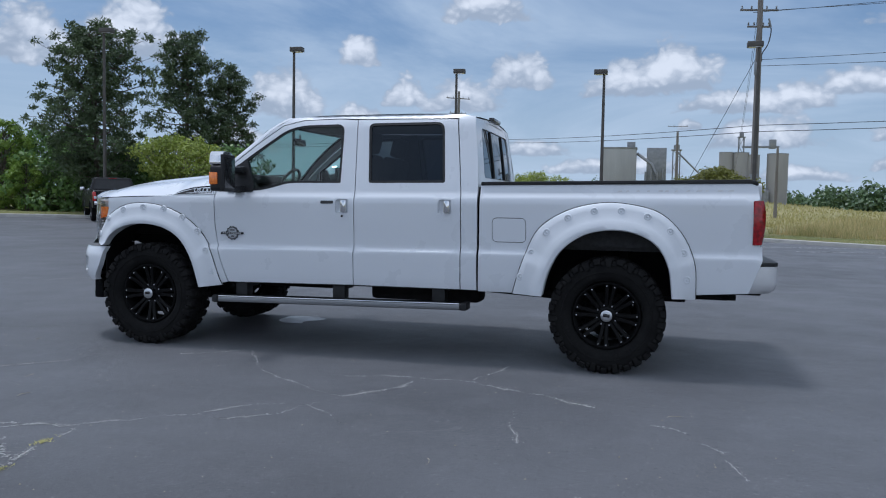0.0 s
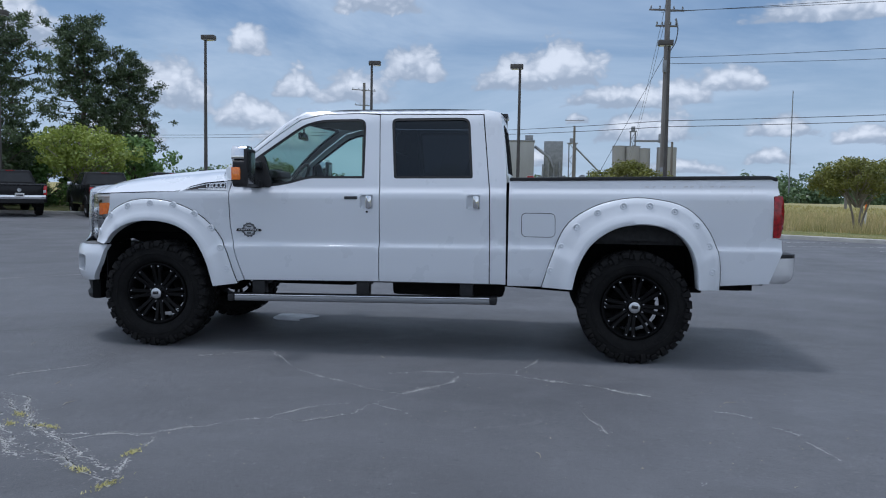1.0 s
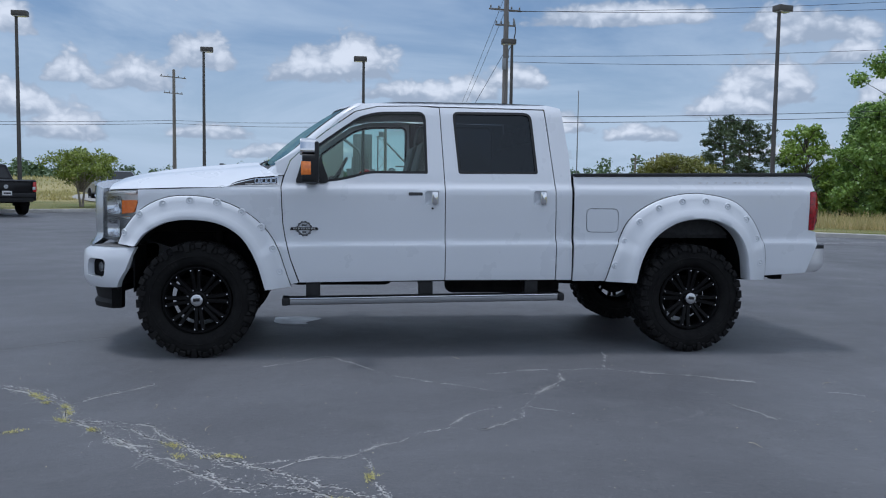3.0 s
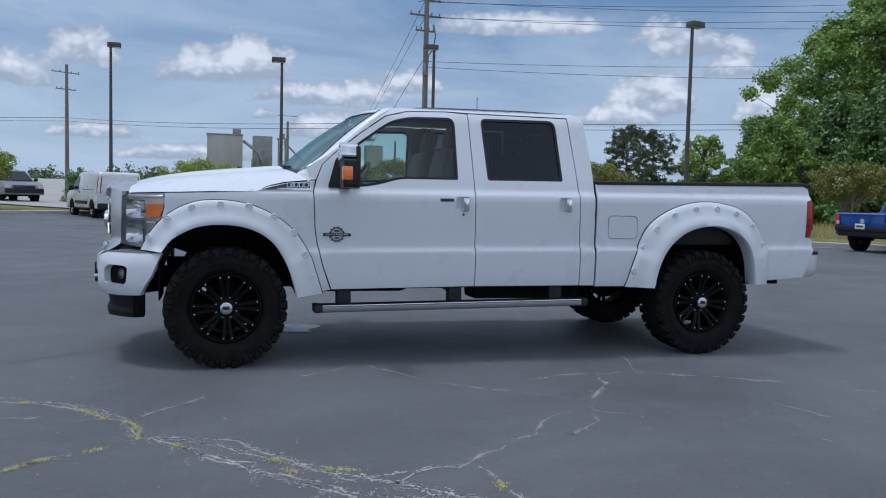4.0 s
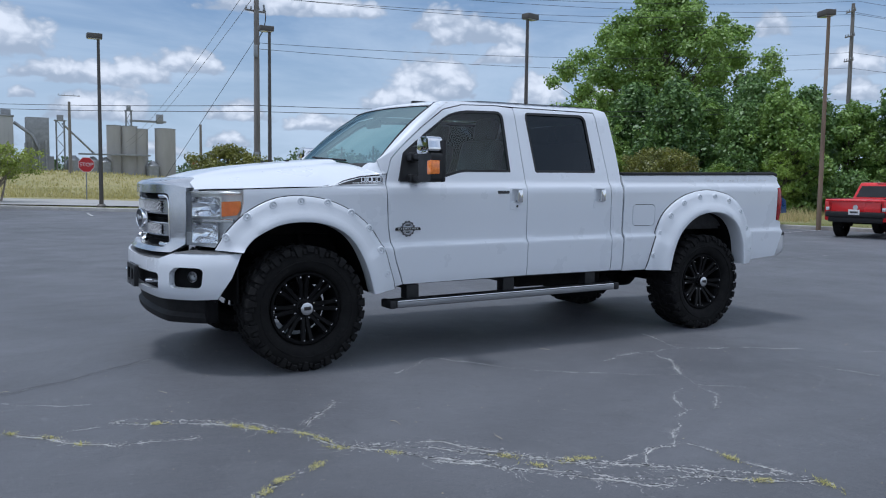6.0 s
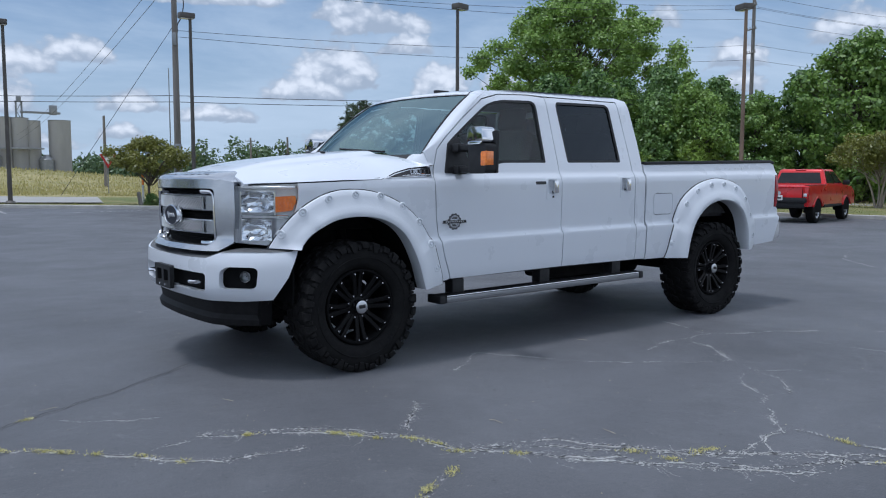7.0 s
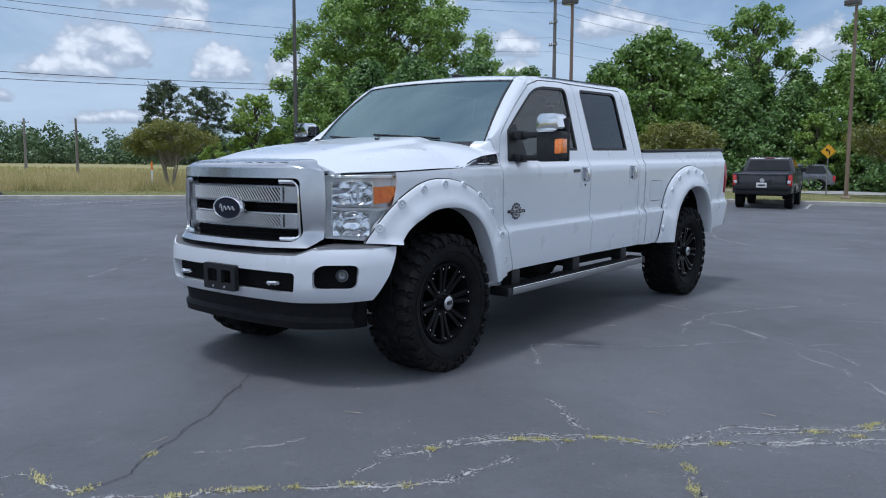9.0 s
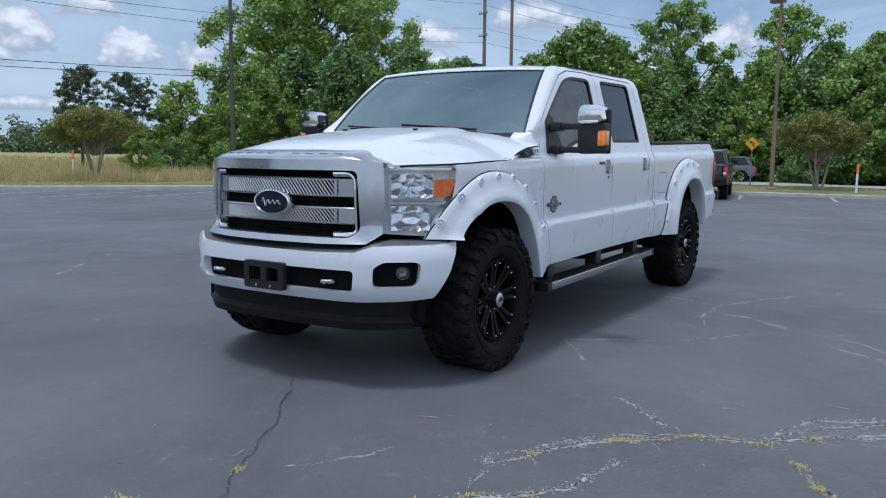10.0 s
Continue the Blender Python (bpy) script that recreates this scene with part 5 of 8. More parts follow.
# -- towing mirrors --
def mirror(turn):
    fz = flip_y if turn else (lambda b: b)
    mr = part("side_mirror", fz(join(prism(rounded([(-1.345, 1.352), (-1.155, 1.347), (-1.150, 1.55), (-1.350, 1.56)], 0.03), 0.80, 0.905, "x", 0.022),
                                     box((0.905, -1.25, 1.50), (0.03, 0.20, 0.30), 0.012))), BLACK, truck, "folding tow mirror with chrome cap and amber lamp")
    part("mirror_cap", fz(prism(rounded([(-1.338, 1.562), (-1.150, 1.556), (-1.165, 1.655), (-1.19, 1.675), (-1.30, 1.675), (-1.325, 1.655)], 0.035), 0.785, 0.900, "x", 0.034, 3)), CHROME, mr)
    part("mirror_marker", fz(prism(rounded([(-1.352, 1.404), (-1.300, 1.402), (-1.300, 1.500), (-1.356, 1.506)], 0.012), 0.793, 0.84, "x", 0.008)), AMBER, mr, "amber mirror marker lamp")
    part("mirror_marker_side", fz(box((0.832, -1.343, 1.455), (0.066, 0.03, 0.098), 0.008)), AMBER, mr)
    part("mirror_glass", fz(box((0.921, -1.25, 1.50), (0.004, 0.165, 0.25), 0.001)), GLOSS, mr)
    for z in (1.535, 1.375):
        part("mirror_arm", fz(join(box((0.868, -1.06, z), (0.075, 0.26, 0.042), 0.014), box((0.862, -0.975, z), (0.10, 0.08, 0.062), 0.016))), BLACK, mr)
    part("mirror_grille", fz(box((0.792, -1.24, 1.563), (0.02, 0.13, 0.022), 0.004)), CHROME, mr)
    sail = rounded([(0.735, 1.350), (0.985, 1.352), (0.985, 1.40), (0.90, 1.625), (0.80, 1.575)], 0.02)
    part("mirror_base", fz(skin(sail, proud(0.012), depth=0.04)), BLACK, mr)


mirror(False)
mirror(True)

# -- running boards --
def step():
    p = Matrix.Translation((0.645, 0, 0.448)) @ Matrix.Rotation(-0.0138, 4, "Y")
    bm = prism(rounded([(-1.035, -0.042), (-0.885, -0.036), (-0.885, 0.012), (-1.015, 0.012), (-1.035, -0.004)], 0.008), 0.0, 2.225, "x", 0.004)
    bm.transform(p)
    return bm


sb_l, sb_r = both("running_board", step, BLACK, "black running board with bright aluminium edge strip")
for sbx, turn in ((sb_l, False), (sb_r, True)):
    fz = flip_y if turn else (lambda b: b)
    p = Matrix.Translation((0.645, 0, 0.448)) @ Matrix.Rotation(-0.0138, 4, "Y")
    part("edge_strip", fz(box((1.115, -1.036, -0.018), (2.12, 0.012, 0.040), 0.005, m=p)), ALUDARK, sbx)
    part("edge_strip", fz(box((1.115, -1.030, 0.0085), (2.12, 0.020, 0.012), 0.004, m=p)), CHROME, sbx)
    for x in (0.018, 2.207):
        part("end_cap", fz(box((x, -0.96, -0.014), (0.05, 0.165, 0.062), 0.012, m=p)), BLACK, sbx)
    for x in (0.23, 1.12, 1.98):
        part("step_bracket", fz(join(box((x, -0.90, 0.055), (0.11, 0.10, 0.13), 0.012, m=p), box((x, -0.80, 0.10), (0.09, 0.2, 0.04), 0.01, m=p))), BLACK, sbx)

# -- chassis --
def moved(bm, to):
    bm.transform(Matrix.Translation(to))
    return bm


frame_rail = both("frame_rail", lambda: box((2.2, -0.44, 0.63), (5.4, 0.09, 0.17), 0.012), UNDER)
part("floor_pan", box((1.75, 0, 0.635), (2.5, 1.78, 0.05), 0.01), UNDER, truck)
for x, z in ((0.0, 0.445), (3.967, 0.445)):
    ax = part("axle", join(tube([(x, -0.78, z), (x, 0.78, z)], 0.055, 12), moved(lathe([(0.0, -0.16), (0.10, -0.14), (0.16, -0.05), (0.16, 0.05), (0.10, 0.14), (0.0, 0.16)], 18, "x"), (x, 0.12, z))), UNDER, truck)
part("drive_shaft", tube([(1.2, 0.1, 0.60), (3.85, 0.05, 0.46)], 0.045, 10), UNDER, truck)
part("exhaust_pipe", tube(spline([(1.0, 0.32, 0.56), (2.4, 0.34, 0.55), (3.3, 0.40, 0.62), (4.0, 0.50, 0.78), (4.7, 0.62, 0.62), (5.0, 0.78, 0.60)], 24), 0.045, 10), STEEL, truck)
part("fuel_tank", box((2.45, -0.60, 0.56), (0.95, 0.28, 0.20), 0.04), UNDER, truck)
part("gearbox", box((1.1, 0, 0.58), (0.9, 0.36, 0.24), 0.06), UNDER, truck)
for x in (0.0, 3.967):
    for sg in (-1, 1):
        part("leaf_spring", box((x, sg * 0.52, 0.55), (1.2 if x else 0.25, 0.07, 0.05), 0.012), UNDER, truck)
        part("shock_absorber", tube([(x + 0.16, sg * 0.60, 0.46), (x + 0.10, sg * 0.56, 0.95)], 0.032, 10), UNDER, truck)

# -- wheels --
R = 0.445
TYRE = [(0.262, -0.105), (0.275, -0.135), (0.31, -0.156), (0.36, -0.163), (0.400, -0.155), (0.424, -0.135), (0.431, -0.10), (0.433, 0.0), (0.431, 0.10), (0.424, 0.135), (0.400, 0.155), (0.36, 0.163), (0.31, 0.156), (0.275, 0.135), (0.262, 0.105)]


def lug(a, y0, y1, r0, r1, da, skew=0.0):
    """A tread block between two radii."""
    bm = bmesh.new()
    vs = []
    for r in (r0, r1):
        k = 1.0 if r == r0 else 0.86
        for yy, s in ((y0, -1), (y0, 1), (y1, 1), (y1, -1)):
            t = a + s * da * k + (skew if yy == y1 else 0)
            vs.append(bm.verts.new((r * math.cos(t), yy, r * math.sin(t))))
    for f in ((4, 5, 6, 7), (0, 1, 5, 4), (1, 2, 6, 5), (2, 3, 7, 6), (3, 0, 4, 7)):
        bm.faces.new([vs[i] for i in f])
    return bm


def shoulder(bm, o, sg, rows):
    """A block that wraps from the tread down the sidewall: rows of radius, distance out, half angle and lift."""
    sh = bmesh.new()
    vs = []
    for r, y, w in rows:
        for s in (-1, 1):
            t = o + s * w
            vs.append(sh.verts.new((r * math.cos(t), sg * y, r * math.sin(t))))
    m = len(rows)
    for k in range(m - 1):
        sh.faces.new((vs[2 * k], vs[2 * k + 1], vs[2 * k + 3], vs[2 * k + 2]))
    # cheeks down to the carcass
    for s in (0, 1):
        low = []
        for k, (r, y, w) in enumerate(rows):
            t = o + (-1 if s == 0 else 1) * w * 1.06
            low.append(sh.verts.new(((r - 0.012 if k < 2 else r) * math.cos(t), sg * (y - (0.012 if k else 0.0)), (r - 0.012 if k < 2 else r) * math.sin(t))))
        for k in range(m - 1):
            sh.faces.new((vs[2 * k + s], vs[2 * k + 2 + s], low[k + 1], low[k]))
    join(bm, sh)


def tread(sides):
    bm = bmesh.new()
    n = 30
    for i in range(n):
        a = 2 * math.pi * i / n
        for sg in sides:
            o = a + (math.pi / n if sg > 0 else 0)
            long = i % 2 == 0
            join(bm, lug(o, sg * 0.085, sg * 0.146, 0.425, R, 0.066, 0.02 * sg))
            end = 0.372 if long else 0.398
            shoulder(bm, o, sg, [(R - 0.001, 0.144, 0.064), (R - 0.006, 0.161, 0.060), (0.421, 0.171, 0.054), (end + 0.006, 0.1745, 0.036 if long else 0.050), (end, 0.164, 0.034 if long else 0.048)])
            # a small claw between two shoulder blocks
            shoulder(bm, o + math.pi / n, sg, [(0.424, 0.158, 0.022), (0.415, 0.166, 0.026), (0.392, 0.170, 0.030), (0.386, 0.162, 0.030)])
            join(bm, lug(o + 0.105, sg * 0.018, sg * 0.070, 0.425, R, 0.055, -0.05 * sg))
    # raised rings and bars of moulded marks on the sidewall
    for sg in sides:
        ring = lathe([(0.336, sg * 0.160), (0.338, sg * 0.1665), (0.342, sg * 0.1665), (0.344, sg * 0.160)], 72)
        join(bm, ring)
        for a0 in (0.3, 2.0, 3.5, 5.1):
            for k in range(7):
                t = a0 + k * 0.095
                join(bm, lug_bar(t, sg, 0.300, 0.326, 0.028))
    bmesh.ops.recalc_face_normals(bm, faces=bm.faces[:])
    return bm


def lug_bar(t, sg, r0, r1, da):
    """A low moulded bar on the sidewall."""
    bm = bmesh.new()
    q = []
    for r in (r0, r1):
        y = float(np.interp(r, [0.275, 0.31, 0.36], [0.135, 0.156, 0.163])) + 0.0035
        for s in (-1, 1):
            q.append(bm.verts.new((r * math.cos(t + s * da), sg * y, r * math.sin(t + s * da))))
    bm.faces.new((q[0], q[1], q[3], q[2]))
    return bm


def rim_mesh():
    bm = lathe([(0.262, 0.105), (0.262, -0.118), (0.256, -0.128), (0.246, -0.130), (0.240, -0.122), (0.236, -0.10), (0.225, -0.03), (0.222, 0.10)], 56)
    return bm


def spoke_mesh():
    """Slim twin spoke with a wide end."""
    bm = bmesh.new()
    for sg in (-1, 1):
        pts = [(0.062, sg * 0.0155), (0.12, sg * 0.017), (0.19, sg * 0.024), (0.238, sg * 0.032)]
        rows = []
        for r, x in pts:
            w = 0.0145 if r < 0.2 else 0.018
            y = -0.092 - 0.028 * min(1, (r - 0.06) / 0.18)
            rows.append([(x - w, y + 0.035, r), (x - w, y + 0.004, r), (x - w + 0.004, y, r), (x + w - 0.004, y, r), (x + w, y + 0.004, r), (x + w, y + 0.035, r)])
        join(bm, loft(rows))
    bmesh.ops.recalc_face_normals(bm, faces=bm.faces[:])
    return bm


WHEELPAINT = material("satin_black_wheel", (0.004, 0.004, 0.0045), 0.34, second=(0.007, 0.007, 0.0075), scale=18, spec=0.11)
wheels = []


def wheel(x, y, turn, spin):
    w = thing("wheel", "", "")
    for key in ("label", "category"):
        if key in w:
            del w[key]
    w.parent = truck
    w.matrix_basis = Matrix.Translation((x, y, R)) @ (Matrix.Rotation(math.pi, 4, "Z") if turn else Matrix.Identity(4)) @ Matrix.Rotation(spin, 4, "Y")
    return w


def dress(w, made):
    if made:
        for o in made:
            c = o.copy()
            scene.collection.objects.link(c)
            c.parent = w
        return made
    out = [part("tyre", lathe(TYRE, 72), RUBBER, w, "black mud-terrain tyre"), part("tread", tread((-1,)), TREAD, w, "chunky black tread blocks", 25), part("tread", tread((1,)), TREAD, w, "chunky black tread blocks", 25), part("rim", rim_mesh(), VOID, w, "black alloy rim")]
    out.append(part("hub", lathe([(0.0, -0.095), (0.045, -0.095), (0.075, -0.088), (0.092, -0.070), (0.096, -0.02), (0.10, 0.02), (0.0, 0.04)], 32), WHEELPAINT, w))
    out.append(part("brake_disc", disc((0, 0.03, 0), 0.18, 0.03, "y", 40), UNDER, w))
    sp = part("spoke", spoke_mesh(), WHEELPAINT, w)
    out.append(sp)
    for i in range(1, 8):
        out.append(again(sp, Matrix.Rotation(2 * math.pi * i / 8, 4, "Y")))
    nut = part("lug_nut", lathe([(0.0, -0.112), (0.006, -0.112), (0.009, -0.106), (0.010, -0.08)], 8), CHROME, w)
    st = part("stud", lathe([(0.0, -0.133), (0.005, -0.132), (0.0075, -0.127), (0.0075, -0.10)], 8), CHROME, w)
    for i in range(8):
        a = 2 * math.pi * (i + 0.5) / 8
        m = Matrix.Translation((0.078 * math.cos(a), 0.018, 0.078 * math.sin(a)))
        if i == 0:
            nut.matrix_basis = m
            out.append(nut)
        else:
            out.append(again(nut, m))
        for k in (-1, 1):
            a2 = math.pi / 2 + 2 * math.pi * i / 8 + k * 0.135
            m = Matrix.Translation((0.228 * math.cos(a2), -0.004, 0.228 * math.sin(a2)))
            if i == 0 and k == -1:
                st.matrix_basis = m
                out.append(st)
            else:
                out.append(again(st, m))
    out.append(part("cap_barrel", lathe([(0.044, -0.145), (0.047, -0.138), (0.049, -0.11), (0.052, -0.08)], 28), GLOSS, w))
    out.append(part("hub_cap", lathe([(0.0, -0.153), (0.028, -0.1525), (0.040, -0.150), (0.0445, -0.146), (0.044, -0.142)], 28), STEEL, w, "silver domed hub cap"))
    out.append(part("cap_emblem", box((0, -0.152, 0.004), (0.05, 0.006, 0.026), 0.008), GLOSS, w))
    return out


made = None
for x in (0.0, 3.967):
    for y, turn in ((-0.865, False), (0.865, True)):
        made = dress(wheel(x, y, turn, 0.12 if x else -0.06), made)

# -- cabin --
def cushion(c, s, m=None, r=0.05):
    return box(c, s, r, m, 3)


def seat(x, y, wide, name="front_seat"):
    s = part(name, cushion((x, y, 1.10), (0.50, wide, 0.18)), LEATHER, truck, "grey leather seat")
    tilt = Matrix.Translation((x + 0.24, y, 1.12)) @ Matrix.Rotation(radians(14), 4, "Y")
    part("backrest", cushion((0, 0, 0.30), (0.15, wide, 0.62), tilt, 0.06), LEATHER, s)
    return s, tilt


for y in (-0.42, 0.42):
    s, tilt = seat(1.45, y, 0.52)
    part("headrest", cushion((0.0, 0, 0.71), (0.11, 0.27, 0.19), tilt, 0.045), LEATHER, s)
    for k in (-0.06, 0.06):
        part("headrest_post", tube([tilt @ Vector((0, k, 0.58)), tilt @ Vector((0, k, 0.66))], 0.008, 6), CHROME, s)
s, tilt = seat(2.32, 0, 1.50, "rear_seat")
for y in (-0.5, 0.0, 0.5):
    part("headrest", cushion((0.0, y, 0.70), (0.10, 0.25, 0.17), tilt, 0.04), LEATHER, s)
part("console", box((1.35, 0, 1.06), (0.7, 0.24, 0.34), 0.04), TRIM, truck)
part("dashboard", prism(rounded([(0.50, 1.08), (0.88, 1.10), (0.90, 1.36), (0.84, 1.44), (0.70, 1.470), (0.56, 1.450)], 0.03), -0.80, 0.80, "y", 0.02), TRIM, truck)
part("instrument_hood", prism(rounded([(0.76, 1.42), (0.93, 1.44), (0.92, 1.50), (0.80, 1.515), (0.70, 1.47)], 0.02), -0.62, -0.22, "y", 0.02), TRIM, truck)
wheel_m = Matrix.Translation((1.05, -0.42, 1.40)) @ Matrix.Rotation(radians(-62), 4, "Y")
bm = bmesh.new()
join(bm, lathe([(0.185 + 0.014 * math.cos(a), 0.014 * math.sin(a)) for a in np.linspace(0, 2 * math.pi, 9)[:-1]], 36, "z", True))
join(bm, disc((0, 0, 0), 0.07, 0.04, "z", 20, 0.01))
for a in (0, math.pi, -math.pi / 2):
    join(bm, box((0.125 * math.sin(a), 0.125 * math.cos(a), 0), (0.03 + 0.09 * abs(math.sin(a)), 0.03 + 0.09 * abs(math.cos(a)), 0.02), 0.004))
bm.transform(wheel_m)
part("steering_wheel", bm, TRIM, truck)
part("steering_column", tube([(1.04, -0.42, 1.395), (0.82, -0.42, 1.27)], 0.035, 10), TRIM, truck)
part("rear_view_mirror", join(box((0.98, 0.0, 1.84), (0.03, 0.25, 0.07), 0.012), tube([(0.985, 0, 1.86), (0.985, 0, 1.912)], 0.01, 6)), GLOSS, truck)
part("rear_deck", box((2.75, 0, 1.30), (0.16, 1.6, 0.5), 0.03), TRIM, truck)

# ---- parked vehicles ----
DARKGLASS = material("dark_vehicle_glass", (0.010, 0.012, 0.014), 0.08, second=(0.016, 0.018, 0.021), scale=3, spec=0.4)
PLATE = material("plate_white", (0.72, 0.72, 0.70), 0.5, second=(0.62, 0.62, 0.62), scale=30)
ALLOY = material("alloy_wheel", (0.55, 0.56, 0.58), 0.4, 0.4, second=(0.3, 0.31, 0.32), scale=20)
CARLAMP = material("vehicle_tail_lens", (0.55, 0.02, 0.02), 0.25, second=(0.40, 0.012, 0.012), scale=30, coat=0.4)
LAMPGLASS = material("pale_lamp_lens", (0.70, 0.72, 0.74), 0.12, 0.3, second=(0.45, 0.46, 0.48), scale=40, coat=1.0)


def paint(name, c, coat=0.45, spec=0.5):
    return material(name, c, 0.3, 0.15, second=tuple(v * 0.8 for v in c), scale=2.0, coat=coat, spec=spec, rough_vary=0.05)


def plate_on(quad, u0, u1, v0, v1, out, thick=0.012):
    """A slab on the sheet of four corners, between fractions of its width and height, set out by out."""
    a, b, c, d = [Vector(q) for q in quad]
    n = (b - a).cross(d - a).normalized()

    def at(u, v):
        return (a.lerp(b, u)).lerp(d.lerp(c, u), v)
    lo = [at(u0, v0), at(u1, v0), at(u1, v1), at(u0, v1)]
    bm = bmesh.new()
    p = [bm.verts.new(q + n * out) for q in lo]
    q = [bm.verts.new(q - n * thick) for q in lo]
    bm.faces.new(p)
    for i in range(4):
        bm.faces.new((p[i], q[i], q[(i + 1) % 4], p[(i + 1) % 4]))
    return bm


def road_wheel(car, x, y, r, wide, rim):
    s = 1 if x > 0 else -1
    w = part("wheel", lathe([(r * 0.62, -wide / 2), (r * 0.9, -wide / 2), (r * 0.98, -wide * 0.42), (r, -wide * 0.3), (r, wide * 0.3), (r * 0.98, wide * 0.42), (r * 0.9, wide / 2), (r * 0.62, wide / 2)], 32, "x"), RUBBER, car)
    w.matrix_basis = Matrix.Translation((x, y, r))
    part("rim", lathe([(0.0, s * wide * 0.36), (r * 0.16, s * wide * 0.40), (r * 0.2, s * wide * 0.30), (r * 0.52, s * wide * 0.34), (r * 0.62, s * wide * 0.46), (r * 0.63, s * wide * 0.1)], 28, "x"), rim, w)
    bm = bmesh.new()
    for i in range(6):
        a = math.pi * i / 3
        join(bm, box((s * wide * 0.36, 0.36 * r * math.cos(a), 0.36 * r * math.sin(a)), (0.02, 0.05 + 0.1 * r * abs(math.cos(a)), 0.05 + 0.1 * r * abs(math.sin(a))), 0.006))
    part("rim_opening", bm, BLACK, w)
    return w


def arches(prof, centres, r):
    """The lower edge of a body side with round wheel arches, from rear to front."""
    out = []
    for c in centres:
        for k in range(9):
            a = math.pi - math.pi * k / 8
            out.append((c + r * math.cos(a), max(prof, r * 0.95 * math.sin(a) + 0.36)))
    return out


def car(name, label, category, at, body, low, shape, cab, wheels, r, half, rim, kind, group="", trim=None):
    """A road vehicle that faces +y: its side outline, its glasshouse, its wheels and its fittings."""
    t = thing(name, label, category, at, group)
    bot = arches(low, [wheels[0], wheels[1]], r * 1.16)
    poly = [(shape[0][0], low)] + bot + [(shape[-1][0], low)] + shape[::-1]
    main = part("body", prism(poly, -half, half, "x", 0.035, 2), body, t)
    # glasshouse: four corners at the belt, four at the roof
    yb0, yb1, zb, yr0, yr1, zr, wr = cab
    B = [(-half + 0.03, yb0, zb), (half - 0.03, yb0, zb), (half - 0.03, yb1, zb), (-half + 0.03, yb1, zb)]
    T = [(-wr, yr0, zr), (wr, yr0, zr), (wr, yr1, zr), (-wr, yr1, zr)]
    bm = bmesh.new()
    vb = [bm.verts.new((x, y, z - 0.05)) for x, y, z in B]
    vt = [bm.verts.new(p) for p in T]
    for i in range(4):
        bm.faces.new((vb[i], vb[(i + 1) % 4], vt[(i + 1) % 4], vt[i]))
    bm.faces.new(vt)
    bm.faces.new(vb[::-1])
    bmesh.ops.recalc_face_normals(bm, faces=bm.faces[:])
    bmesh.ops.bevel(bm, geom=bm.edges[:], offset=0.08, segments=4, affect="EDGES", profile=0.55)
    house = part("cab", bm, body, t)
    rear = (B[0], B[1], T[1], T[0])
    front = (B[2], B[3], T[3], T[2])
    right = (B[1], B[2], T[2], T[1])
    left = (B[3], B[0], T[0], T[3])
    part("rear_window", plate_on(rear, 0.08, 0.92, 0.12, 0.78, 0.006), DARKGLASS if kind != "van" else body, house)
    part("windscreen", plate_on(front, 0.06, 0.94, 0.06, 0.90, 0.006), DARKGLASS, house)
    for q, cuts in ((right, ((0.08, 0.48), (0.52, 0.86))), (left, ((0.14, 0.48), (0.52, 0.92)))):
        for k, (u0, u1) in enumerate(cuts):
            if kind == "van" and ((q is right and k == 0) or (q is left and k == 1)):
                continue
            part("side_window", plate_on(q, u0, u1, 0.12, 0.86, 0.006), DARKGLASS, house)
    y0, y1 = shape[0][0], shape[-1][0]
    ztop = shape[1][1]
    # tail: lamps, plate, bumper, handle
    for sx in (-1, 1):
        part("tail_lamp", box((sx * (half - 0.075), y0 + 0.03, ztop - 0.22), (0.16, 0.10, 0.14), 0.02) if kind == "sedan" else box((sx * (half - 0.055), y0 + 0.05, ztop - 0.20), (0.125, 0.16, 0.36), 0.03), CARLAMP, main, "red tail lamp")
        part("headlamp", box((sx * (half - 0.17), y1 - 0.05, shape[-2][1] - 0.10), (0.30, 0.14, 0.17), 0.03), LAMPGLASS, main, "clear headlamp")
        mz = zb + 0.08
        part("side_mirror", box((sx * (half + 0.09), yb1 - 0.30, mz), (0.20, 0.10, 0.16), 0.03), trim or BLACK, house)
        for k in range(2):
            part("door_handle", box((sx * (half + 0.008), yb0 + 0.55 + 1.0 * k, zb - 0.10), (0.02, 0.16, 0.03), 0.008), trim or body, main)
    part("rear_bumper", box((0, y0 - 0.03, low + 0.19), (half * 2 - 0.08, 0.16, 0.16), 0.04), trim or BLACK, main)
    part("front_bumper", box((0, y1 + 0.01, low + 0.20), (half * 2 - 0.06, 0.14, 0.24), 0.04), trim or BLACK, main)
    part("grille", box((0, y1 - 0.005, shape[-2][1] - 0.12), (half * 1.1, 0.04, 0.22), 0.02), GLOSS, main)
    pl = part("number_plate", box((0, y0 - 0.115 if kind != "van" else y0 - 0.02, low + (0.26 if kind != "van" else 0.42)), (0.31, 0.012, 0.155), 0.003), PLATE, main, "white number plate with dark bars")
    part("plate_bar", box((0, y0 - 0.124 if kind != "van" else y0 - 0.03, low + (0.26 if kind != "van" else 0.42)), (0.22, 0.006, 0.05), 0.001), TRIM, pl)
    part("chassis", box((0, (y0 + y1) / 2, low + 0.02), (half * 1.5, (y1 - y0) * 0.86, 0.22), 0.02), UNDER, t)
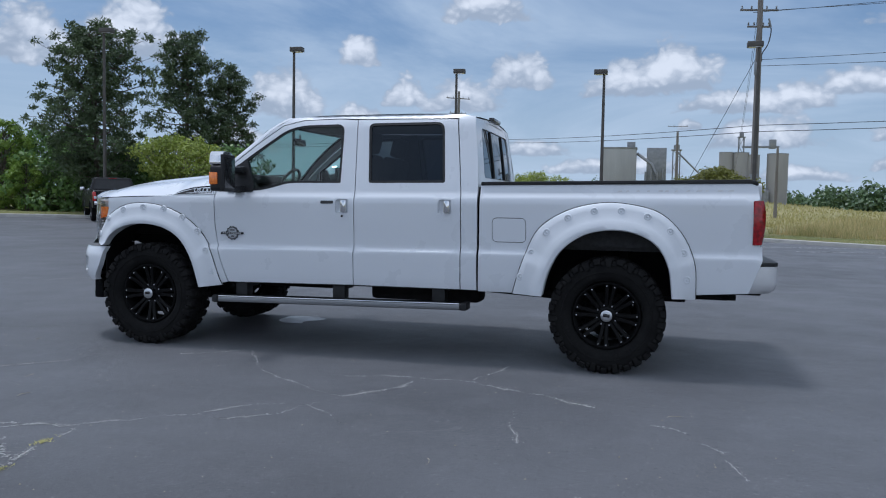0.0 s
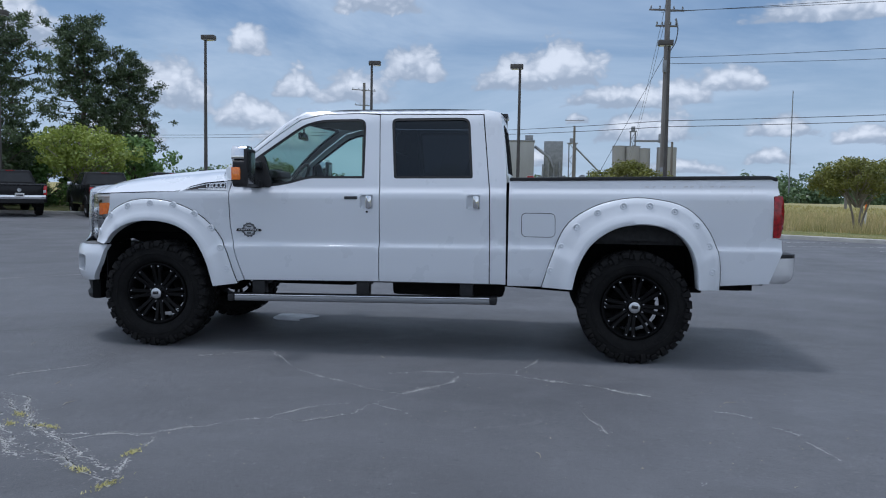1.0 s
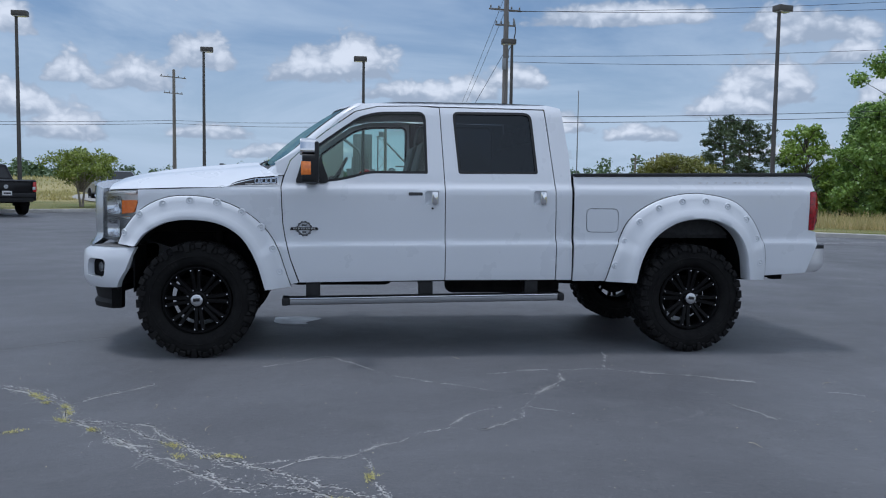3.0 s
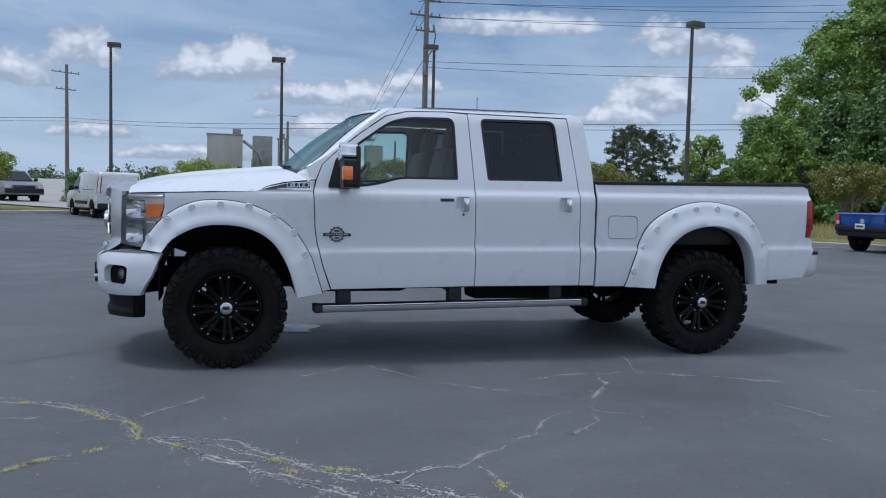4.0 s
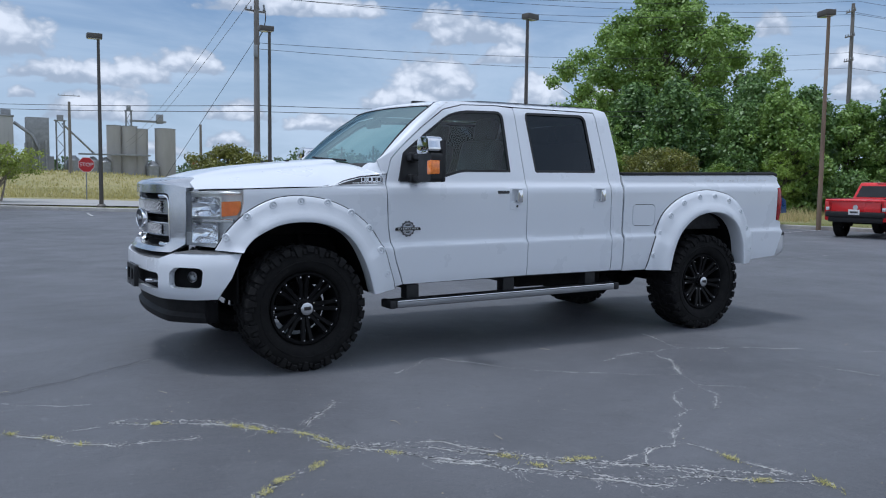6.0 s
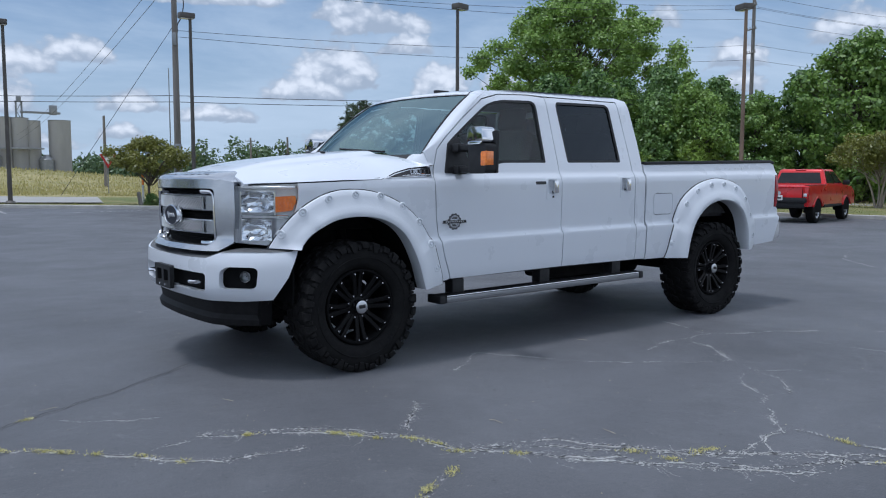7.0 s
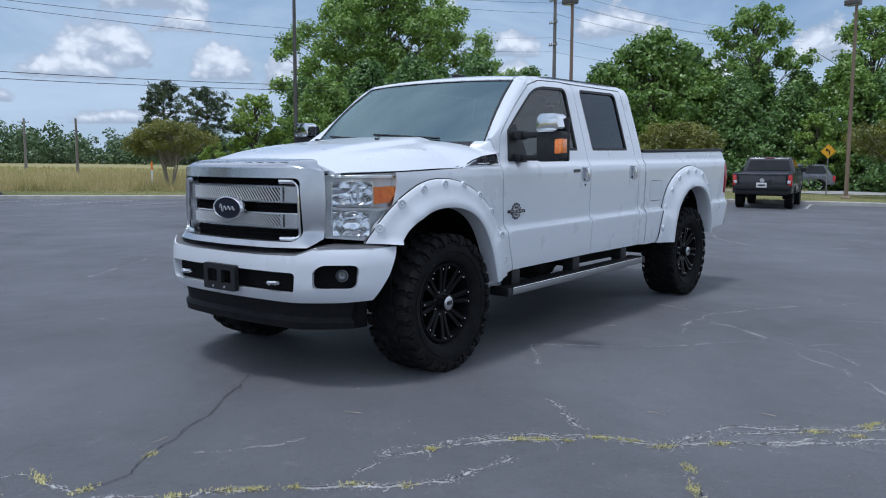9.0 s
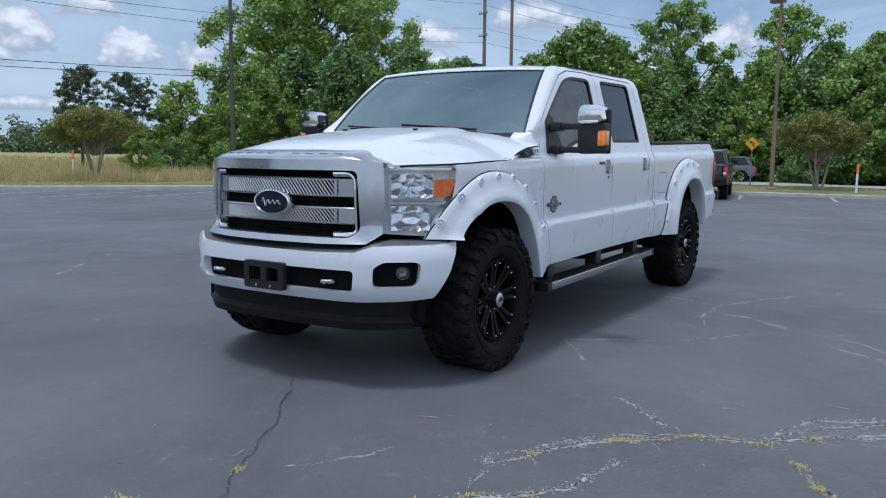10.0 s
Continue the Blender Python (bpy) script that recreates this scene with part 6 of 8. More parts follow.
    for y in wheels:
        for sx in (-1, 1):
            part("wheel_arch", box((sx * (half - 0.16), y, 0.36 + r * 0.5), (0.30, r * 2.2, r * 1.2), 0.04), UNDER, t)
            road_wheel(t, sx * (half - 0.13), y, r, 0.25, rim)
    if kind == "pickup":
        part("bed_opening", box((0, (y0 + yb0) / 2 + 0.03, ztop + 0.0), (half * 2 - 0.24, yb0 - y0 - 0.22, 0.03), 0.004), UNDER, main)
        part("tailgate", box((0, y0 - 0.005, ztop - 0.25), (half * 2 - 0.36, 0.03, 0.46), 0.02), body, main)
        part("gate_lip", box((0, y0 - 0.015, ztop - 0.015), (half * 2 - 0.38, 0.09, 0.045), 0.015), body, main)
        part("bed_rail_cap", box((half - 0.07, (y0 + yb0) / 2, ztop + 0.045), (0.11, yb0 - y0 - 0.1, 0.02), 0.006), BLACK, main)
        part("bed_rail_cap", box((-half + 0.07, (y0 + yb0) / 2, ztop + 0.045), (0.11, yb0 - y0 - 0.1, 0.02), 0.006), BLACK, main)
        part("rear_valance", box((0, y0 + 0.02, low + 0.04), (half * 2 - 0.22, 0.12, 0.16), 0.02), BLACK, main)
        for sx in (-1, 1):
            part("gate_gap", box((sx * (half - 0.168), y0 - 0.004, ztop - 0.25), (0.014, 0.012, 0.48), 0.002), UNDER, main)
            part("reversing_lamp", box((sx * (half - 0.085), y0 - 0.024, ztop - 0.25), (0.10, 0.02, 0.10), 0.008), LAMPGLASS, main, "clear reversing lamp")
            for wy in wheels:
                part("arch_lip", tube([(sx * (half + 0.004), wy + r * 1.19 * math.cos(math.pi * i / 12), max(low, 0.36 + r * 1.13 * math.sin(math.pi * i / 12))) for i in range(13)], 0.028, 6), body, main)
        part("gate_emblem", disc((0, y0 - 0.025, ztop - 0.20), 0.07, 0.02, "y", 20), ALLOY, main)
        part("roof_lamp", box((0, yr0 - 0.01, zr - 0.035), (0.32, 0.03, 0.03), 0.008), REDLENS, house)
        for sx in (-1, 1):
            part("side_step", tube([(sx * (half - 0.02), wheels[0] + 0.6, low + 0.0), (sx * (half - 0.02), wheels[1] - 0.6, low + 0.0)], 0.045, 8), trim or BLACK, main)
    if kind == "van":
        part("door_seam", box((0, y0 - 0.018, (ztop + low) / 2 + 0.1), (0.012, 0.012, ztop - low - 0.3), 0.002), UNDER, main)
        part("rear_handle", box((-0.12, y0 - 0.03, low + 0.62), (0.34, 0.03, 0.05), 0.01), BLACK, main)
        for sx in (-1, 1):
            part("side_rubber", box((sx * (half + 0.006), 0.1, low + 0.22), (0.03, 2.0, 0.12), 0.01), BLACK, main)
            part("slide_rail", box((sx * (half + 0.004), -0.9, low + 0.78), (0.02, 1.3, 0.03), 0.005), UNDER, main)
    return t


def stand(x, y, az):
    """Where a vehicle stands, its heading az clockwise from +y."""
    return Matrix.Translation((x, y, lie(x, y))) @ Matrix.Rotation(-radians(az), 4, "Z")


PICK = [(-2.75, 1.05), (-2.78, 1.20), (-2.70, 1.24), (1.30, 1.26), (2.35, 1.18), (2.72, 1.02), (2.80, 0.75)]
PCAB = (-0.75, 1.60, 1.24, -0.50, 0.68, 1.81, 0.75)
GREYP, BLUEP, REDP, BLACKP, INDIGO = paint("dark_grey_paint", (0.030, 0.033, 0.038)), paint("blue_paint", (0.007, 0.070, 0.33)), paint("red_paint", (0.66, 0.010, 0.014)), paint("black_paint", (0.007, 0.007, 0.009), 0.16, 0.25), paint("slate_paint", (0.15, 0.158, 0.18))
SILVERP, WHITEV = paint("silver_grey_paint", (0.20, 0.21, 0.23)), paint("white_van_paint", (0.74, 0.75, 0.76))


def pickup(label, at, body, rim=ALLOY, k=1.0, trim=None):
    f = lambda p: [(y * k, 0.5 + (z - 0.5) * k) for y, z in p]
    cb = PCAB
    return car("parked_pickup", label, "pickup truck", at, body, 0.52, f(PICK), (cb[0] * k, cb[1] * k, 0.5 + (cb[2] - 0.5) * k, cb[3] * k, cb[4] * k, 0.5 + (cb[5] - 0.5) * k, cb[6] * k), (-1.70 * k, 1.72 * k), 0.43 * k, 0.98 * k, rim, "pickup", "parked vehicles", trim)


pickup("black pickup truck with chrome rear bumper, parked by the kerb", stand(-17.55, 22.55, -42), BLACKP, ALLOY, 0.96, CHROME)
pickup("black crew-cab pickup truck with chrome bumper, parked by the kerb", stand(-14.2, 23.6, -40), BLACKP, ALLOY, 0.96, CHROME)
pickup("glossy black pickup truck with dark bumper, parked by the kerb", stand(-11.6, 24.2, -38), BLACKP, ALLOY, 1.0)
pickup("bright blue pickup truck with steel wheels, parked nose to the kerb", stand(20.3, 12.8, 79), BLUEP, ALLOY, 0.90)
pickup("bright red pickup truck with black bumper, parked nose to the kerb", stand(22.4, 8.42, 78), REDP, ALLOY, 0.88)
pickup("dark grey pickup truck, parked nose to the kerb", stand(24.9, 4.4, 79), GREYP, GLOSS, 0.90)
pickup("silver-grey pickup truck standing on the pale road", stand(-11.4, 42.2, 150), SILVERP, ALLOY, 1.0)

def van(label, at):
    """A small panel van that faces +y: one rounded shell, blank sides, tall tail lamps."""
    t = thing("parked_van", label, "van", at, "parked vehicles")
    half, low, r = 0.90, 0.36, 0.33
    top = [(-2.22, 0.60), (-2.24, 1.10), (-2.16, 1.76), (-2.05, 1.84), (0.30, 1.86), (0.62, 1.80), (1.42, 1.16), (2.00, 1.00), (2.20, 0.86), (2.24, 0.55)]
    poly = [(-2.20, low)] + arches(low, [-1.42, 1.42], r * 1.16) + [(2.22, low)] + top[::-1]
    bm = prism(poly, -half, half, "x", 0.09, 3)
    for v in bm.verts:
        v.co.x *= 1 - 0.15 * max(0.0, (v.co.z - 0.95) / 0.9) ** 1.6
    main = part("body", bm, WHITEV, t)

    def wall_x(z):
        return half * (1 - 0.15 * max(0.0, (z - 0.95) / 0.9) ** 1.6)
    for sx in (-1, 1):
        rows = [[(sx * (wall_x(z) + 0.004), y0 + (y1 - y0) * k / 4, z) for k in range(5)] for z, y0, y1 in ((1.14, 0.42, 1.30), (1.40, 0.42, 1.02), (1.68, 0.42, 0.68))]
        part("side_window", loft(rows), DARKGLASS, main)
        part("side_rubber", box((sx * (half + 0.004), 0.0, 0.60), (0.03, 1.75, 0.13), 0.01), BLACK, main)
        part("sill", box((sx * (half - 0.06), 0.0, low + 0.02), (0.10, 2.0, 0.10), 0.02), BLACK, main)
        part("side_mirror", box((sx * (half + 0.10), 1.05, 1.18), (0.20, 0.12, 0.20), 0.04), BLACK, main)
        part("slide_rail", box((sx * (wall_x(1.12) + 0.002), -0.95, 1.12), (0.014, 1.5, 0.022), 0.004), UNDER, main)
        rows = [[(sx * (wall_x(z) + 0.006), -2.10, z), (sx * (wall_x(z) + 0.002), -2.19 + 0.09 * max(0, (z - 1.1) / 0.7), z), (sx * (wall_x(z) - 0.12), -2.262 + 0.085 * max(0, (z - 1.1) / 0.7), z)] for z in (0.98, 1.2, 1.45, 1.66)]
        part("tail_lamp", loft(rows), REDLENS, main, "tall narrow red tail lamp")
        part("headlamp", box((sx * (half - 0.16), 2.08, 0.88), (0.26, 0.30, 0.16), 0.04), LAMPGLASS, main)
        part("door_handle", box((sx * (half + 0.004), 0.30, 1.02), (0.025, 0.18, 0.035), 0.01), BLACK, main)
        for y in (-1.42, 1.42):
            part("wheel_arch", box((sx * (half - 0.16), y, 0.52), (0.28, r * 2.2, r * 1.2), 0.04), UNDER, t)
            road_wheel(t, sx * (half - 0.12), y, r, 0.22, ALLOY)
    part("windscreen", loft([[(x * (0.70 + 0.14 * (1 - k)), 0.66 + 0.72 * (1 - k) + 0.02, 1.78 - 0.60 * (1 - k) + 0.012) for x in (-1, 0, 1)] for k in (0.0, 0.5, 1.0)]), DARKGLASS, main)
    part("rear_bumper", box((0, -2.20, 0.46), (1.78, 0.20, 0.26), 0.05), BLACK, main)
    part("rear_handle", box((-0.18, -2.245, 0.98), (0.50, 0.03, 0.05), 0.012), BLACK, main)
    part("rear_badge", box((0.50, -2.205, 1.20), (0.16, 0.02, 0.03), 0.006), TRIM, main)
    part("front_bumper", box((0, 2.20, 0.46), (1.70, 0.14, 0.24), 0.05), BLACK, main)
    part("chassis", box((0, 0, 0.34), (1.3, 3.8, 0.18), 0.02), UNDER, t)
    return t


van("small white panel van with black bumpers, parked by the kerb", stand(-4.6, 27.9, -24) @ Matrix.Diagonal((0.95, 0.95, 0.95, 1)))
car("parked_suv", "slate grey sport utility vehicle on the side road", "car", Matrix.Translation((42.5, 8.4, verge_height(42.5, 8.4) + 0.03)) @ Matrix.Diagonal((0.84, 0.84, 0.84, 1)) @ Matrix.Rotation(radians(28), 4, "Z") @ Matrix.Rotation(radians(-2), 4, "Z"), INDIGO, 0.40,
    [(-2.30, 0.65), (-2.32, 0.98), (-2.26, 1.02), (1.05, 1.02), (2.0, 0.95), (2.30, 0.80), (2.36, 0.6)], (-2.20, 1.35, 1.02, -1.75, 0.35, 1.68, 0.66), (-1.38, 1.42), 0.36, 0.92, ALLOY, "suv", "parked vehicles")

# ---- trees ----
def leaf_material(name, c, d, back=0.35):
    m = bpy.data.materials.new(name)
    m.use_nodes = True
    n, l = m.node_tree.nodes, m.node_tree.links
    n.clear()
    out = n.new("ShaderNodeOutputMaterial")
    geo = n.new("ShaderNodeNewGeometry")
    obj = n.new("ShaderNodeObjectInfo")
    add = n.new("ShaderNodeMath")
    add.operation = "MULTIPLY_ADD"
    l.new(obj.outputs["Random"], add.inputs[0])
    add.inputs[1].default_value = 0.30
    # patches of older and younger leaves, then leaf by leaf
    co = n.new("ShaderNodeTexCoord")
    patch = n.new("ShaderNodeTexNoise")
    patch.inputs["Scale"].default_value, patch.inputs["Detail"].default_value = 0.9, 3.0
    l.new(co.outputs["Object"], patch.inputs["Vector"])
    two = n.new("ShaderNodeMath")
    two.operation = "MULTIPLY_ADD"
    l.new(geo.outputs["Random Per Island"], two.inputs[0])
    two.inputs[1].default_value = 0.65
    wide = n.new("ShaderNodeMapRange")
    l.new(patch.outputs["Fac"], wide.inputs[0])
    for i, v in enumerate((0.35, 0.65, -0.15, 0.35)):
        wide.inputs[i + 1].default_value = v
    l.new(wide.outputs[0], two.inputs[2])
    l.new(two.outputs[0], add.inputs[2])
    mx = n.new("ShaderNodeMix")
    mx.data_type = "RGBA"
    l.new(add.outputs[0], mx.inputs[0])
    mx.inputs[6].default_value, mx.inputs[7].default_value = (*c, 1), (*d, 1)
    df = n.new("ShaderNodeBsdfDiffuse")
    tr = n.new("ShaderNodeBsdfTranslucent")
    gl = n.new("ShaderNodeBsdfGlossy")
    gl.inputs["Roughness"].default_value = 0.45
    l.new(mx.outputs[2], df.inputs[0])
    l.new(mx.outputs[2], tr.inputs[0])
    s = n.new("ShaderNodeMixShader")
    s.inputs[0].default_value = back
    l.new(df.outputs[0], s.inputs[1])
    l.new(tr.outputs[0], s.inputs[2])
    s2 = n.new("ShaderNodeMixShader")
    s2.inputs[0].default_value = 0.05
    l.new(s.outputs[0], s2.inputs[1])
    l.new(gl.outputs[0], s2.inputs[2])
    l.new(s2.outputs[0], out.inputs[0])
    return m


OAK = leaf_material("broad_leaves", (0.080, 0.166, 0.032), (0.29, 0.43, 0.093), 0.32)
FRESH = leaf_material("fresh_leaves", (0.11, 0.20, 0.028), (0.30, 0.42, 0.070), 0.32)
DEEP = leaf_material("deep_leaves", (0.055, 0.122, 0.038), (0.195, 0.32, 0.085), 0.28)
NEEDLE = leaf_material("pine_needles", (0.030, 0.055, 0.030), (0.115, 0.160, 0.070), 0.22)
FARWOOD = leaf_material("far_wood_leaves", (0.050, 0.092, 0.044), (0.135, 0.205, 0.085), 0.22)
OLIVE = leaf_material("olive_leaves", (0.115, 0.175, 0.022), (0.36, 0.42, 0.075), 0.3)
RUST = leaf_material("crape_leaves", (0.095, 0.118, 0.022), (0.265, 0.262, 0.052), 0.3)
BARK = material("bark", (0.085, 0.068, 0.055), 0.95, second=(0.14, 0.12, 0.10), scale=8, stretch=(1, 1, 0.2), bump=0.02, bump_scale=20)
PALEBARK = material("pale_bark", (0.24, 0.20, 0.16), 0.9, second=(0.33, 0.29, 0.24), scale=10, stretch=(1, 1, 0.3), bump=0.008, bump_scale=25)


def leaf_mesh(name, centres, size, mat, rng, long=1.0, flat=0.5, broad=0.34, out=None, loose=0.75, along=False):
    """Leaves at centres: pointed four-cornered blades, each its own island. out: the way each one faces, or points when along is set."""
    n = len(centres)
    c = np.asarray(centres)
    d = rng.normal(size=(n, 3))
    if out is not None and along:
        d = out + loose * 0.6 * d
    elif out is not None:
        face = out + np.array([0.0, 0.0, 0.40]) + loose * rng.normal(size=(n, 3))
        face /= np.linalg.norm(face, axis=1, keepdims=True)
        d = np.cross(face, d)
    else:
        d[:, 2] *= flat
    d /= np.linalg.norm(d, axis=1, keepdims=True) + 1e-9
    e = np.cross(face, d) if out is not None and not along else np.cross(d, rng.normal(size=(n, 3)))
    e /= np.linalg.norm(e, axis=1, keepdims=True) + 1e-9
    s = size * rng.uniform(0.6, 1.35, (n, 1))
    v = np.empty((n, 4, 3))
    v[:, 0], v[:, 2] = c - d * s * 0.5 * long, c + d * s * 0.5 * long
    v[:, 1], v[:, 3] = c + e * s * broad, c - e * s * broad
    me = bpy.data.meshes.new(name)
    me.from_pydata(v.reshape(-1, 3).tolist(), [], np.arange(4 * n).reshape(n, 4).tolist())
    me.materials.append(mat)
    me.update()
    return me


def cloud_points(rng, lumps, count, flat=0.75, skin_at=0.5):
    """Points near the skin of lumps of foliage, and the way outwards at each."""
    vol = np.array([l[3] ** 2 for l in lumps])
    pick = rng.choice(len(lumps), count, p=vol / vol.sum())
    L = np.array(lumps)[pick]
    d = rng.normal(size=(count, 3))
    d /= np.linalg.norm(d, axis=1, keepdims=True)
    r = (skin_at + (1 - skin_at) * rng.uniform(0, 1, (count, 1))) * (1 + 0.14 * rng.normal(size=(count, 1)))
    r *= 1 + 0.22 * np.sin(d[:, :1] * 7 + pick[:, None]) * np.cos(d[:, 2:] * 6 + 2 * pick[:, None])
    return L[:, :3] + d * r * L[:, 3:4] * np.array([1, 1, flat]), d


def crown_heads(rng, lumps, tall, wide, bare, form, clump):
    """Places and sizes of the clumps of a crown."""
    heads = []
    p1, p2 = rng.uniform(0, 6, 2)
    for i in range(lumps):
        k = (i + 0.5) / lumps
        a = i * 2.39996 + rng.normal() * 0.35
        if form == "cone":
            e = 0.14 + 0.90 * (1 - k) ** 0.8
        elif form == "umbrella":
            e = 0.45 + 0.6 * math.sqrt(max(0.0, 1 - (1.6 * k - 0.6) ** 2)) if k > 0.375 else 0.65 + k
            e = min(e, 1.0) * (1 - 0.35 * max(0.0, k - 0.7) / 0.3)
        else:
            e = math.sin(math.pi * (0.16 + 0.80 * k)) ** 0.65
        e *= 1 + 0.20 * math.sin(2 * a + p1 + 5 * k) + 0.14 * math.sin(5 * a + p2 - 9 * k)
        f = 0.30 + 0.70 * rng.uniform() ** 0.45
        r = wide * clump * rng.uniform(0.65, 1.4)
        x, y = (wide * e * f - r * 0.45) * math.cos(a), (wide * e * f - r * 0.45) * math.sin(a)
        z = bare + (tall - bare) * (0.05 + 0.93 * k) - r * 0.45 + rng.normal() * 0.02 * tall
        heads.append((x, y, max(z, r * 0.5), r))
    return heads


def tree(name, label, seed, tall, wide, bare, lumps, leaves, size, mat, bark=BARK, trunk=0.16, stems=1, form="round", clump=0.17, skin_at=0.5):
    """A tapered trunk with limbs that end in uneven clumps of leaves."""
    rng = np.random.default_rng(seed)
    t = thing(name, label, "tree")
    heads = crown_heads(rng, lumps, tall, wide, bare, form, clump)
    for s in range(stems):
        a = 2 * math.pi * s / stems + 0.4
        off = 0.0 if stems == 1 else 0.10
        lean = 0.0 if stems == 1 else wide * 0.30
        p = [(off * math.cos(a), off * math.sin(a), -0.1)]
        top = bare + (tall - bare) * (0.78 if stems == 1 else 0.55)
        for k in (0.3, 0.6, 0.85, 1.0):
            p.append((off * math.cos(a) + lean * k * math.cos(a) + rng.normal() * 0.04 * wide, off * math.sin(a) + lean * k * math.sin(a) + rng.normal() * 0.04 * wide, top * k))
        part("trunk", tube(spline(p, 14), [trunk * (1 - 0.8 * i / 13) + 0.012 for i in range(14)], 9), bark, t)
    limb = bmesh.new()
    for hx, hy, hz, r in heads:
        z0 = max(bare * 0.55, hz - 0.60 * math.hypot(hx, hy) - 0.10 * tall)
        mid = (hx * 0.45 + rng.normal() * 0.05 * wide, hy * 0.45 + rng.normal() * 0.05 * wide, z0 + (hz - z0) * 0.55)
        join(limb, tube(spline([(hx * 0.06, hy * 0.06, z0), mid, (hx, hy, hz)], 5), [min(0.06, trunk * 0.30) * (1 - 0.85 * i / 4) + 0.006 for i in range(5)], 4, False))
        for q in range(1):
            d = rng.normal(size=3)
            d /= np.linalg.norm(d)
            join(limb, tube([(hx, hy, hz), (hx + d[0] * r * 0.8, hy + d[1] * r * 0.8, hz + abs(d[2]) * r * 0.7)], [trunk * 0.06 + 0.004, 0.004], 4, False))
    part("branchwork", limb, bark, t, sharp=0)
    pts, out = cloud_points(rng, heads, leaves, 0.72, skin_at)
    cr = new("crown", leaf_mesh("crown", pts, size, mat, rng, 1.15, 0.5, 0.36, out))
    cr.parent = t
    return t


def pine(name, label, seed, tall, wide, bare, tufts, fill, needle, puff, mat=NEEDLE):
    """A straight trunk with rising limbs; each twig ends in a round puff of long needles, with sky between."""
    rng = np.random.default_rng(seed)
    t = thing(name, label, "tree")
    part("trunk", tube([(0, 0, -0.1), (0.05, 0.03, tall * 0.35), (0.0, -0.05, tall * 0.7), (0.02, 0, tall * 0.97)], [0.20 * tall / 12, 0.16 * tall / 12, 0.10 * tall / 12, 0.02], 9), BARK, t)
    limb = bmesh.new()
    heads = []
    p1 = rng.uniform(0, 6)
    limbs = tufts // 6
    for i in range(limbs):
        k = (i + 0.5) / limbs
        a = i * 2.39996 + rng.normal() * 0.4
        reach = wide * (math.sin(math.pi * (0.20 + 0.76 * k)) ** 0.75) * rng.uniform(0.45, 1.08) * (1 + 0.25 * math.sin(2 * a + p1 + 6 * k))
        z = bare + (tall - bare) * 0.96 * k
        tip = Vector((reach * math.cos(a), reach * math.sin(a), min(tall, z + reach * rng.uniform(0.02, 0.40))))
        mid = Vector((reach * 0.5 * math.cos(a), reach * 0.5 * math.sin(a), z + reach * 0.04))
        join(limb, tube([(0, 0, z), tuple(mid), tuple(tip)], [0.045, 0.03, 0.010], 4, False))
        for q in range(6):
            f = rng.uniform(0.35, 1.0) if q else 1.0
            c = (mid.lerp(tip, (f - 0.5) * 2) if f > 0.5 else Vector((0, 0, z)).lerp(mid, f * 2)) + Vector(rng.normal(size=3) * np.array([0.17, 0.17, 0.10]) * wide)
            r = puff * rng.uniform(0.65, 1.35)
            heads.append((c.x, c.y, min(c.z, tall), r))
            if q % 2:
                join(limb, tube([tuple(mid.lerp(tip, max(0.0, (f - 0.5) * 2))), tuple(c)], [0.014, 0.006], 4, False))
    heads.append((0, 0, tall - puff * 0.3, puff))
    part("branchwork", limb, BARK, t, sharp=0)
    pts, out = cloud_points(rng, heads, len(heads) * fill, 0.70, 0.25)
    cr = new("crown", leaf_mesh("crown", pts, needle, mat, rng, 1.0, 0.8, 0.165, out, 1.0, True))
    cr.parent = t
    return t


def plant_all(ob, spots, group):
    base = ob.matrix_basis.copy()
    for x, y, k, turn in spots[1:]:
        copy_thing(ob, Matrix.Translation((x, y, verge_height(x, y) - 0.02)) @ Matrix.Rotation(turn, 4, "Z") @ Matrix.Diagonal((k, k, k, 1)))
    x, y, k, turn = spots[0]
    ob.matrix_basis = Matrix.Translation((x, y, verge_height(x, y) - 0.02)) @ Matrix.Rotation(turn, 4, "Z") @ Matrix.Diagonal((k, k, k, 1))
    for o in scene.objects:
        if o.name.split(".")[0] == ob.name.split(".")[0] and o.parent is None:
            tagged(o, group=group)


big = tree("broadleaf_tree", "tall spreading broadleaf tree over the wood's edge", 11, 15.8, 7.4, 4.2, 210, 76000, 0.22, OAK, trunk=0.36, clump=0.125, skin_at=0.35)
plant_all(big, [(43.0, 39.0, 1.0, 0.0)], "")
woodA = tree("woodland_tree", "dense green broadleaf tree at the wood's edge", 21, 8.0, 3.1, 0.1, 150, 22000, 0.20, OAK, trunk=0.18, clump=0.195)
plant_all(woodA, [(41.6, 16.2, 1.14, 2.5), (34.7, 21.7, 0.80, 0.9), (34.2, 28.1, 0.92, 0.3), (29.0, 30.8, 0.76, 1.9), (39.3, 20.8, 0.76, 4.0), (44.6, 14.6, 0.90, 5.2), (45.6, 6.5, 0.90, 1.1), (45.6, 1.9, 0.90, 3.3), (46.5, -6.0, 1.0, 0.2)], "trees of the wood's edge")
woodB = tree("wood_tree", "darker green broadleaf tree in the wood", 34, 8.0, 3.5, 0.1, 150, 16500, 0.22, DEEP, trunk=0.18, form="cone", clump=0.19)
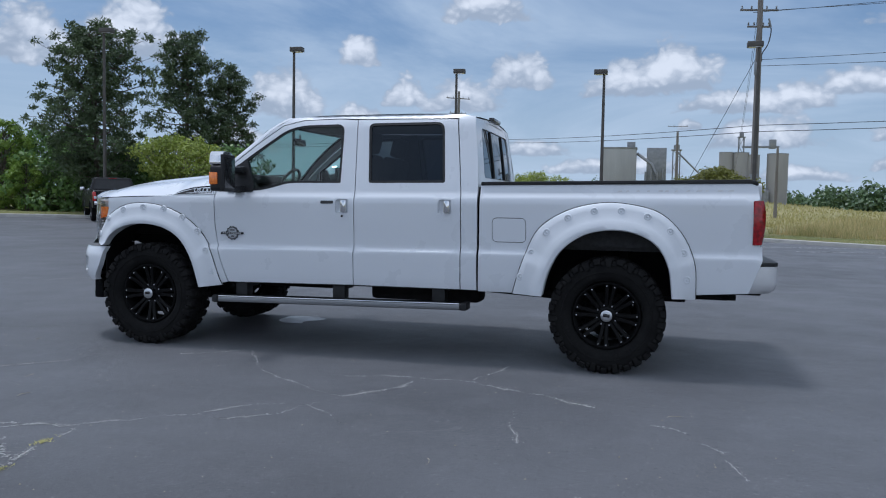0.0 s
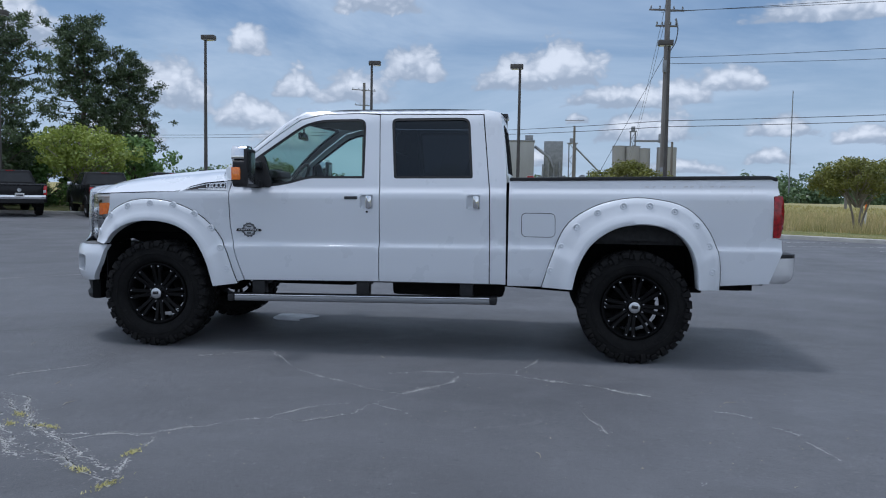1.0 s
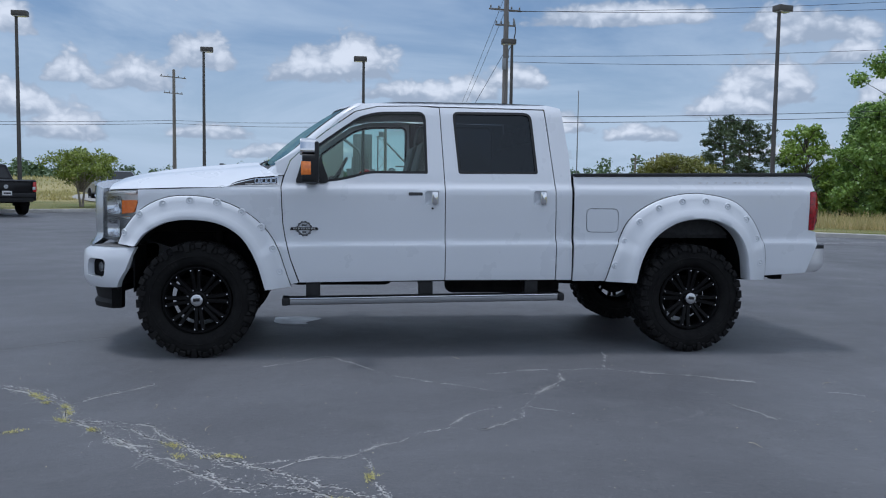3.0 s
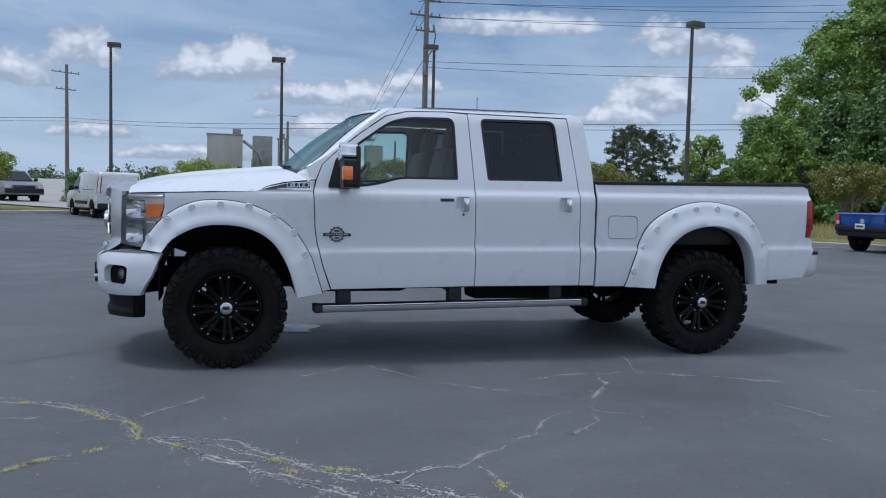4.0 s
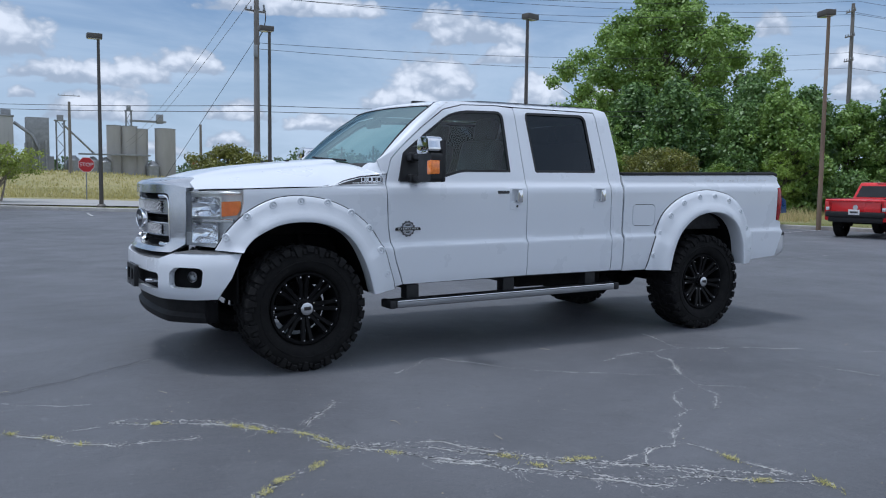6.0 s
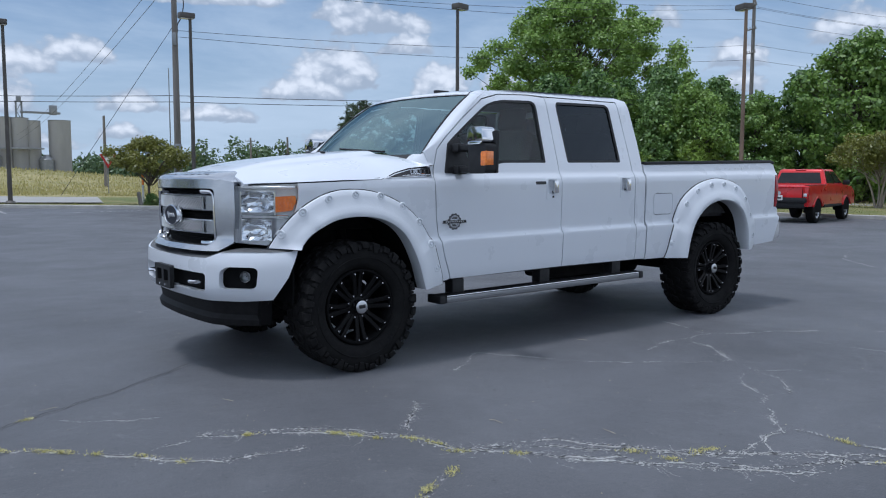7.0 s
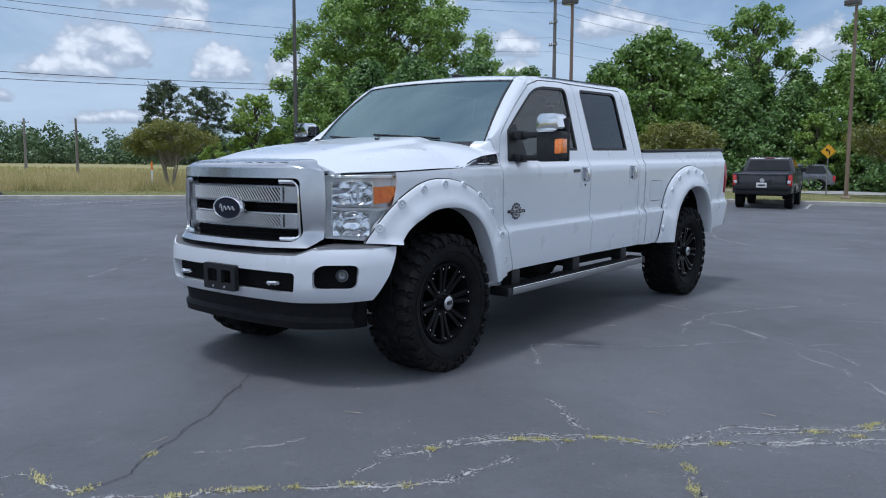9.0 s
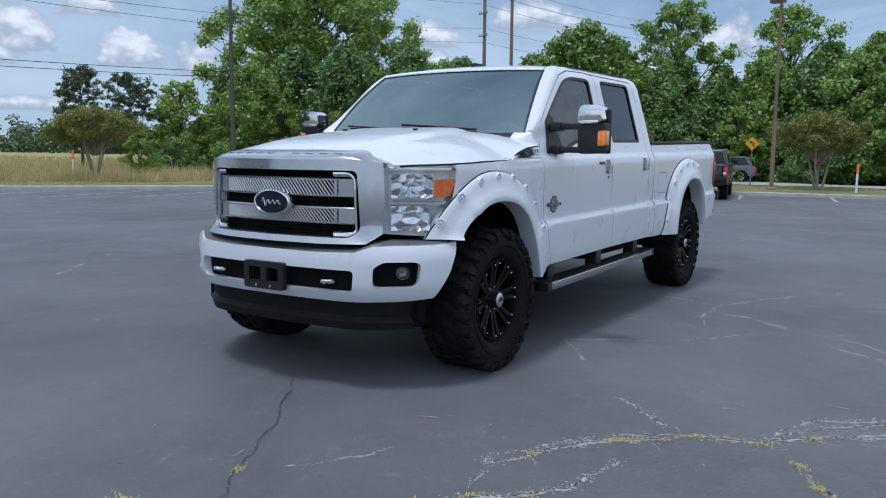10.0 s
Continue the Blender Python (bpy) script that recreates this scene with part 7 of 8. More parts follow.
plant_all(woodB, [(31.5, 26.2, 0.90, 0.0), (41.6, 26.5, 0.85, 1.2), (42.6, 11.6, 0.82, 2.0), (44.8, 9.2, 0.76, 3.1), (45.8, 4.4, 0.88, 4.4), (33.4, 23.2, 0.74, 5.0), (37.1, 22.0, 0.86, 0.5), (36.5, 25.0, 0.92, 1.4), (38.5, 30.0, 0.95, 2.2), (47.5, -1.2, 0.95, 1.0), (49.0, 10.0, 0.90, 0.2), (30.4, 34.2, 0.80, 2.6), (33.5, 31.5, 0.95, 3.6), (38.0, 26.5, 1.0, 5.6), (42.5, 20.0, 0.95, 0.9), (46.5, 16.0, 1.1, 2.9), (49.5, 4.0, 1.05, 4.9), (50.0, -3.0, 1.0, 0.6), (46.8, 12.0, 0.95, 1.8), (36.5, 34.0, 1.0, 4.1), (50.5, -9.0, 1.1, 2.4)], "trees of the wood")
woodC = tree("young_tree", "light fresh green young tree beside the wood", 45, 5.4, 2.0, 0.1, 70, 9000, 0.15, FRESH, trunk=0.10, clump=0.2)
plant_all(woodC, [(27.0, 34.6, 0.98, 0.0), (29.2, 29.0, 0.72, 1.0), (33.4, 20.6, 0.62, 2.0), (39.5, 15.2, 0.80, 3.0), (43.6, 7.6, 0.80, 4.0), (44.0, -2.0, 0.9, 5.0), (20.9, 30.2, 0.42, 0.7), (30.4, 22.0, 0.48, 2.2), (-27.0, 27.0, 0.85, 0.4), (-24.6, 25.8, 0.50, 2.4)], "young trees")
airy = tree("airy_tree", "tall airy broadleaf tree with sky between its limbs", 57, 11.0, 3.5, 4.6, 90, 11000, 0.20, OAK, trunk=0.15, clump=0.16, skin_at=0.2)
plant_all(airy, [(47.6, 12.4, 1.0, 0.0), (48.9, 6.0, 0.95, 2.0), (49.4, 1.1, 0.78, 4.0)], "airy trees")
bushA = tree("shrub", "dense dark green shrub at the wood's foot", 63, 2.4, 1.8, 0.0, 44, 5200, 0.14, DEEP, trunk=0.06, clump=0.24)
plant_all(bushA, [(28.6, 30.8, 0.8, 0.0), (32.5, 24.4, 0.9, 1.0), (36.0, 18.6, 1.0, 2.0), (42.0, 12.0, 1.0, 3.0), (44.0, 4.0, 1.1, 4.0), (44.6, -4.0, 1.2, 5.0), (25.0, 32.6, 0.8, 1.5), (-23.5, 27.5, 1.5, 0.2), (-20.5, 29.0, 1.5, 2.2), (-17.0, 31.5, 1.5, 3.2), (-26.5, 30.5, 1.9, 4.2), (-30.0, 29.0, 1.6, 5.2), (-7.6, 42.0, 0.75, 1.0), (-2.45, 31.0, 0.42, 2.0), (6.95, 26.2, 0.20, 1.0)], "shrubs")
crape = tree("crape_myrtle", "small umbrella-shaped ornamental tree with olive leaves on the verge", 71, 3.4, 2.1, 2.0, 70, 12000, 0.10, RUST, PALEBARK, 0.045, 4, "umbrella", 0.19)
plant_all(crape, [(16.0, 26.6, 0.86, 0.0), (25.6, 21.6, 0.90, 1.0), (33.6, 11.3, 0.98, 2.0), (34.4, 2.0, 1.0, 3.0)], "ornamental trees")
crapeG = tree("ornamental_tree", "small flat-topped green tree on the verge", 77, 3.0, 1.75, 1.45, 60, 7500, 0.10, OLIVE, PALEBARK, 0.05, 2, "umbrella", 0.20)
plant_all(crapeG, [(-1.1, 32.6, 0.84, 0.0), (-9.6, 29.4, 0.86, 1.2), (-16.4, 25.8, 1.25, 2.1)], "ornamental trees")
crapeD = tree("crape_tree", "small flat crowned tree with dark olive leaves on one thin trunk", 79, 2.75, 1.55, 1.45, 50, 8000, 0.095, RUST, BARK, 0.05, 1, "umbrella", 0.21)
plant_all(crapeD, [(7.05, 26.6, 0.95, 0.0)], "ornamental trees")
pineL = pine("pine_tree", "tall dark pine with open branches behind the lot", 83, 10.0, 3.2, 0.8, 560, 64, 0.21, 0.36)
plant_all(pineL, [(-21.2, 26.4, 0.90, 0.0)], "tall pines")
pineM = pine("slender_pine", "tall slender dark pine with open branches", 87, 10.0, 2.3, 0.8, 430, 62, 0.21, 0.35)
plant_all(pineM, [(-21.9, 35.5, 1.02, 2.0), (-19.9, 36.8, 0.85, 4.0)], "tall pines")
pineS = pine("young_pine", "young open pine at the field's edge", 91, 6.6, 2.0, 1.2, 230, 50, 0.20, 0.27)
plant_all(pineS, [(27.1, 44.2, 0.97, 0.0), (23.8, 34.8, 0.80, 2.0)], "young pines")

# far woods: thousands of leaf clumps in one belt
rng = np.random.default_rng(5)
lumps = []
for i in range(330):
    a = radians(rng.uniform(-28, 52))
    r = rng.uniform(200, 275)
    h = rng.uniform(0.62, 1.18) * float(np.interp(math.degrees(a), [-28, 0, 6, 12, 20], [4.8, 4.8, 4.3, 5.2, 8.0]))
    x, y = r * math.sin(a), r * math.cos(a) - 8
    z = verge_height(x, y)
    big_r = rng.uniform(0.30, 0.46) * h + 0.8
    for k in range(6):
        t = k / 5
        rr = big_r * rng.uniform(0.55, 0.9) * (1 - 0.35 * t)
        lumps.append((x + rng.normal() * big_r * 0.55, y + rng.normal() * big_r * 0.5, z + max(rr * 0.3, h * (0.08 + 0.92 * t) - rr * 0.75), rr))
pts, out = cloud_points(rng, lumps, 125000, 0.9, 0.72)
tagged(new("far_woods", leaf_mesh("far_woods", pts, 0.70, FARWOOD, rng, 1.1, 0.5, 0.46, out, 0.55)), "distant belt of dark green woods across the field", "woods", "", "stuff")

# ---- standing grass on the verge and in the field ----
BLADE = leaf_material("green_grass_blades", (0.16, 0.20, 0.05), (0.40, 0.37, 0.13), 0.35)
STRAW = leaf_material("straw_blades", (0.28, 0.255, 0.09), (0.52, 0.46, 0.19), 0.35)


def blades(name, label, seed, count, near, far, tall, wide, mat, lo=-50.0, hi=100.0):
    """Upright blades scattered past the kerb, between two distances from it."""
    rng = np.random.default_rng(seed)
    a = np.radians(90.0 - rng.uniform(lo, hi, count))
    d = near + (far - near) * rng.uniform(0, 1, count) ** 1.7
    k = 0.5 + 0.5 * np.sin(a * 37 + d * 0.9) * np.sin(a * 11 - d * 0.35)
    keep = rng.uniform(0, 1, count) < 0.35 + 0.65 * k
    a, d = a[keep], d[keep]
    r = np.array([edge(float(q)) for q in a]) + d
    x, y = r * np.cos(a), r * np.sin(a)
    line = np.array(spline(WAY, 120))
    off = np.min((x[:, None] - line[:, 0]) ** 2 + (y[:, None] - line[:, 1]) ** 2, axis=1) > (WAY_WIDE / 2 + 0.2) ** 2
    x, y, d = x[off], y[off], d[off]
    z = np.array([verge_height(float(p), float(q)) for p, q in zip(x, y)])
    n = len(x)
    h = tall * rng.uniform(0.45, 1.2, n) * (1 + d * 0.012)
    w = wide * rng.uniform(0.6, 1.3, n) * (1 + d * 0.05)
    t = rng.uniform(0, 2 * math.pi, n)
    lean = h * rng.uniform(0.1, 0.55, n)
    u = rng.uniform(0, 2 * math.pi, n)
    v = np.empty((n, 3, 3))
    v[:, 0] = np.stack([x - w * np.cos(t), y - w * np.sin(t), z - 0.03], 1)
    v[:, 1] = np.stack([x + w * np.cos(t), y + w * np.sin(t), z - 0.03], 1)
    v[:, 2] = np.stack([x + lean * np.cos(u), y + lean * np.sin(u), z + h], 1)
    me = bpy.data.meshes.new(name)
    me.from_pydata(v.reshape(-1, 3).tolist(), [], np.arange(3 * n).reshape(n, 3).tolist())
    me.materials.append(mat)
    me.update()
    return tagged(new(name, me), label, "grass", "", "stuff")


blades("verge_grass", "short green and straw grass on the verge", 3, 60000, 0.2, 14.0, 0.05, 0.010, BLADE)
ROUGH = leaf_material("rough_grass_blades", (0.29, 0.29, 0.095), (0.66, 0.53, 0.28), 0.4)
blades("rough_grass", "rough knee-high grass gone to seed beyond the verge", 8, 26000, 4.0, 34.0, 0.42, 0.014, ROUGH, 18.0, 62.0)
blades("field_grass", "tall dry straw grass over the field", 4, 78000, 13.0, 85.0, 0.15, 0.02, STRAW, -40.0, 80.0)

# ---- poles, wires, signs and the grain works ----
BRONZE = material("bronze_paint", (0.075, 0.068, 0.060), 0.55, 0.2, second=(0.10, 0.092, 0.083), scale=3, detail=6)
TAN = material("weathered_tan_pole", (0.16, 0.118, 0.082), 0.85, second=(0.27, 0.20, 0.14), scale=4, stretch=(1, 1, 0.1), bump=0.004, bump_scale=40)
WOODPOLE = material("grey_wood_pole", (0.16, 0.145, 0.13), 0.9, second=(0.23, 0.215, 0.20), scale=5, stretch=(1, 1, 0.08), bump=0.006, bump_scale=40)
WIRE = material("cable", (0.03, 0.03, 0.032), 0.6, second=(0.05, 0.05, 0.05), scale=3)
GALV = material("galvanised_steel", (0.30, 0.31, 0.32), 0.5, 0.6, second=(0.22, 0.23, 0.24), scale=1.5, detail=7)
TOWER = material("silo_concrete", (0.36, 0.355, 0.34), 0.9, second=(0.27, 0.265, 0.26), scale=0.35, detail=8, stretch=(1, 1, 0.25), bump=0.02, bump_scale=2)
RUSTY = material("grey_sheet_wall", (0.42, 0.43, 0.43), 0.7, second=(0.33, 0.335, 0.34), scale=0.3, detail=7, stretch=(1, 1, 0.3))


def lamp_post(x, y, top, turn, mat=BRONZE, label="tall bronze parking lot lamp post with a box head"):
    z = verge_height(x, y)
    t = thing("lamp_post", label, "lamp post", Matrix.Translation((x, y, z)) @ Matrix.Rotation(turn, 4, "Z"), "lot lamp posts")
    h = top - z
    part("pole", tube([(0, 0, 0), (0, 0, h - 0.12)], [0.085, 0.055], 12), mat, t)
    part("base_cover", lathe([(0.19, 0), (0.19, 0.05), (0.13, 0.12), (0.09, 0.13)], 16, "z"), mat, t)
    part("arm", box((0.03, 0, h - 0.15), (0.16, 0.06, 0.07), 0.01), BRONZE, t)
    hd = part("lamp_head", box((0.14, 0, h - 0.08), (0.56, 0.36, 0.20), 0.03), BRONZE, t)
    part("lamp_lens", box((0.14, 0, h - 0.185), (0.46, 0.28, 0.02), 0.005), LAMPGLASS, hd)
    return t


for x, y, top, turn in ((-10.9, 26.1, 7.9, 0.0), (-4.7, 31.0, 7.6, 0.1), (2.4, 28.3, 7.0, math.pi), (15.65, 18.15, 7.55, 0.2), (8.16, 24.85, 7.35, math.pi), (-18.45, 23.35, 8.4, 0.0)):
    lamp_post(x, y, top, turn)
for x, y, top, turn in ((23.2, 11.3, 7.37, 1.2), (31.4, 3.36, 7.65, 1.4)):
    lamp_post(x, y, top, turn, TAN, "lot lamp post on a weathered tan pole")


def utility_pole(x, y, h, arms, turn=0.0, r=0.15):
    z = verge_height(x, y)
    t = thing("utility_pole", "grey wooden utility pole with crossarms and cables", "utility pole", Matrix.Translation((x, y, z)) @ Matrix.Rotation(turn, 4, "Z"), "utility poles")
    part("pole", tube([(0, 0, 0), (0, 0, h)], [r, r * 0.65], 12), WOODPOLE, t)
    for ah, w in arms:
        a = part("crossarm", box((0, 0.13, ah), (w, 0.07, 0.07), 0.01), WOODPOLE, t)
        for k in (-0.45, -0.2, 0.2, 0.45):
            part("insulator", lathe([(0.02, 0), (0.045, 0.03), (0.02, 0.06), (0.04, 0.09), (0.0, 0.14)], 10, "z"), GALV, a).matrix_basis = Matrix.Translation((w * k, 0.13, ah + 0.05))
    return t


up = utility_pole(8.47, 27.5, 10.4, ((9.62, 1.5), (8.95, 1.5), (8.30, 0.9)), 0.2)
part("metal_guard", lathe([(0.162, 0.0), (0.160, 2.4), (0.150, 2.42)], 14, "z"), GALV, up, "pale galvanised pole guard")
part("drop_cable", tube(spline([(0.42, 0.13, 8.45), (0.50, 0.12, 8.15), (0.38, 0.08, 7.6), (0.13, 0.0, 7.2), (0.13, 0.0, 6.9)], 14), 0.022, 6), WIRE, up)
part("fuse_cutout", tube([(0.40, 0.13, 8.62), (0.48, 0.13, 8.30)], 0.04, 8), GALV, up)
part("service_box", box((-0.12, -0.14, 6.6), (0.14, 0.12, 0.5), 0.02), GALV, up)
utility_pole(-11.7, 62.1, 10.2, ((9.6, 2.2), (8.3, 1.6)), 0.6, 0.17)
utility_pole(45.5, 25.3, 12.9, ((12.4, 0.9), (10.9, 0.9), (9.4, 0.9)), 1.2, 0.16)
utility_pole(37.0, 85.8, 5.4, ((5.0, 1.2),), 0.0, 0.16)
utility_pole(27.6, 56.7, 4.3, (), 0.0, 0.12)
utility_pole(14.4, 62.0, 5.6, (), 0.0, 0.14)
utility_pole(8.0, 98.0, 8.3, ((9.0, 2.4),), 0.0, 0.22)


def cable(a, b, sag, r=0.011):
    a, b = Vector(a), Vector(b)
    pts = [a.lerp(b, k / 16) - Vector((0, 0, sag * 4 * (k / 16) * (1 - k / 16))) for k in range(17)]
    bm = tube(pts, r, 4, False)
    tagged(new("overhead_cable", mesh_of(bm, "overhead_cable", WIRE, 0)), "thin dark overhead cable slung between poles", "cable", "overhead cables")


for dz, dx, up in ((9.72, -0.7, 3.2), (9.70, 0.7, 2.7), (9.05, -0.5, 3.1), (9.03, 0.7, 2.5), (7.15, 0.0, 2.7), (6.9, 0.1, 2.0)):
    cable((8.47 + dx * 0.5, 27.5 - dx * 0.3, dz), (45.5, 25.3 + dx * 0.4, dz + up), 0.5)
    cable((45.5, 25.3 + dx * 0.4, dz + up), (85.0, 20.0 + dx, dz + up + 1.5), 0.7)
for dz in (4.55, 4.3):
    cable((8.47, 27.5, dz), (45.5, 25.3, dz + 2.1), 0.35, 0.016)
    cable((8.47, 27.5, dz), (-11.7, 62.1, dz + 2.2), 0.25, 0.016)
    cable((-11.7, 62.1, dz + 2.2), (-48.0, 62.0, dz + 2.0), 0.4, 0.02)
for dz in (9.9, 9.2):
    cable((8.47, 27.5, dz), (16.0, 110.0, dz - 3.5), 0.8)
cable((8.47, 27.5, 7.4), (5.2, 33.5, 0.4), 0.0)


def sign_post(x, y, h, name, label):
    z = verge_height(x, y)
    t = thing(name, label, "road sign", Matrix.Translation((x, y, z)))
    part("post", tube([(0, 0, 0), (0, 0, h)], 0.03, 8), GALV, t)
    return t


SIGNRED, SIGNWHITE = material("sign_red", (0.45, 0.012, 0.016), 0.45, second=(0.38, 0.01, 0.013), scale=6), material("sign_white", (0.75, 0.75, 0.74), 0.5, second=(0.66, 0.66, 0.66), scale=8)
SIGNYELLOW, SIGNBLACK = material("sign_yellow", (0.82, 0.42, 0.01), 0.45, second=(0.74, 0.36, 0.01), scale=6), material("sign_black", (0.012, 0.012, 0.012), 0.5, second=(0.02, 0.02, 0.02), scale=8)


def flat_sign(t, pts, z, mat, y=-0.04, thick=0.012, turn=0.0, name="plate", label=""):
    o = part(name, prism(pts, y - thick, y, "y", 0.002, 1), mat, t, label)
    o.matrix_basis = Matrix.Translation((0, 0, z)) @ Matrix.Rotation(turn, 4, "Z")
    return o


def ngon(n, r, a0=0.0):
    return [(r * math.cos(2 * math.pi * (i + a0) / n), r * math.sin(2 * math.pi * (i + a0) / n)) for i in range(n)]


st = sign_post(2.9, 37.5, 2.0, "stop_sign", "red octagonal stop sign on a thin post")
flat_sign(st, ngon(8, 0.40, 0.5), 1.75, SIGNWHITE, -0.035)
flat_sign(st, ngon(8, 0.375, 0.5), 1.75, SIGNRED, -0.049)
tx = bpy.data.curves.new("word", "FONT")
tx.body, tx.size, tx.align_x, tx.align_y, tx.extrude = "STOP", 0.26, "CENTER", "CENTER", 0.003
tx.materials.append(SIGNWHITE)
wo = new("word", tx)
dg = bpy.context.evaluated_depsgraph_get()
me = bpy.data.meshes.new_from_object(wo.evaluated_get(dg))
bpy.data.objects.remove(wo)
wo = new("word", me)
wo.parent = st
wo.matrix_basis = Matrix.Translation((0, -0.066, 1.75)) @ Matrix.Rotation(math.pi / 2, 4, "X")
yi = sign_post(9.45, 42.0, 2.1, "yield_sign", "white and red triangular yield sign on a post")
flat_sign(yi, [(-0.45, 0.36), (0.45, 0.36), (0.0, -0.42)], 1.85, SIGNRED, -0.035)
flat_sign(yi, [(-0.26, 0.26), (0.26, 0.26), (0.0, -0.20)], 1.85, SIGNWHITE, -0.049)
cv = sign_post(36.3, 5.25, 2.3, "curve_sign", "yellow diamond warning sign with a black bent arrow")
cv.matrix_basis = cv.matrix_basis @ Matrix.Rotation(radians(-72), 4, "Z")
flat_sign(cv, [(0.335, 0), (0, 0.335), (-0.335, 0), (0, -0.335)], 2.0, SIGNBLACK, -0.035)
flat_sign(cv, [(0.325, 0), (0, 0.325), (-0.325, 0), (0, -0.325)], 2.0, SIGNYELLOW, -0.049)
flat_sign(cv, [(0.035, -0.165), (0.08, -0.165), (0.08, 0.025), (-0.03, 0.08), (-0.01, 0.13), (-0.13, 0.095), (-0.07, -0.015), (-0.05, 0.04), (0.035, -0.01)], 2.0, SIGNBLACK, -0.063)
for x, y in ((18.2, 31.5), (31.5, 0.2), (7.0, 27.4)):
    t = thing("marker_post", "white marker post with an orange top in the grass", "marker post", Matrix.Translation((x, y, verge_height(x, y))))
    part("stake", tube([(0, 0, 0), (0, 0, 0.75)], 0.045, 8), SIGNWHITE, t)
    part("orange_top", tube([(0, 0, 0.75), (0, 0, 1.15)], 0.047, 8), AMBER, t)
t = thing("yard_sign", "small white yard sign beside the road", "sign", Matrix.Translation((-2.1, 33.6, verge_height(-2.1, 33.6))))
flat_sign(t, [(-0.35, 0), (0.35, 0), (0.35, 0.42), (-0.35, 0.42)], 0.12, SIGNWHITE)
for k in range(3):
    part("text_bar", box((0, -0.056, 0.22 + 0.1 * k), (0.5 - 0.1 * k, 0.006, 0.04), 0.001), SIGNBLACK, t)
t = thing("sale_sign", "white board sign with dark bars on posts", "sign", Matrix.Translation((7.75, 26.85, verge_height(7.75, 26.85))))
flat_sign(t, [(-0.34, 0), (0.34, 0), (0.34, 0.42), (-0.34, 0.42)], 0.72, SIGNWHITE)
for k in range(2):
    part("text_bar", box((0, -0.056, 0.78 + 0.27 * k), (0.62, 0.006, 0.05 + 0.04 * k), 0.001), SIGNBLACK, t)
for k in (-0.3, 0.3):
    part("post", box((k, 0, 0.5), (0.04, 0.04, 1.2), 0.005), WOODPOLE, t)
t = thing("wooden_stake", "short leaning wooden stake on the verge", "stake", Matrix.Translation((6.55, 26.2, verge_height(6.55, 26.2))) @ Matrix.Rotation(radians(-9), 4, "Y"))
part("stake_post", tube([(0, 0, -0.05), (0, 0, 0.50)], [0.085, 0.075], 9), WOODPOLE, t)

# grain works across the field
def silo(x, y, r, h, roof, mat, label):
    z = verge_height(x, y) - HILL
    t = thing("grain_silo", label, "silo", Matrix.Translation((x, y, z)), "silos")
    prof = []
    n = int(h / 0.45)
    for i in range(n):
        a, b = h * i / n, h * (i + 0.5) / n
        prof += [(r, a), (r * 0.992, b)]
    part("wall", lathe(prof + [(r, h)], 32, "z"), mat, t)
    part("roof", lathe([(r * 1.02, h - 0.02), (r * 1.02, h + 0.05), (0.25, h + roof), (0.0, h + roof)], 32, "z"), GALV, t)
    return t


for x, r, h in ((15.6, 1.0, 8.6), (17.6, 1.15, 8.7), (19.2, 1.0, 8.5), (22.6, 1.45, 8.9)):
    silo(x, 117.5, r, h, 0.1, TOWER, "tall pale concrete grain silo")
for x in (10.2, 12.6, 14.2, 20.6):
    silo(x, 116.5, 0.95, 3.3, 0.75, GALV, "squat corrugated steel grain bin with a cone roof")
z0 = verge_height(0, 117) - HILL
el = thing("grain_elevator", "boxy grey grain elevator building", "building", Matrix.Translation((0.4, 118, z0)))
part("wall", box((0, 0, 4.45), (5.0, 4.5, 8.9), 0.05), RUSTY, el)
for k in range(11):
    part("wall_rib", box((-2.4 + 0.48 * k, -2.27, 4.45), (0.06, 0.05, 8.8), 0.005), RUSTY, el)
part("roof", box((0, 0, 9.0), (5.2, 4.7, 0.18), 0.03), GALV, el)
part("roof_house", box((1.7, 0, 9.5), (1.2, 1.4, 0.9), 0.05), GALV, el)
e2 = thing("mill_tower", "dark grey mill tower with pipes and ducts", "building", Matrix.Translation((5.6, 117.5, z0)))
part("lower_wall", box((0, 0, 1.9), (4.2, 3.4, 3.8), 0.05), material("dark_sheet_wall", (0.17, 0.175, 0.185), 0.7, second=(0.23, 0.235, 0.24), scale=0.4, detail=7), e2)
part("upper_wall", box((0.2, 0, 6.3), (2.8, 2.6, 5.4), 0.05), GALV, e2)
part("chute", tube([(-2.6, -1, 8.2), (-0.5, -1.4, 6.6), (0.2, -1.6, 5.0)], 0.22, 8), GALV, e2)
for k in range(4):
    part("pipe", tube([(-1.5 + 0.9 * k, -1.75, 0), (-1.3 + 0.8 * k, -1.75, 5.5 + 0.4 * (k % 2))], 0.14, 8), GALV, e2)


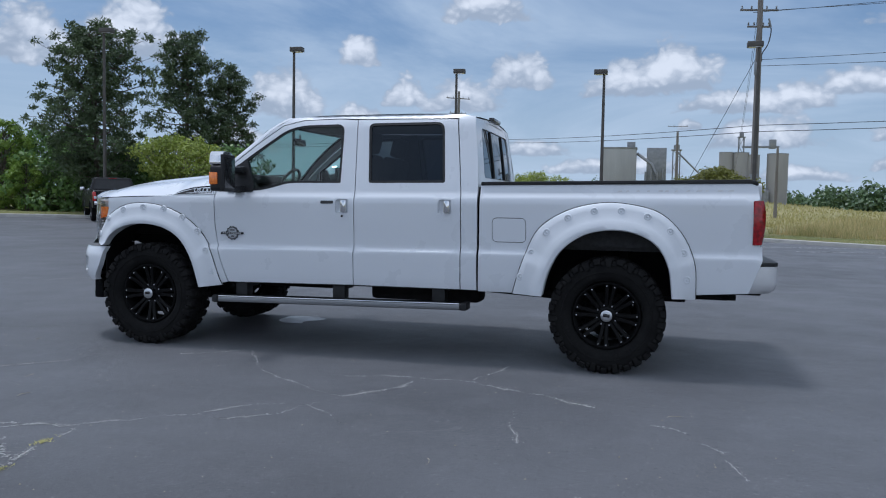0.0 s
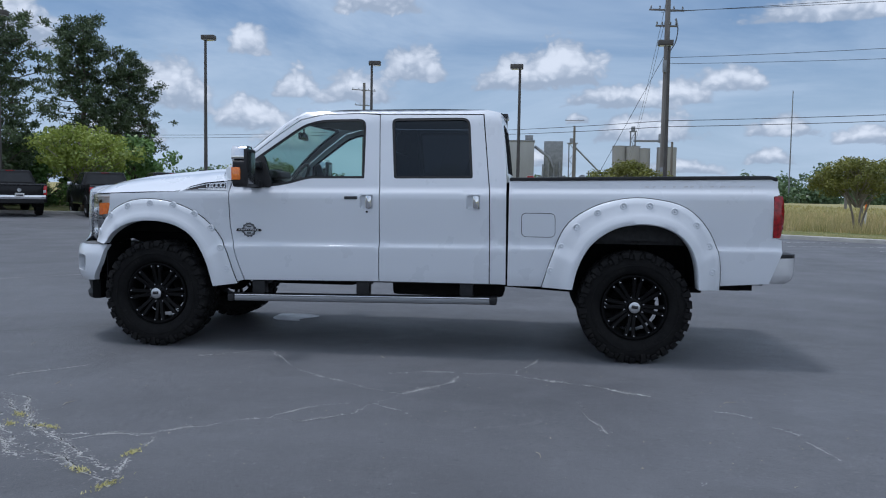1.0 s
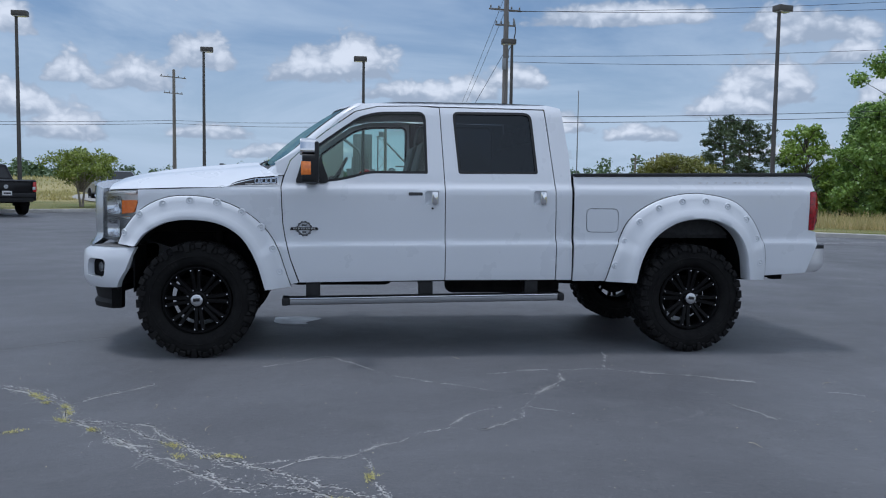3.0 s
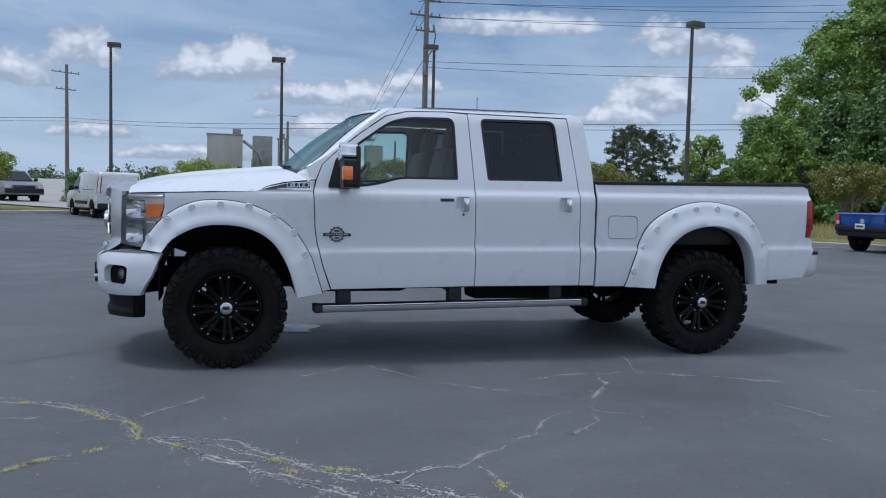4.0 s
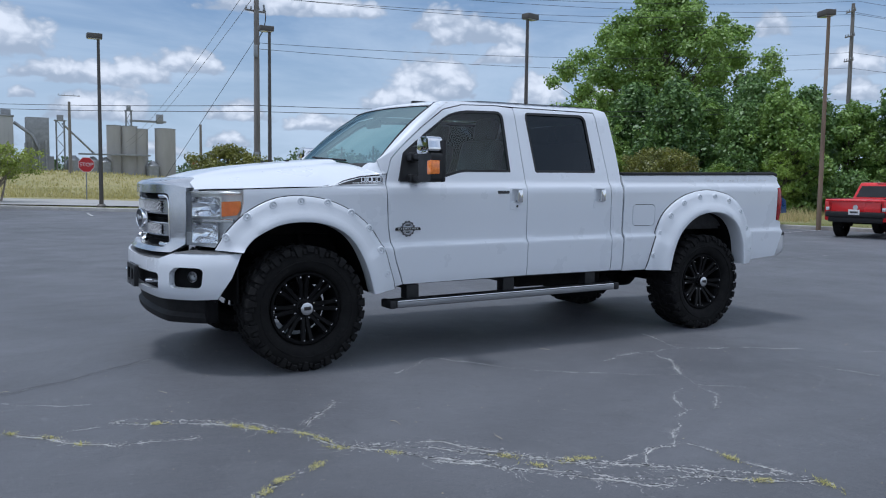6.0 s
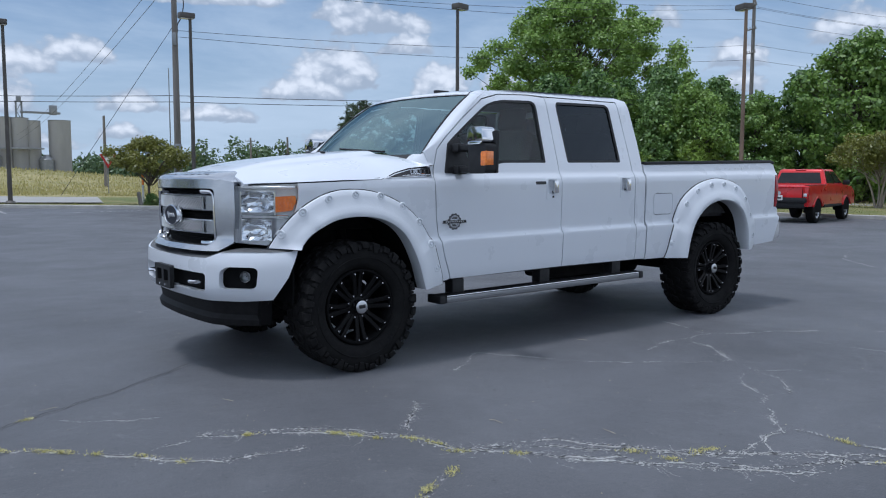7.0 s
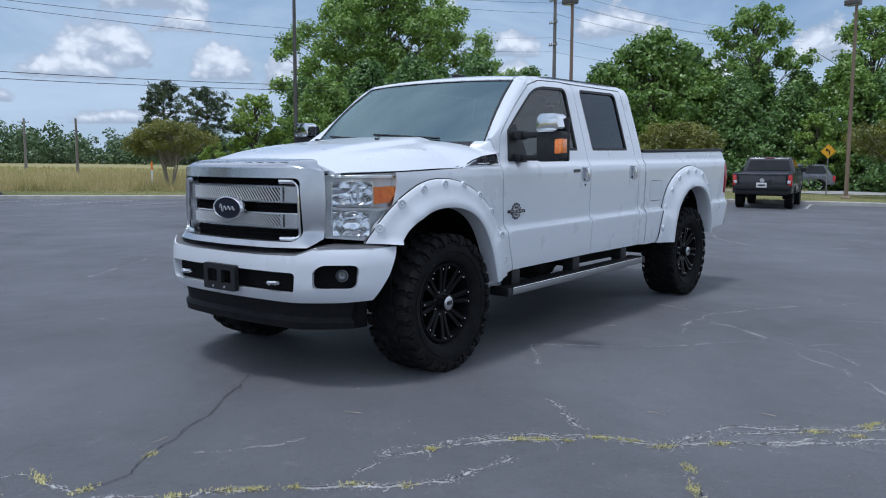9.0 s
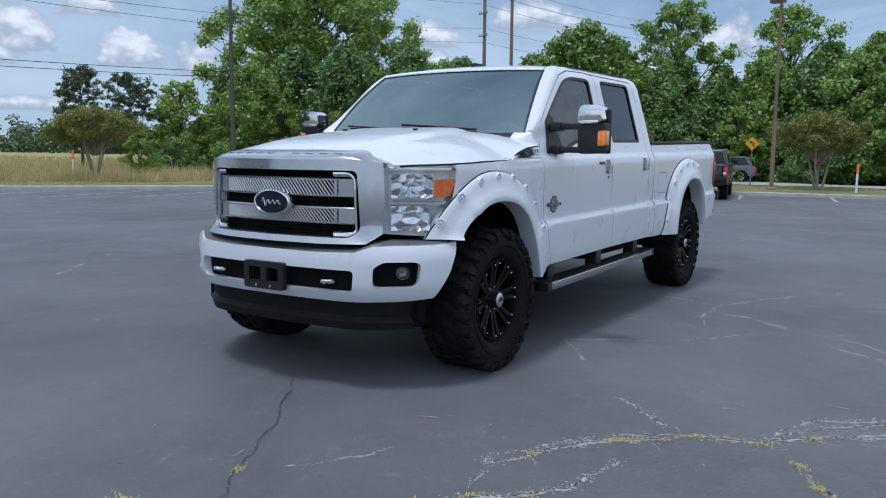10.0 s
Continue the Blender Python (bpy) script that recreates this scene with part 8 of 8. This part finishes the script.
def lattice(x, y, w, h, label):
    t = thing("lattice_tower", label, "tower", Matrix.Translation((x, y, z0)))
    for sx in (-1, 1):
        for sy in (-1, 1):
            part("leg", tube([(sx * w / 2, sy * w / 2, 0), (sx * w / 2, sy * w / 2, h)], 0.07, 5), GALV, t)
    n = max(3, int(h / 1.2))
    for i in range(n):
        a, b = h * i / n, h * (i + 1) / n
        s = 1 if i % 2 else -1
        part("brace", tube([(-s * w / 2, -w / 2, a), (s * w / 2, -w / 2, b)], 0.05, 5), GALV, t)
    part("platform", box((0, 0, h), (w * 1.5, w * 1.5, 0.12), 0.02), GALV, t)
    part("head", box((0, 0, h + 0.4), (w * 0.8, w * 0.8, 0.7), 0.05), GALV, t)
    return t


lattice(8.6, 116.5, 1.0, 8.7, "steel lattice leg tower of the grain works")
lattice(17.6, 117.5, 0.7, 10.6, "steel lattice head tower above the silos")
cn = thing("conveyor", "sloping steel conveyor of the grain works", "conveyor", Matrix.Translation((0, 116, z0)))
part("spout", tube([(8.8, 0, 8.3), (12.8, 0, 4.3)], 0.14, 6), GALV, cn)
part("bridge", box((15.5, 0, 4.25), (9.5, 0.5, 0.22), 0.03), GALV, cn)
part("top_bridge", box((20.2, 1.2, 9.2), (5.0, 0.5, 0.28), 0.03), GALV, cn)
part("top_house", box((21.8, 1.2, 9.6), (0.9, 0.9, 1.3), 0.05), GALV, cn)
t = thing("radio_mast", "slender steel radio mast far off", "mast", Matrix.Translation((62.0, 190.0, verge_height(62, 190))))
part("mast_pole", tube([(0, 0, 0), (0, 0, 26)], [0.18, 0.10], 6), GALV, t)

# ---- cracks, weeds and litter on the asphalt ----
DUST = material("crack_dust", (0.58, 0.58, 0.56), 0.95, second=(0.36, 0.36, 0.355), scale=14, detail=6, mix=(0.35, 0.6), fine=0.4, fine_scale=120)
GAP = material("crack_gap", (0.014, 0.014, 0.014), 0.95, second=(0.03, 0.028, 0.026), scale=20)
CRACKS_A = [
    [(-1.40, -1.70), (-1.25, -1.77), (-1.18, -1.83), (-1.06, -1.90), (-0.92, -1.96), (-0.80, -2.08), (-0.67, -2.27), (-0.54, -2.38), (-0.49, -2.51), (-0.45, -2.68), (-0.35, -2.77), (-0.24, -2.89), (-0.12, -3.03), (0.0, -3.16), (0.15, -3.35), (0.27, -3.46), (0.34, -3.54), (0.45, -3.68), (0.55, -3.77), (0.67, -3.85), (0.85, -3.88), (0.92, -3.85)],
    [(-0.45, -2.68), (-0.32, -2.76), (-0.16, -2.83), (-0.03, -2.90), (0.08, -3.02), (0.20, -3.14), (0.28, -3.21), (0.36, -3.33), (0.48, -3.43), (0.64, -3.57), (0.78, -3.69), (0.92, -3.84), (1.07, -3.99), (1.19, -4.06), (1.30, -4.12)],
    [(-2.60, -1.00), (-2.40, -1.18), (-2.22, -1.40), (-2.08, -1.48), (-1.95, -1.61), (-1.79, -1.77), (-1.71, -1.84), (-1.60, -1.98), (-1.50, -2.08), (-1.39, -2.12), (-1.26, -2.13), (-1.15, -2.16), (-1.03, -2.18)],
    [(-0.45, -2.68), (-0.60, -2.82), (-0.74, -2.92), (-0.86, -2.98), (-0.96, -3.06), (-1.10, -3.16)],
    [(-0.53, -2.32), (-0.45, -2.25), (-0.35, -2.13), (-0.24, -1.98), (-0.13, -1.84)],
]
CRACKS_B = [
    [(0.53, -1.36), (0.76, -1.22), (0.90, -1.08), (0.99, -1.02), (1.14, -1.22), (1.33, -1.55), (1.46, -1.71), (1.62, -1.83), (1.80, -1.99), (2.02, -2.17), (2.20, -2.27), (2.33, -2.31)],
    [(2.54, -2.08), (2.36, -2.30), (2.22, -2.48), (2.18, -2.62), (2.11, -2.84), (1.99, -2.94), (1.83, -3.02), (1.66, -3.01), (1.54, -3.05), (1.38, -3.16), (1.22, -3.28), (1.16, -3.37)],
    [(1.16, -3.37), (1.07, -3.44), (0.94, -3.40), (0.83, -3.44), (0.72, -3.47), (0.62, -3.52), (0.52, -3.52)],
    [(1.16, -3.40), (1.20, -3.68), (1.24, -3.88), (1.28, -4.06), (1.33, -4.24)],
    [(2.13, -1.72), (2.40, -1.62), (2.71, -1.61), (3.02, -1.60), (3.32, -1.80), (3.60, -1.84), (3.79, -2.01), (4.06, -2.15)],
    [(-0.88, -0.10), (-1.07, -0.27), (-1.27, -0.39), (-1.41, -0.50), (-1.62, -0.60), (-1.81, -0.72), (-1.90, -0.80), (-2.06, -0.88), (-2.15, -0.95), (-2.28, -1.03), (-2.44, -1.02)],
    [(-2.75, -0.58), (-2.60, -0.63), (-2.51, -0.68), (-2.50, -0.78), (-2.50, -0.91), (-2.46, -1.02)],
    [(-1.72, -1.82), (-1.56, -1.78), (-1.47, -1.75)],
    [(2.33, -2.30), (2.46, -2.12), (2.62, -1.92), (2.66, -1.73), (2.82, -1.60)],
]
CRACKS_C = [
    [(1.66, -3.00), (1.69, -2.86), (1.82, -2.71), (2.04, -2.60)], [(2.19, -2.58), (2.33, -2.68), (2.46, -2.82), (2.64, -2.97)], [(3.47, -2.34), (3.50, -2.61), (3.54, -2.83), (3.60, -2.99)],
    [(3.22, -1.00), (3.12, -1.38), (3.05, -1.55)], [(4.31, -2.40), (4.50, -2.51)], [(4.57, -2.70), (4.67, -2.85)], [(4.67, -2.96), (4.72, -3.14), (4.74, -3.26)], [(3.82, -4.00), (3.90, -3.84), (4.04, -3.64)],
    [(0.74, -3.62), (0.81, -3.51), (0.98, -3.42)], [(0.28, -3.20), (0.44, -3.31), (0.56, -3.38), (0.70, -3.60)], [(9.42, -0.1), (9.45, -0.5), (10.01, -1.03), (10.96, -1.50), (11.46, -2.31), (12.6, -3.2)], [(9.42, -0.1), (10.4, 1.0), (12.2, 1.8)],
    [(-1.9, -1.0), (-1.6, -1.22), (-1.45, -1.25)], [(0.71, 4.85), (1.57, 5.46), (2.33, 6.04)], [(-3.4, 4.6), (-4.6, 3.2), (-6.0, 3.4)], [(9.0, 4.6), (11.5, 3.8), (14.0, 4.2)],
]


def crumb(bm, rng, x, y, r, lift=0.0):
    """A flat-topped crumb of dusty asphalt."""
    k = int(rng.integers(4, 7))
    a0, st = rng.uniform(0, 6.28), rng.uniform(0.55, 1.0)
    c, s = math.cos(a0), math.sin(a0)
    z = lie(x, y) + 0.0025 + lift
    ring = []
    for j in range(k):
        q = 2 * math.pi * j / k
        u, v = r * math.cos(q) * rng.uniform(0.7, 1.25), r * st * math.sin(q) * rng.uniform(0.7, 1.25)
        ring.append(bm.verts.new((x + u * c - v * s, y + u * s + v * c, z + min(0.004, 0.25 * r) * rng.uniform(0.3, 1.0))))
    bm.faces.new(ring)


def crack(line, seed, wide, dense, strands=1, open_=0.3):
    """A ragged split: a dark broken gap, dusty lips and crumbs that thin out to either side."""
    rng = np.random.default_rng(seed)
    length = sum(math.dist(a, b) for a, b in zip(line, line[1:]))
    n = max(16, int(length * 75))
    run = np.concatenate([[0], np.cumsum([math.dist(a, b) for a, b in zip(line, line[1:])])])
    at = np.linspace(0, run[-1], n)
    base = list(zip(np.interp(at, run, [q[0] for q in line]).tolist(), np.interp(at, run, [q[1] for q in line]).tolist()))
    pale, dark = bmesh.new(), bmesh.new()

    def slow(size, step):
        """A soft random run along the crack."""
        m = max(2, int(n / step) + 2)
        return np.interp(np.arange(n), np.linspace(0, n, m), rng.normal(size=m)) * size
    for s in range(strands):
        wob = slow(0.013, 13) + slow(0.008, 4) + rng.normal(size=n) * 0.003
        if s:
            wob += (0.05 + 0.035 * np.sin(np.linspace(0, 7 + s, n))) * (1 if s % 2 else -1)
        if len(line) > 2:
            wob *= np.minimum(1, np.minimum(np.arange(n), np.arange(n)[::-1]) / 6)
        much = np.clip(0.55 + slow(0.50, 14) + slow(0.25, 5), 0.02, 1.5)
        pr = None
        for i in range(n):
            a, b = base[max(i - 1, 0)], base[min(i + 1, n - 1)]
            d = Vector((b[0] - a[0], b[1] - a[1])).normalized()
            x, y = base[i][0] - d.y * wob[i], base[i][1] + d.x * wob[i]
            z = lie(x, y)
            wi = wide * 0.36 * (0.35 + 0.8 * much[i]) * rng.uniform(0.55, 1.3)
            gw = 0.0016 + 0.0026 * rng.uniform() * min(1.0, much[i] + 0.3)
            sh = rng.normal() * wi * 0.4
            row = [pale.verts.new((x - d.y * (k * wi + sh), y + d.x * (k * wi + sh), z + 0.0022)) for k in (-1, 1)]
            drow = [dark.verts.new((x - d.y * k * gw, y + d.x * k * gw, z + 0.0065)) for k in (-1, 1)]
            if pr:
                if rng.uniform() < 0.25 + 0.65 * much[i]:
                    pale.faces.new((pr[0][0], row[0], row[1], pr[0][1]))
                if rng.uniform() < open_ * (0.4 + much[i]):
                    dark.faces.new((pr[1][0], drow[0], drow[1], pr[1][1]))
            pr = (row, drow)
            for q in range(int(rng.poisson(dense * much[i]))):
                off = rng.normal() * wide * (0.55 + 0.5 * much[i])
                along = rng.uniform(-0.008, 0.008)
                crumb(pale, rng, x - d.y * off + d.x * along, y + d.x * off + d.y * along, rng.uniform(0.0018, 0.0065) * (1.5 if rng.uniform() < 0.08 else 1.0))
    if strands > 1:
        # fine cross-links that break the band into small cells
        for q in range(int(length * 17)):
            i = int(rng.integers(2, n - 2))
            a, b = base[i - 1], base[i + 1]
            t = math.atan2(b[1] - a[1], b[0] - a[0]) + rng.choice([-1, 1]) * rng.uniform(0.6, 1.5)
            x, y = base[i][0] + rng.normal() * 0.03, base[i][1] + rng.normal() * 0.03
            for k in range(int(rng.integers(8, 22))):
                if rng.uniform() < 0.8:
                    crumb(pale, rng, x + rng.normal() * 0.002, y + rng.normal() * 0.002, rng.uniform(0.0018, 0.0050))
                t += rng.normal() * 0.25
                x, y = x + 0.0075 * math.cos(t), y + 0.0075 * math.sin(t)
    for b in (pale, dark):
        bmesh.ops.delete(b, geom=[v for v in b.verts if not v.link_faces], context="VERTS")
    o = setting("asphalt_crack", pale, DUST, "jagged pale dusty crack in the asphalt", "crack", sharp=0)
    part("crack_gap", dark, GAP, o, sharp=0)
    return o


k = 0
for group, wide, dense in ((CRACKS_A, 0.020, 4.4), (CRACKS_B, 0.0115, 3.6), (CRACKS_C, 0.010, 2.2)):
    for i, line in enumerate(group):
        k += 1
        near = line[0][0] < 6 and line[0][1] < 4
        split = group is CRACKS_B and i == 5
        main = group is CRACKS_A and i < 2
        crack(line, 100 + k, wide * (1.15 if main else 0.45 if split else 1.5 if group is CRACKS_B and i == 4 else 1.0 if near else 3.0), 0.8 if split else dense, 2 if main else 1, 0.45 if group is CRACKS_A else 1.3 if split else 0.12)

WEED = leaf_material("weed_grass", (0.34, 0.34, 0.085), (0.66, 0.60, 0.25), 0.3)


weeds = bmesh.new()


def tuft(x, y, seed, k, along):
    rng = np.random.default_rng(seed)
    n = int(95 * k)
    bm, x0, y0, z0 = weeds, x, y, lie(x, y) + 0.002
    for i in range(n):
        u = rng.normal() * 0.036 * k * rng.uniform(0.4, 1.5)
        v = rng.normal() * 0.015
        px, py = x0 + u * math.cos(along) - v * math.sin(along), y0 + u * math.sin(along) + v * math.cos(along)
        a, h, lean = rng.uniform(0, 6.28), rng.uniform(0.004, 0.013), rng.uniform(0.005, 0.018)
        w = rng.uniform(0.0016, 0.0036)
        c, s = math.cos(a), math.sin(a)
        v0, v1 = bm.verts.new((px - s * w, py + c * w, z0)), bm.verts.new((px + s * w, py - c * w, z0))
        v2 = bm.verts.new((px + c * lean, py + s * lean, z0 + h))
        bm.faces.new((v0, v1, v2))


TUFTS = [(-1.18, -1.83, 0.9, -0.5), (-0.80, -2.08, 1.5, -0.9), (-0.73, -2.17, 0.9, -0.9), (-0.67, -2.27, 0.6, -0.8), (-0.53, -2.38, 1.1, -1.0), (-0.48, -2.51, 0.9, -1.2), (-0.46, -2.67, 1.0, -0.8), (-0.65, -2.87, 0.9, 0.7),
         (-0.86, -2.97, 1.1, 0.5), (-0.96, -3.07, 0.9, 0.6), (0.22, -3.18, 1.0, -0.8), (0.28, -3.35, 0.8, -0.8), (0.46, -3.37, 0.8, 0.2)]
TUFTS_B = [(1.19, -3.72, 1.1, 1.4), (1.07, -4.00, 1.2, -0.5), (1.30, -4.16, 1.2, 1.3), (-1.71, -1.84, 0.8, -0.9), (-1.58, -2.02, 0.6, -0.7), (-0.25, -2.86, 0.8, -0.8), (0.55, -3.38, 0.8, -0.5), (-2.50, -0.77, 1.3, 1.4), (-2.44, -1.02, 0.9, 0.0),
           (-2.08, -1.48, 1.2, -0.8), (-2.00, -1.56, 1.0, -0.8), (-2.05, -0.87, 0.6, 0.5), (-1.88, -1.68, 0.7, -0.8), (-2.25, -1.36, 0.7, -0.8)]
for i, (x, y, s, al) in enumerate(TUFTS + TUFTS_B):
    tuft(x, y, 300 + i, s, al)
tagged(new("crack_weeds", mesh_of(weeds, "crack_weeds", WEED, 0)), "yellow-green weeds growing out of the asphalt cracks", "weeds", "", "stuff")

# a dried pale spill under the truck, faint scuffs
SPILL = material("dried_pale_spill", (0.60, 0.62, 0.63), 0.5, second=(0.30, 0.305, 0.31), scale=6, detail=6, mix=(0.4, 0.7))
bm = bmesh.new()
bm.faces.new([bm.verts.new((0.66 + (0.20 + 0.05 * math.sin(3 * a)) * math.cos(a) + 0.03 * math.sin(5 * a), 0.74 + (0.30 + 0.06 * math.cos(2 * a)) * math.sin(a), 0.005)) for a in np.linspace(0, 2 * math.pi, 40)[:-1]])
setting("pale_spill", bm, SPILL, "dried pale spill on the asphalt under the truck", "stain", sharp=0)

# small twigs, leaves and grit
LITTER = material("litter_straw", (0.42, 0.38, 0.30), 0.9, second=(0.30, 0.26, 0.2), scale=20)
rng = np.random.default_rng(77)
twig = mesh_of(tube([(0, 0, 0.004), (0.03, 0.006, 0.008), (0.07, 0.0, 0.005), (0.10, -0.012, 0.006)], [0.0022, 0.002, 0.0016, 0.001], 5), "twig", LITTER, 0)
for x, y in ((-0.02, -2.38), (-1.86, -0.72), (0.35, -2.95), (2.0, -1.2), (-1.0, -1.2), (0.5, -4.2), (3.2, -3.4), (4.4, -2.2)):
    o = tagged(new("twig", twig), "small dry straw twig lying on asphalt", "twig", "twigs on the asphalt")
    o.matrix_basis = pose(x, y, lie(x, y) + 0.002, 0, 0, float(rng.uniform(0, 360)))
grit = bmesh.new()
for i in range(900):
    x, y = rng.uniform(-6, 8), rng.uniform(-6.2, 4)
    r = rng.uniform(0.0025, 0.007)
    z = lie(x, y)
    a = rng.uniform(0, 6)
    v = [grit.verts.new((x + r * math.cos(a + q), y + r * math.sin(a + q), z)) for q in (0, 2.1, 4.2)]
    t = grit.verts.new((x, y, z + r))
    for i2 in range(3):
        grit.faces.new((v[i2], v[(i2 + 1) % 3], t))
tagged(new("grit", mesh_of(grit, "grit", LITTER, 0)), "scattered pale grit and crumbs on asphalt", "grit", "", "stuff")
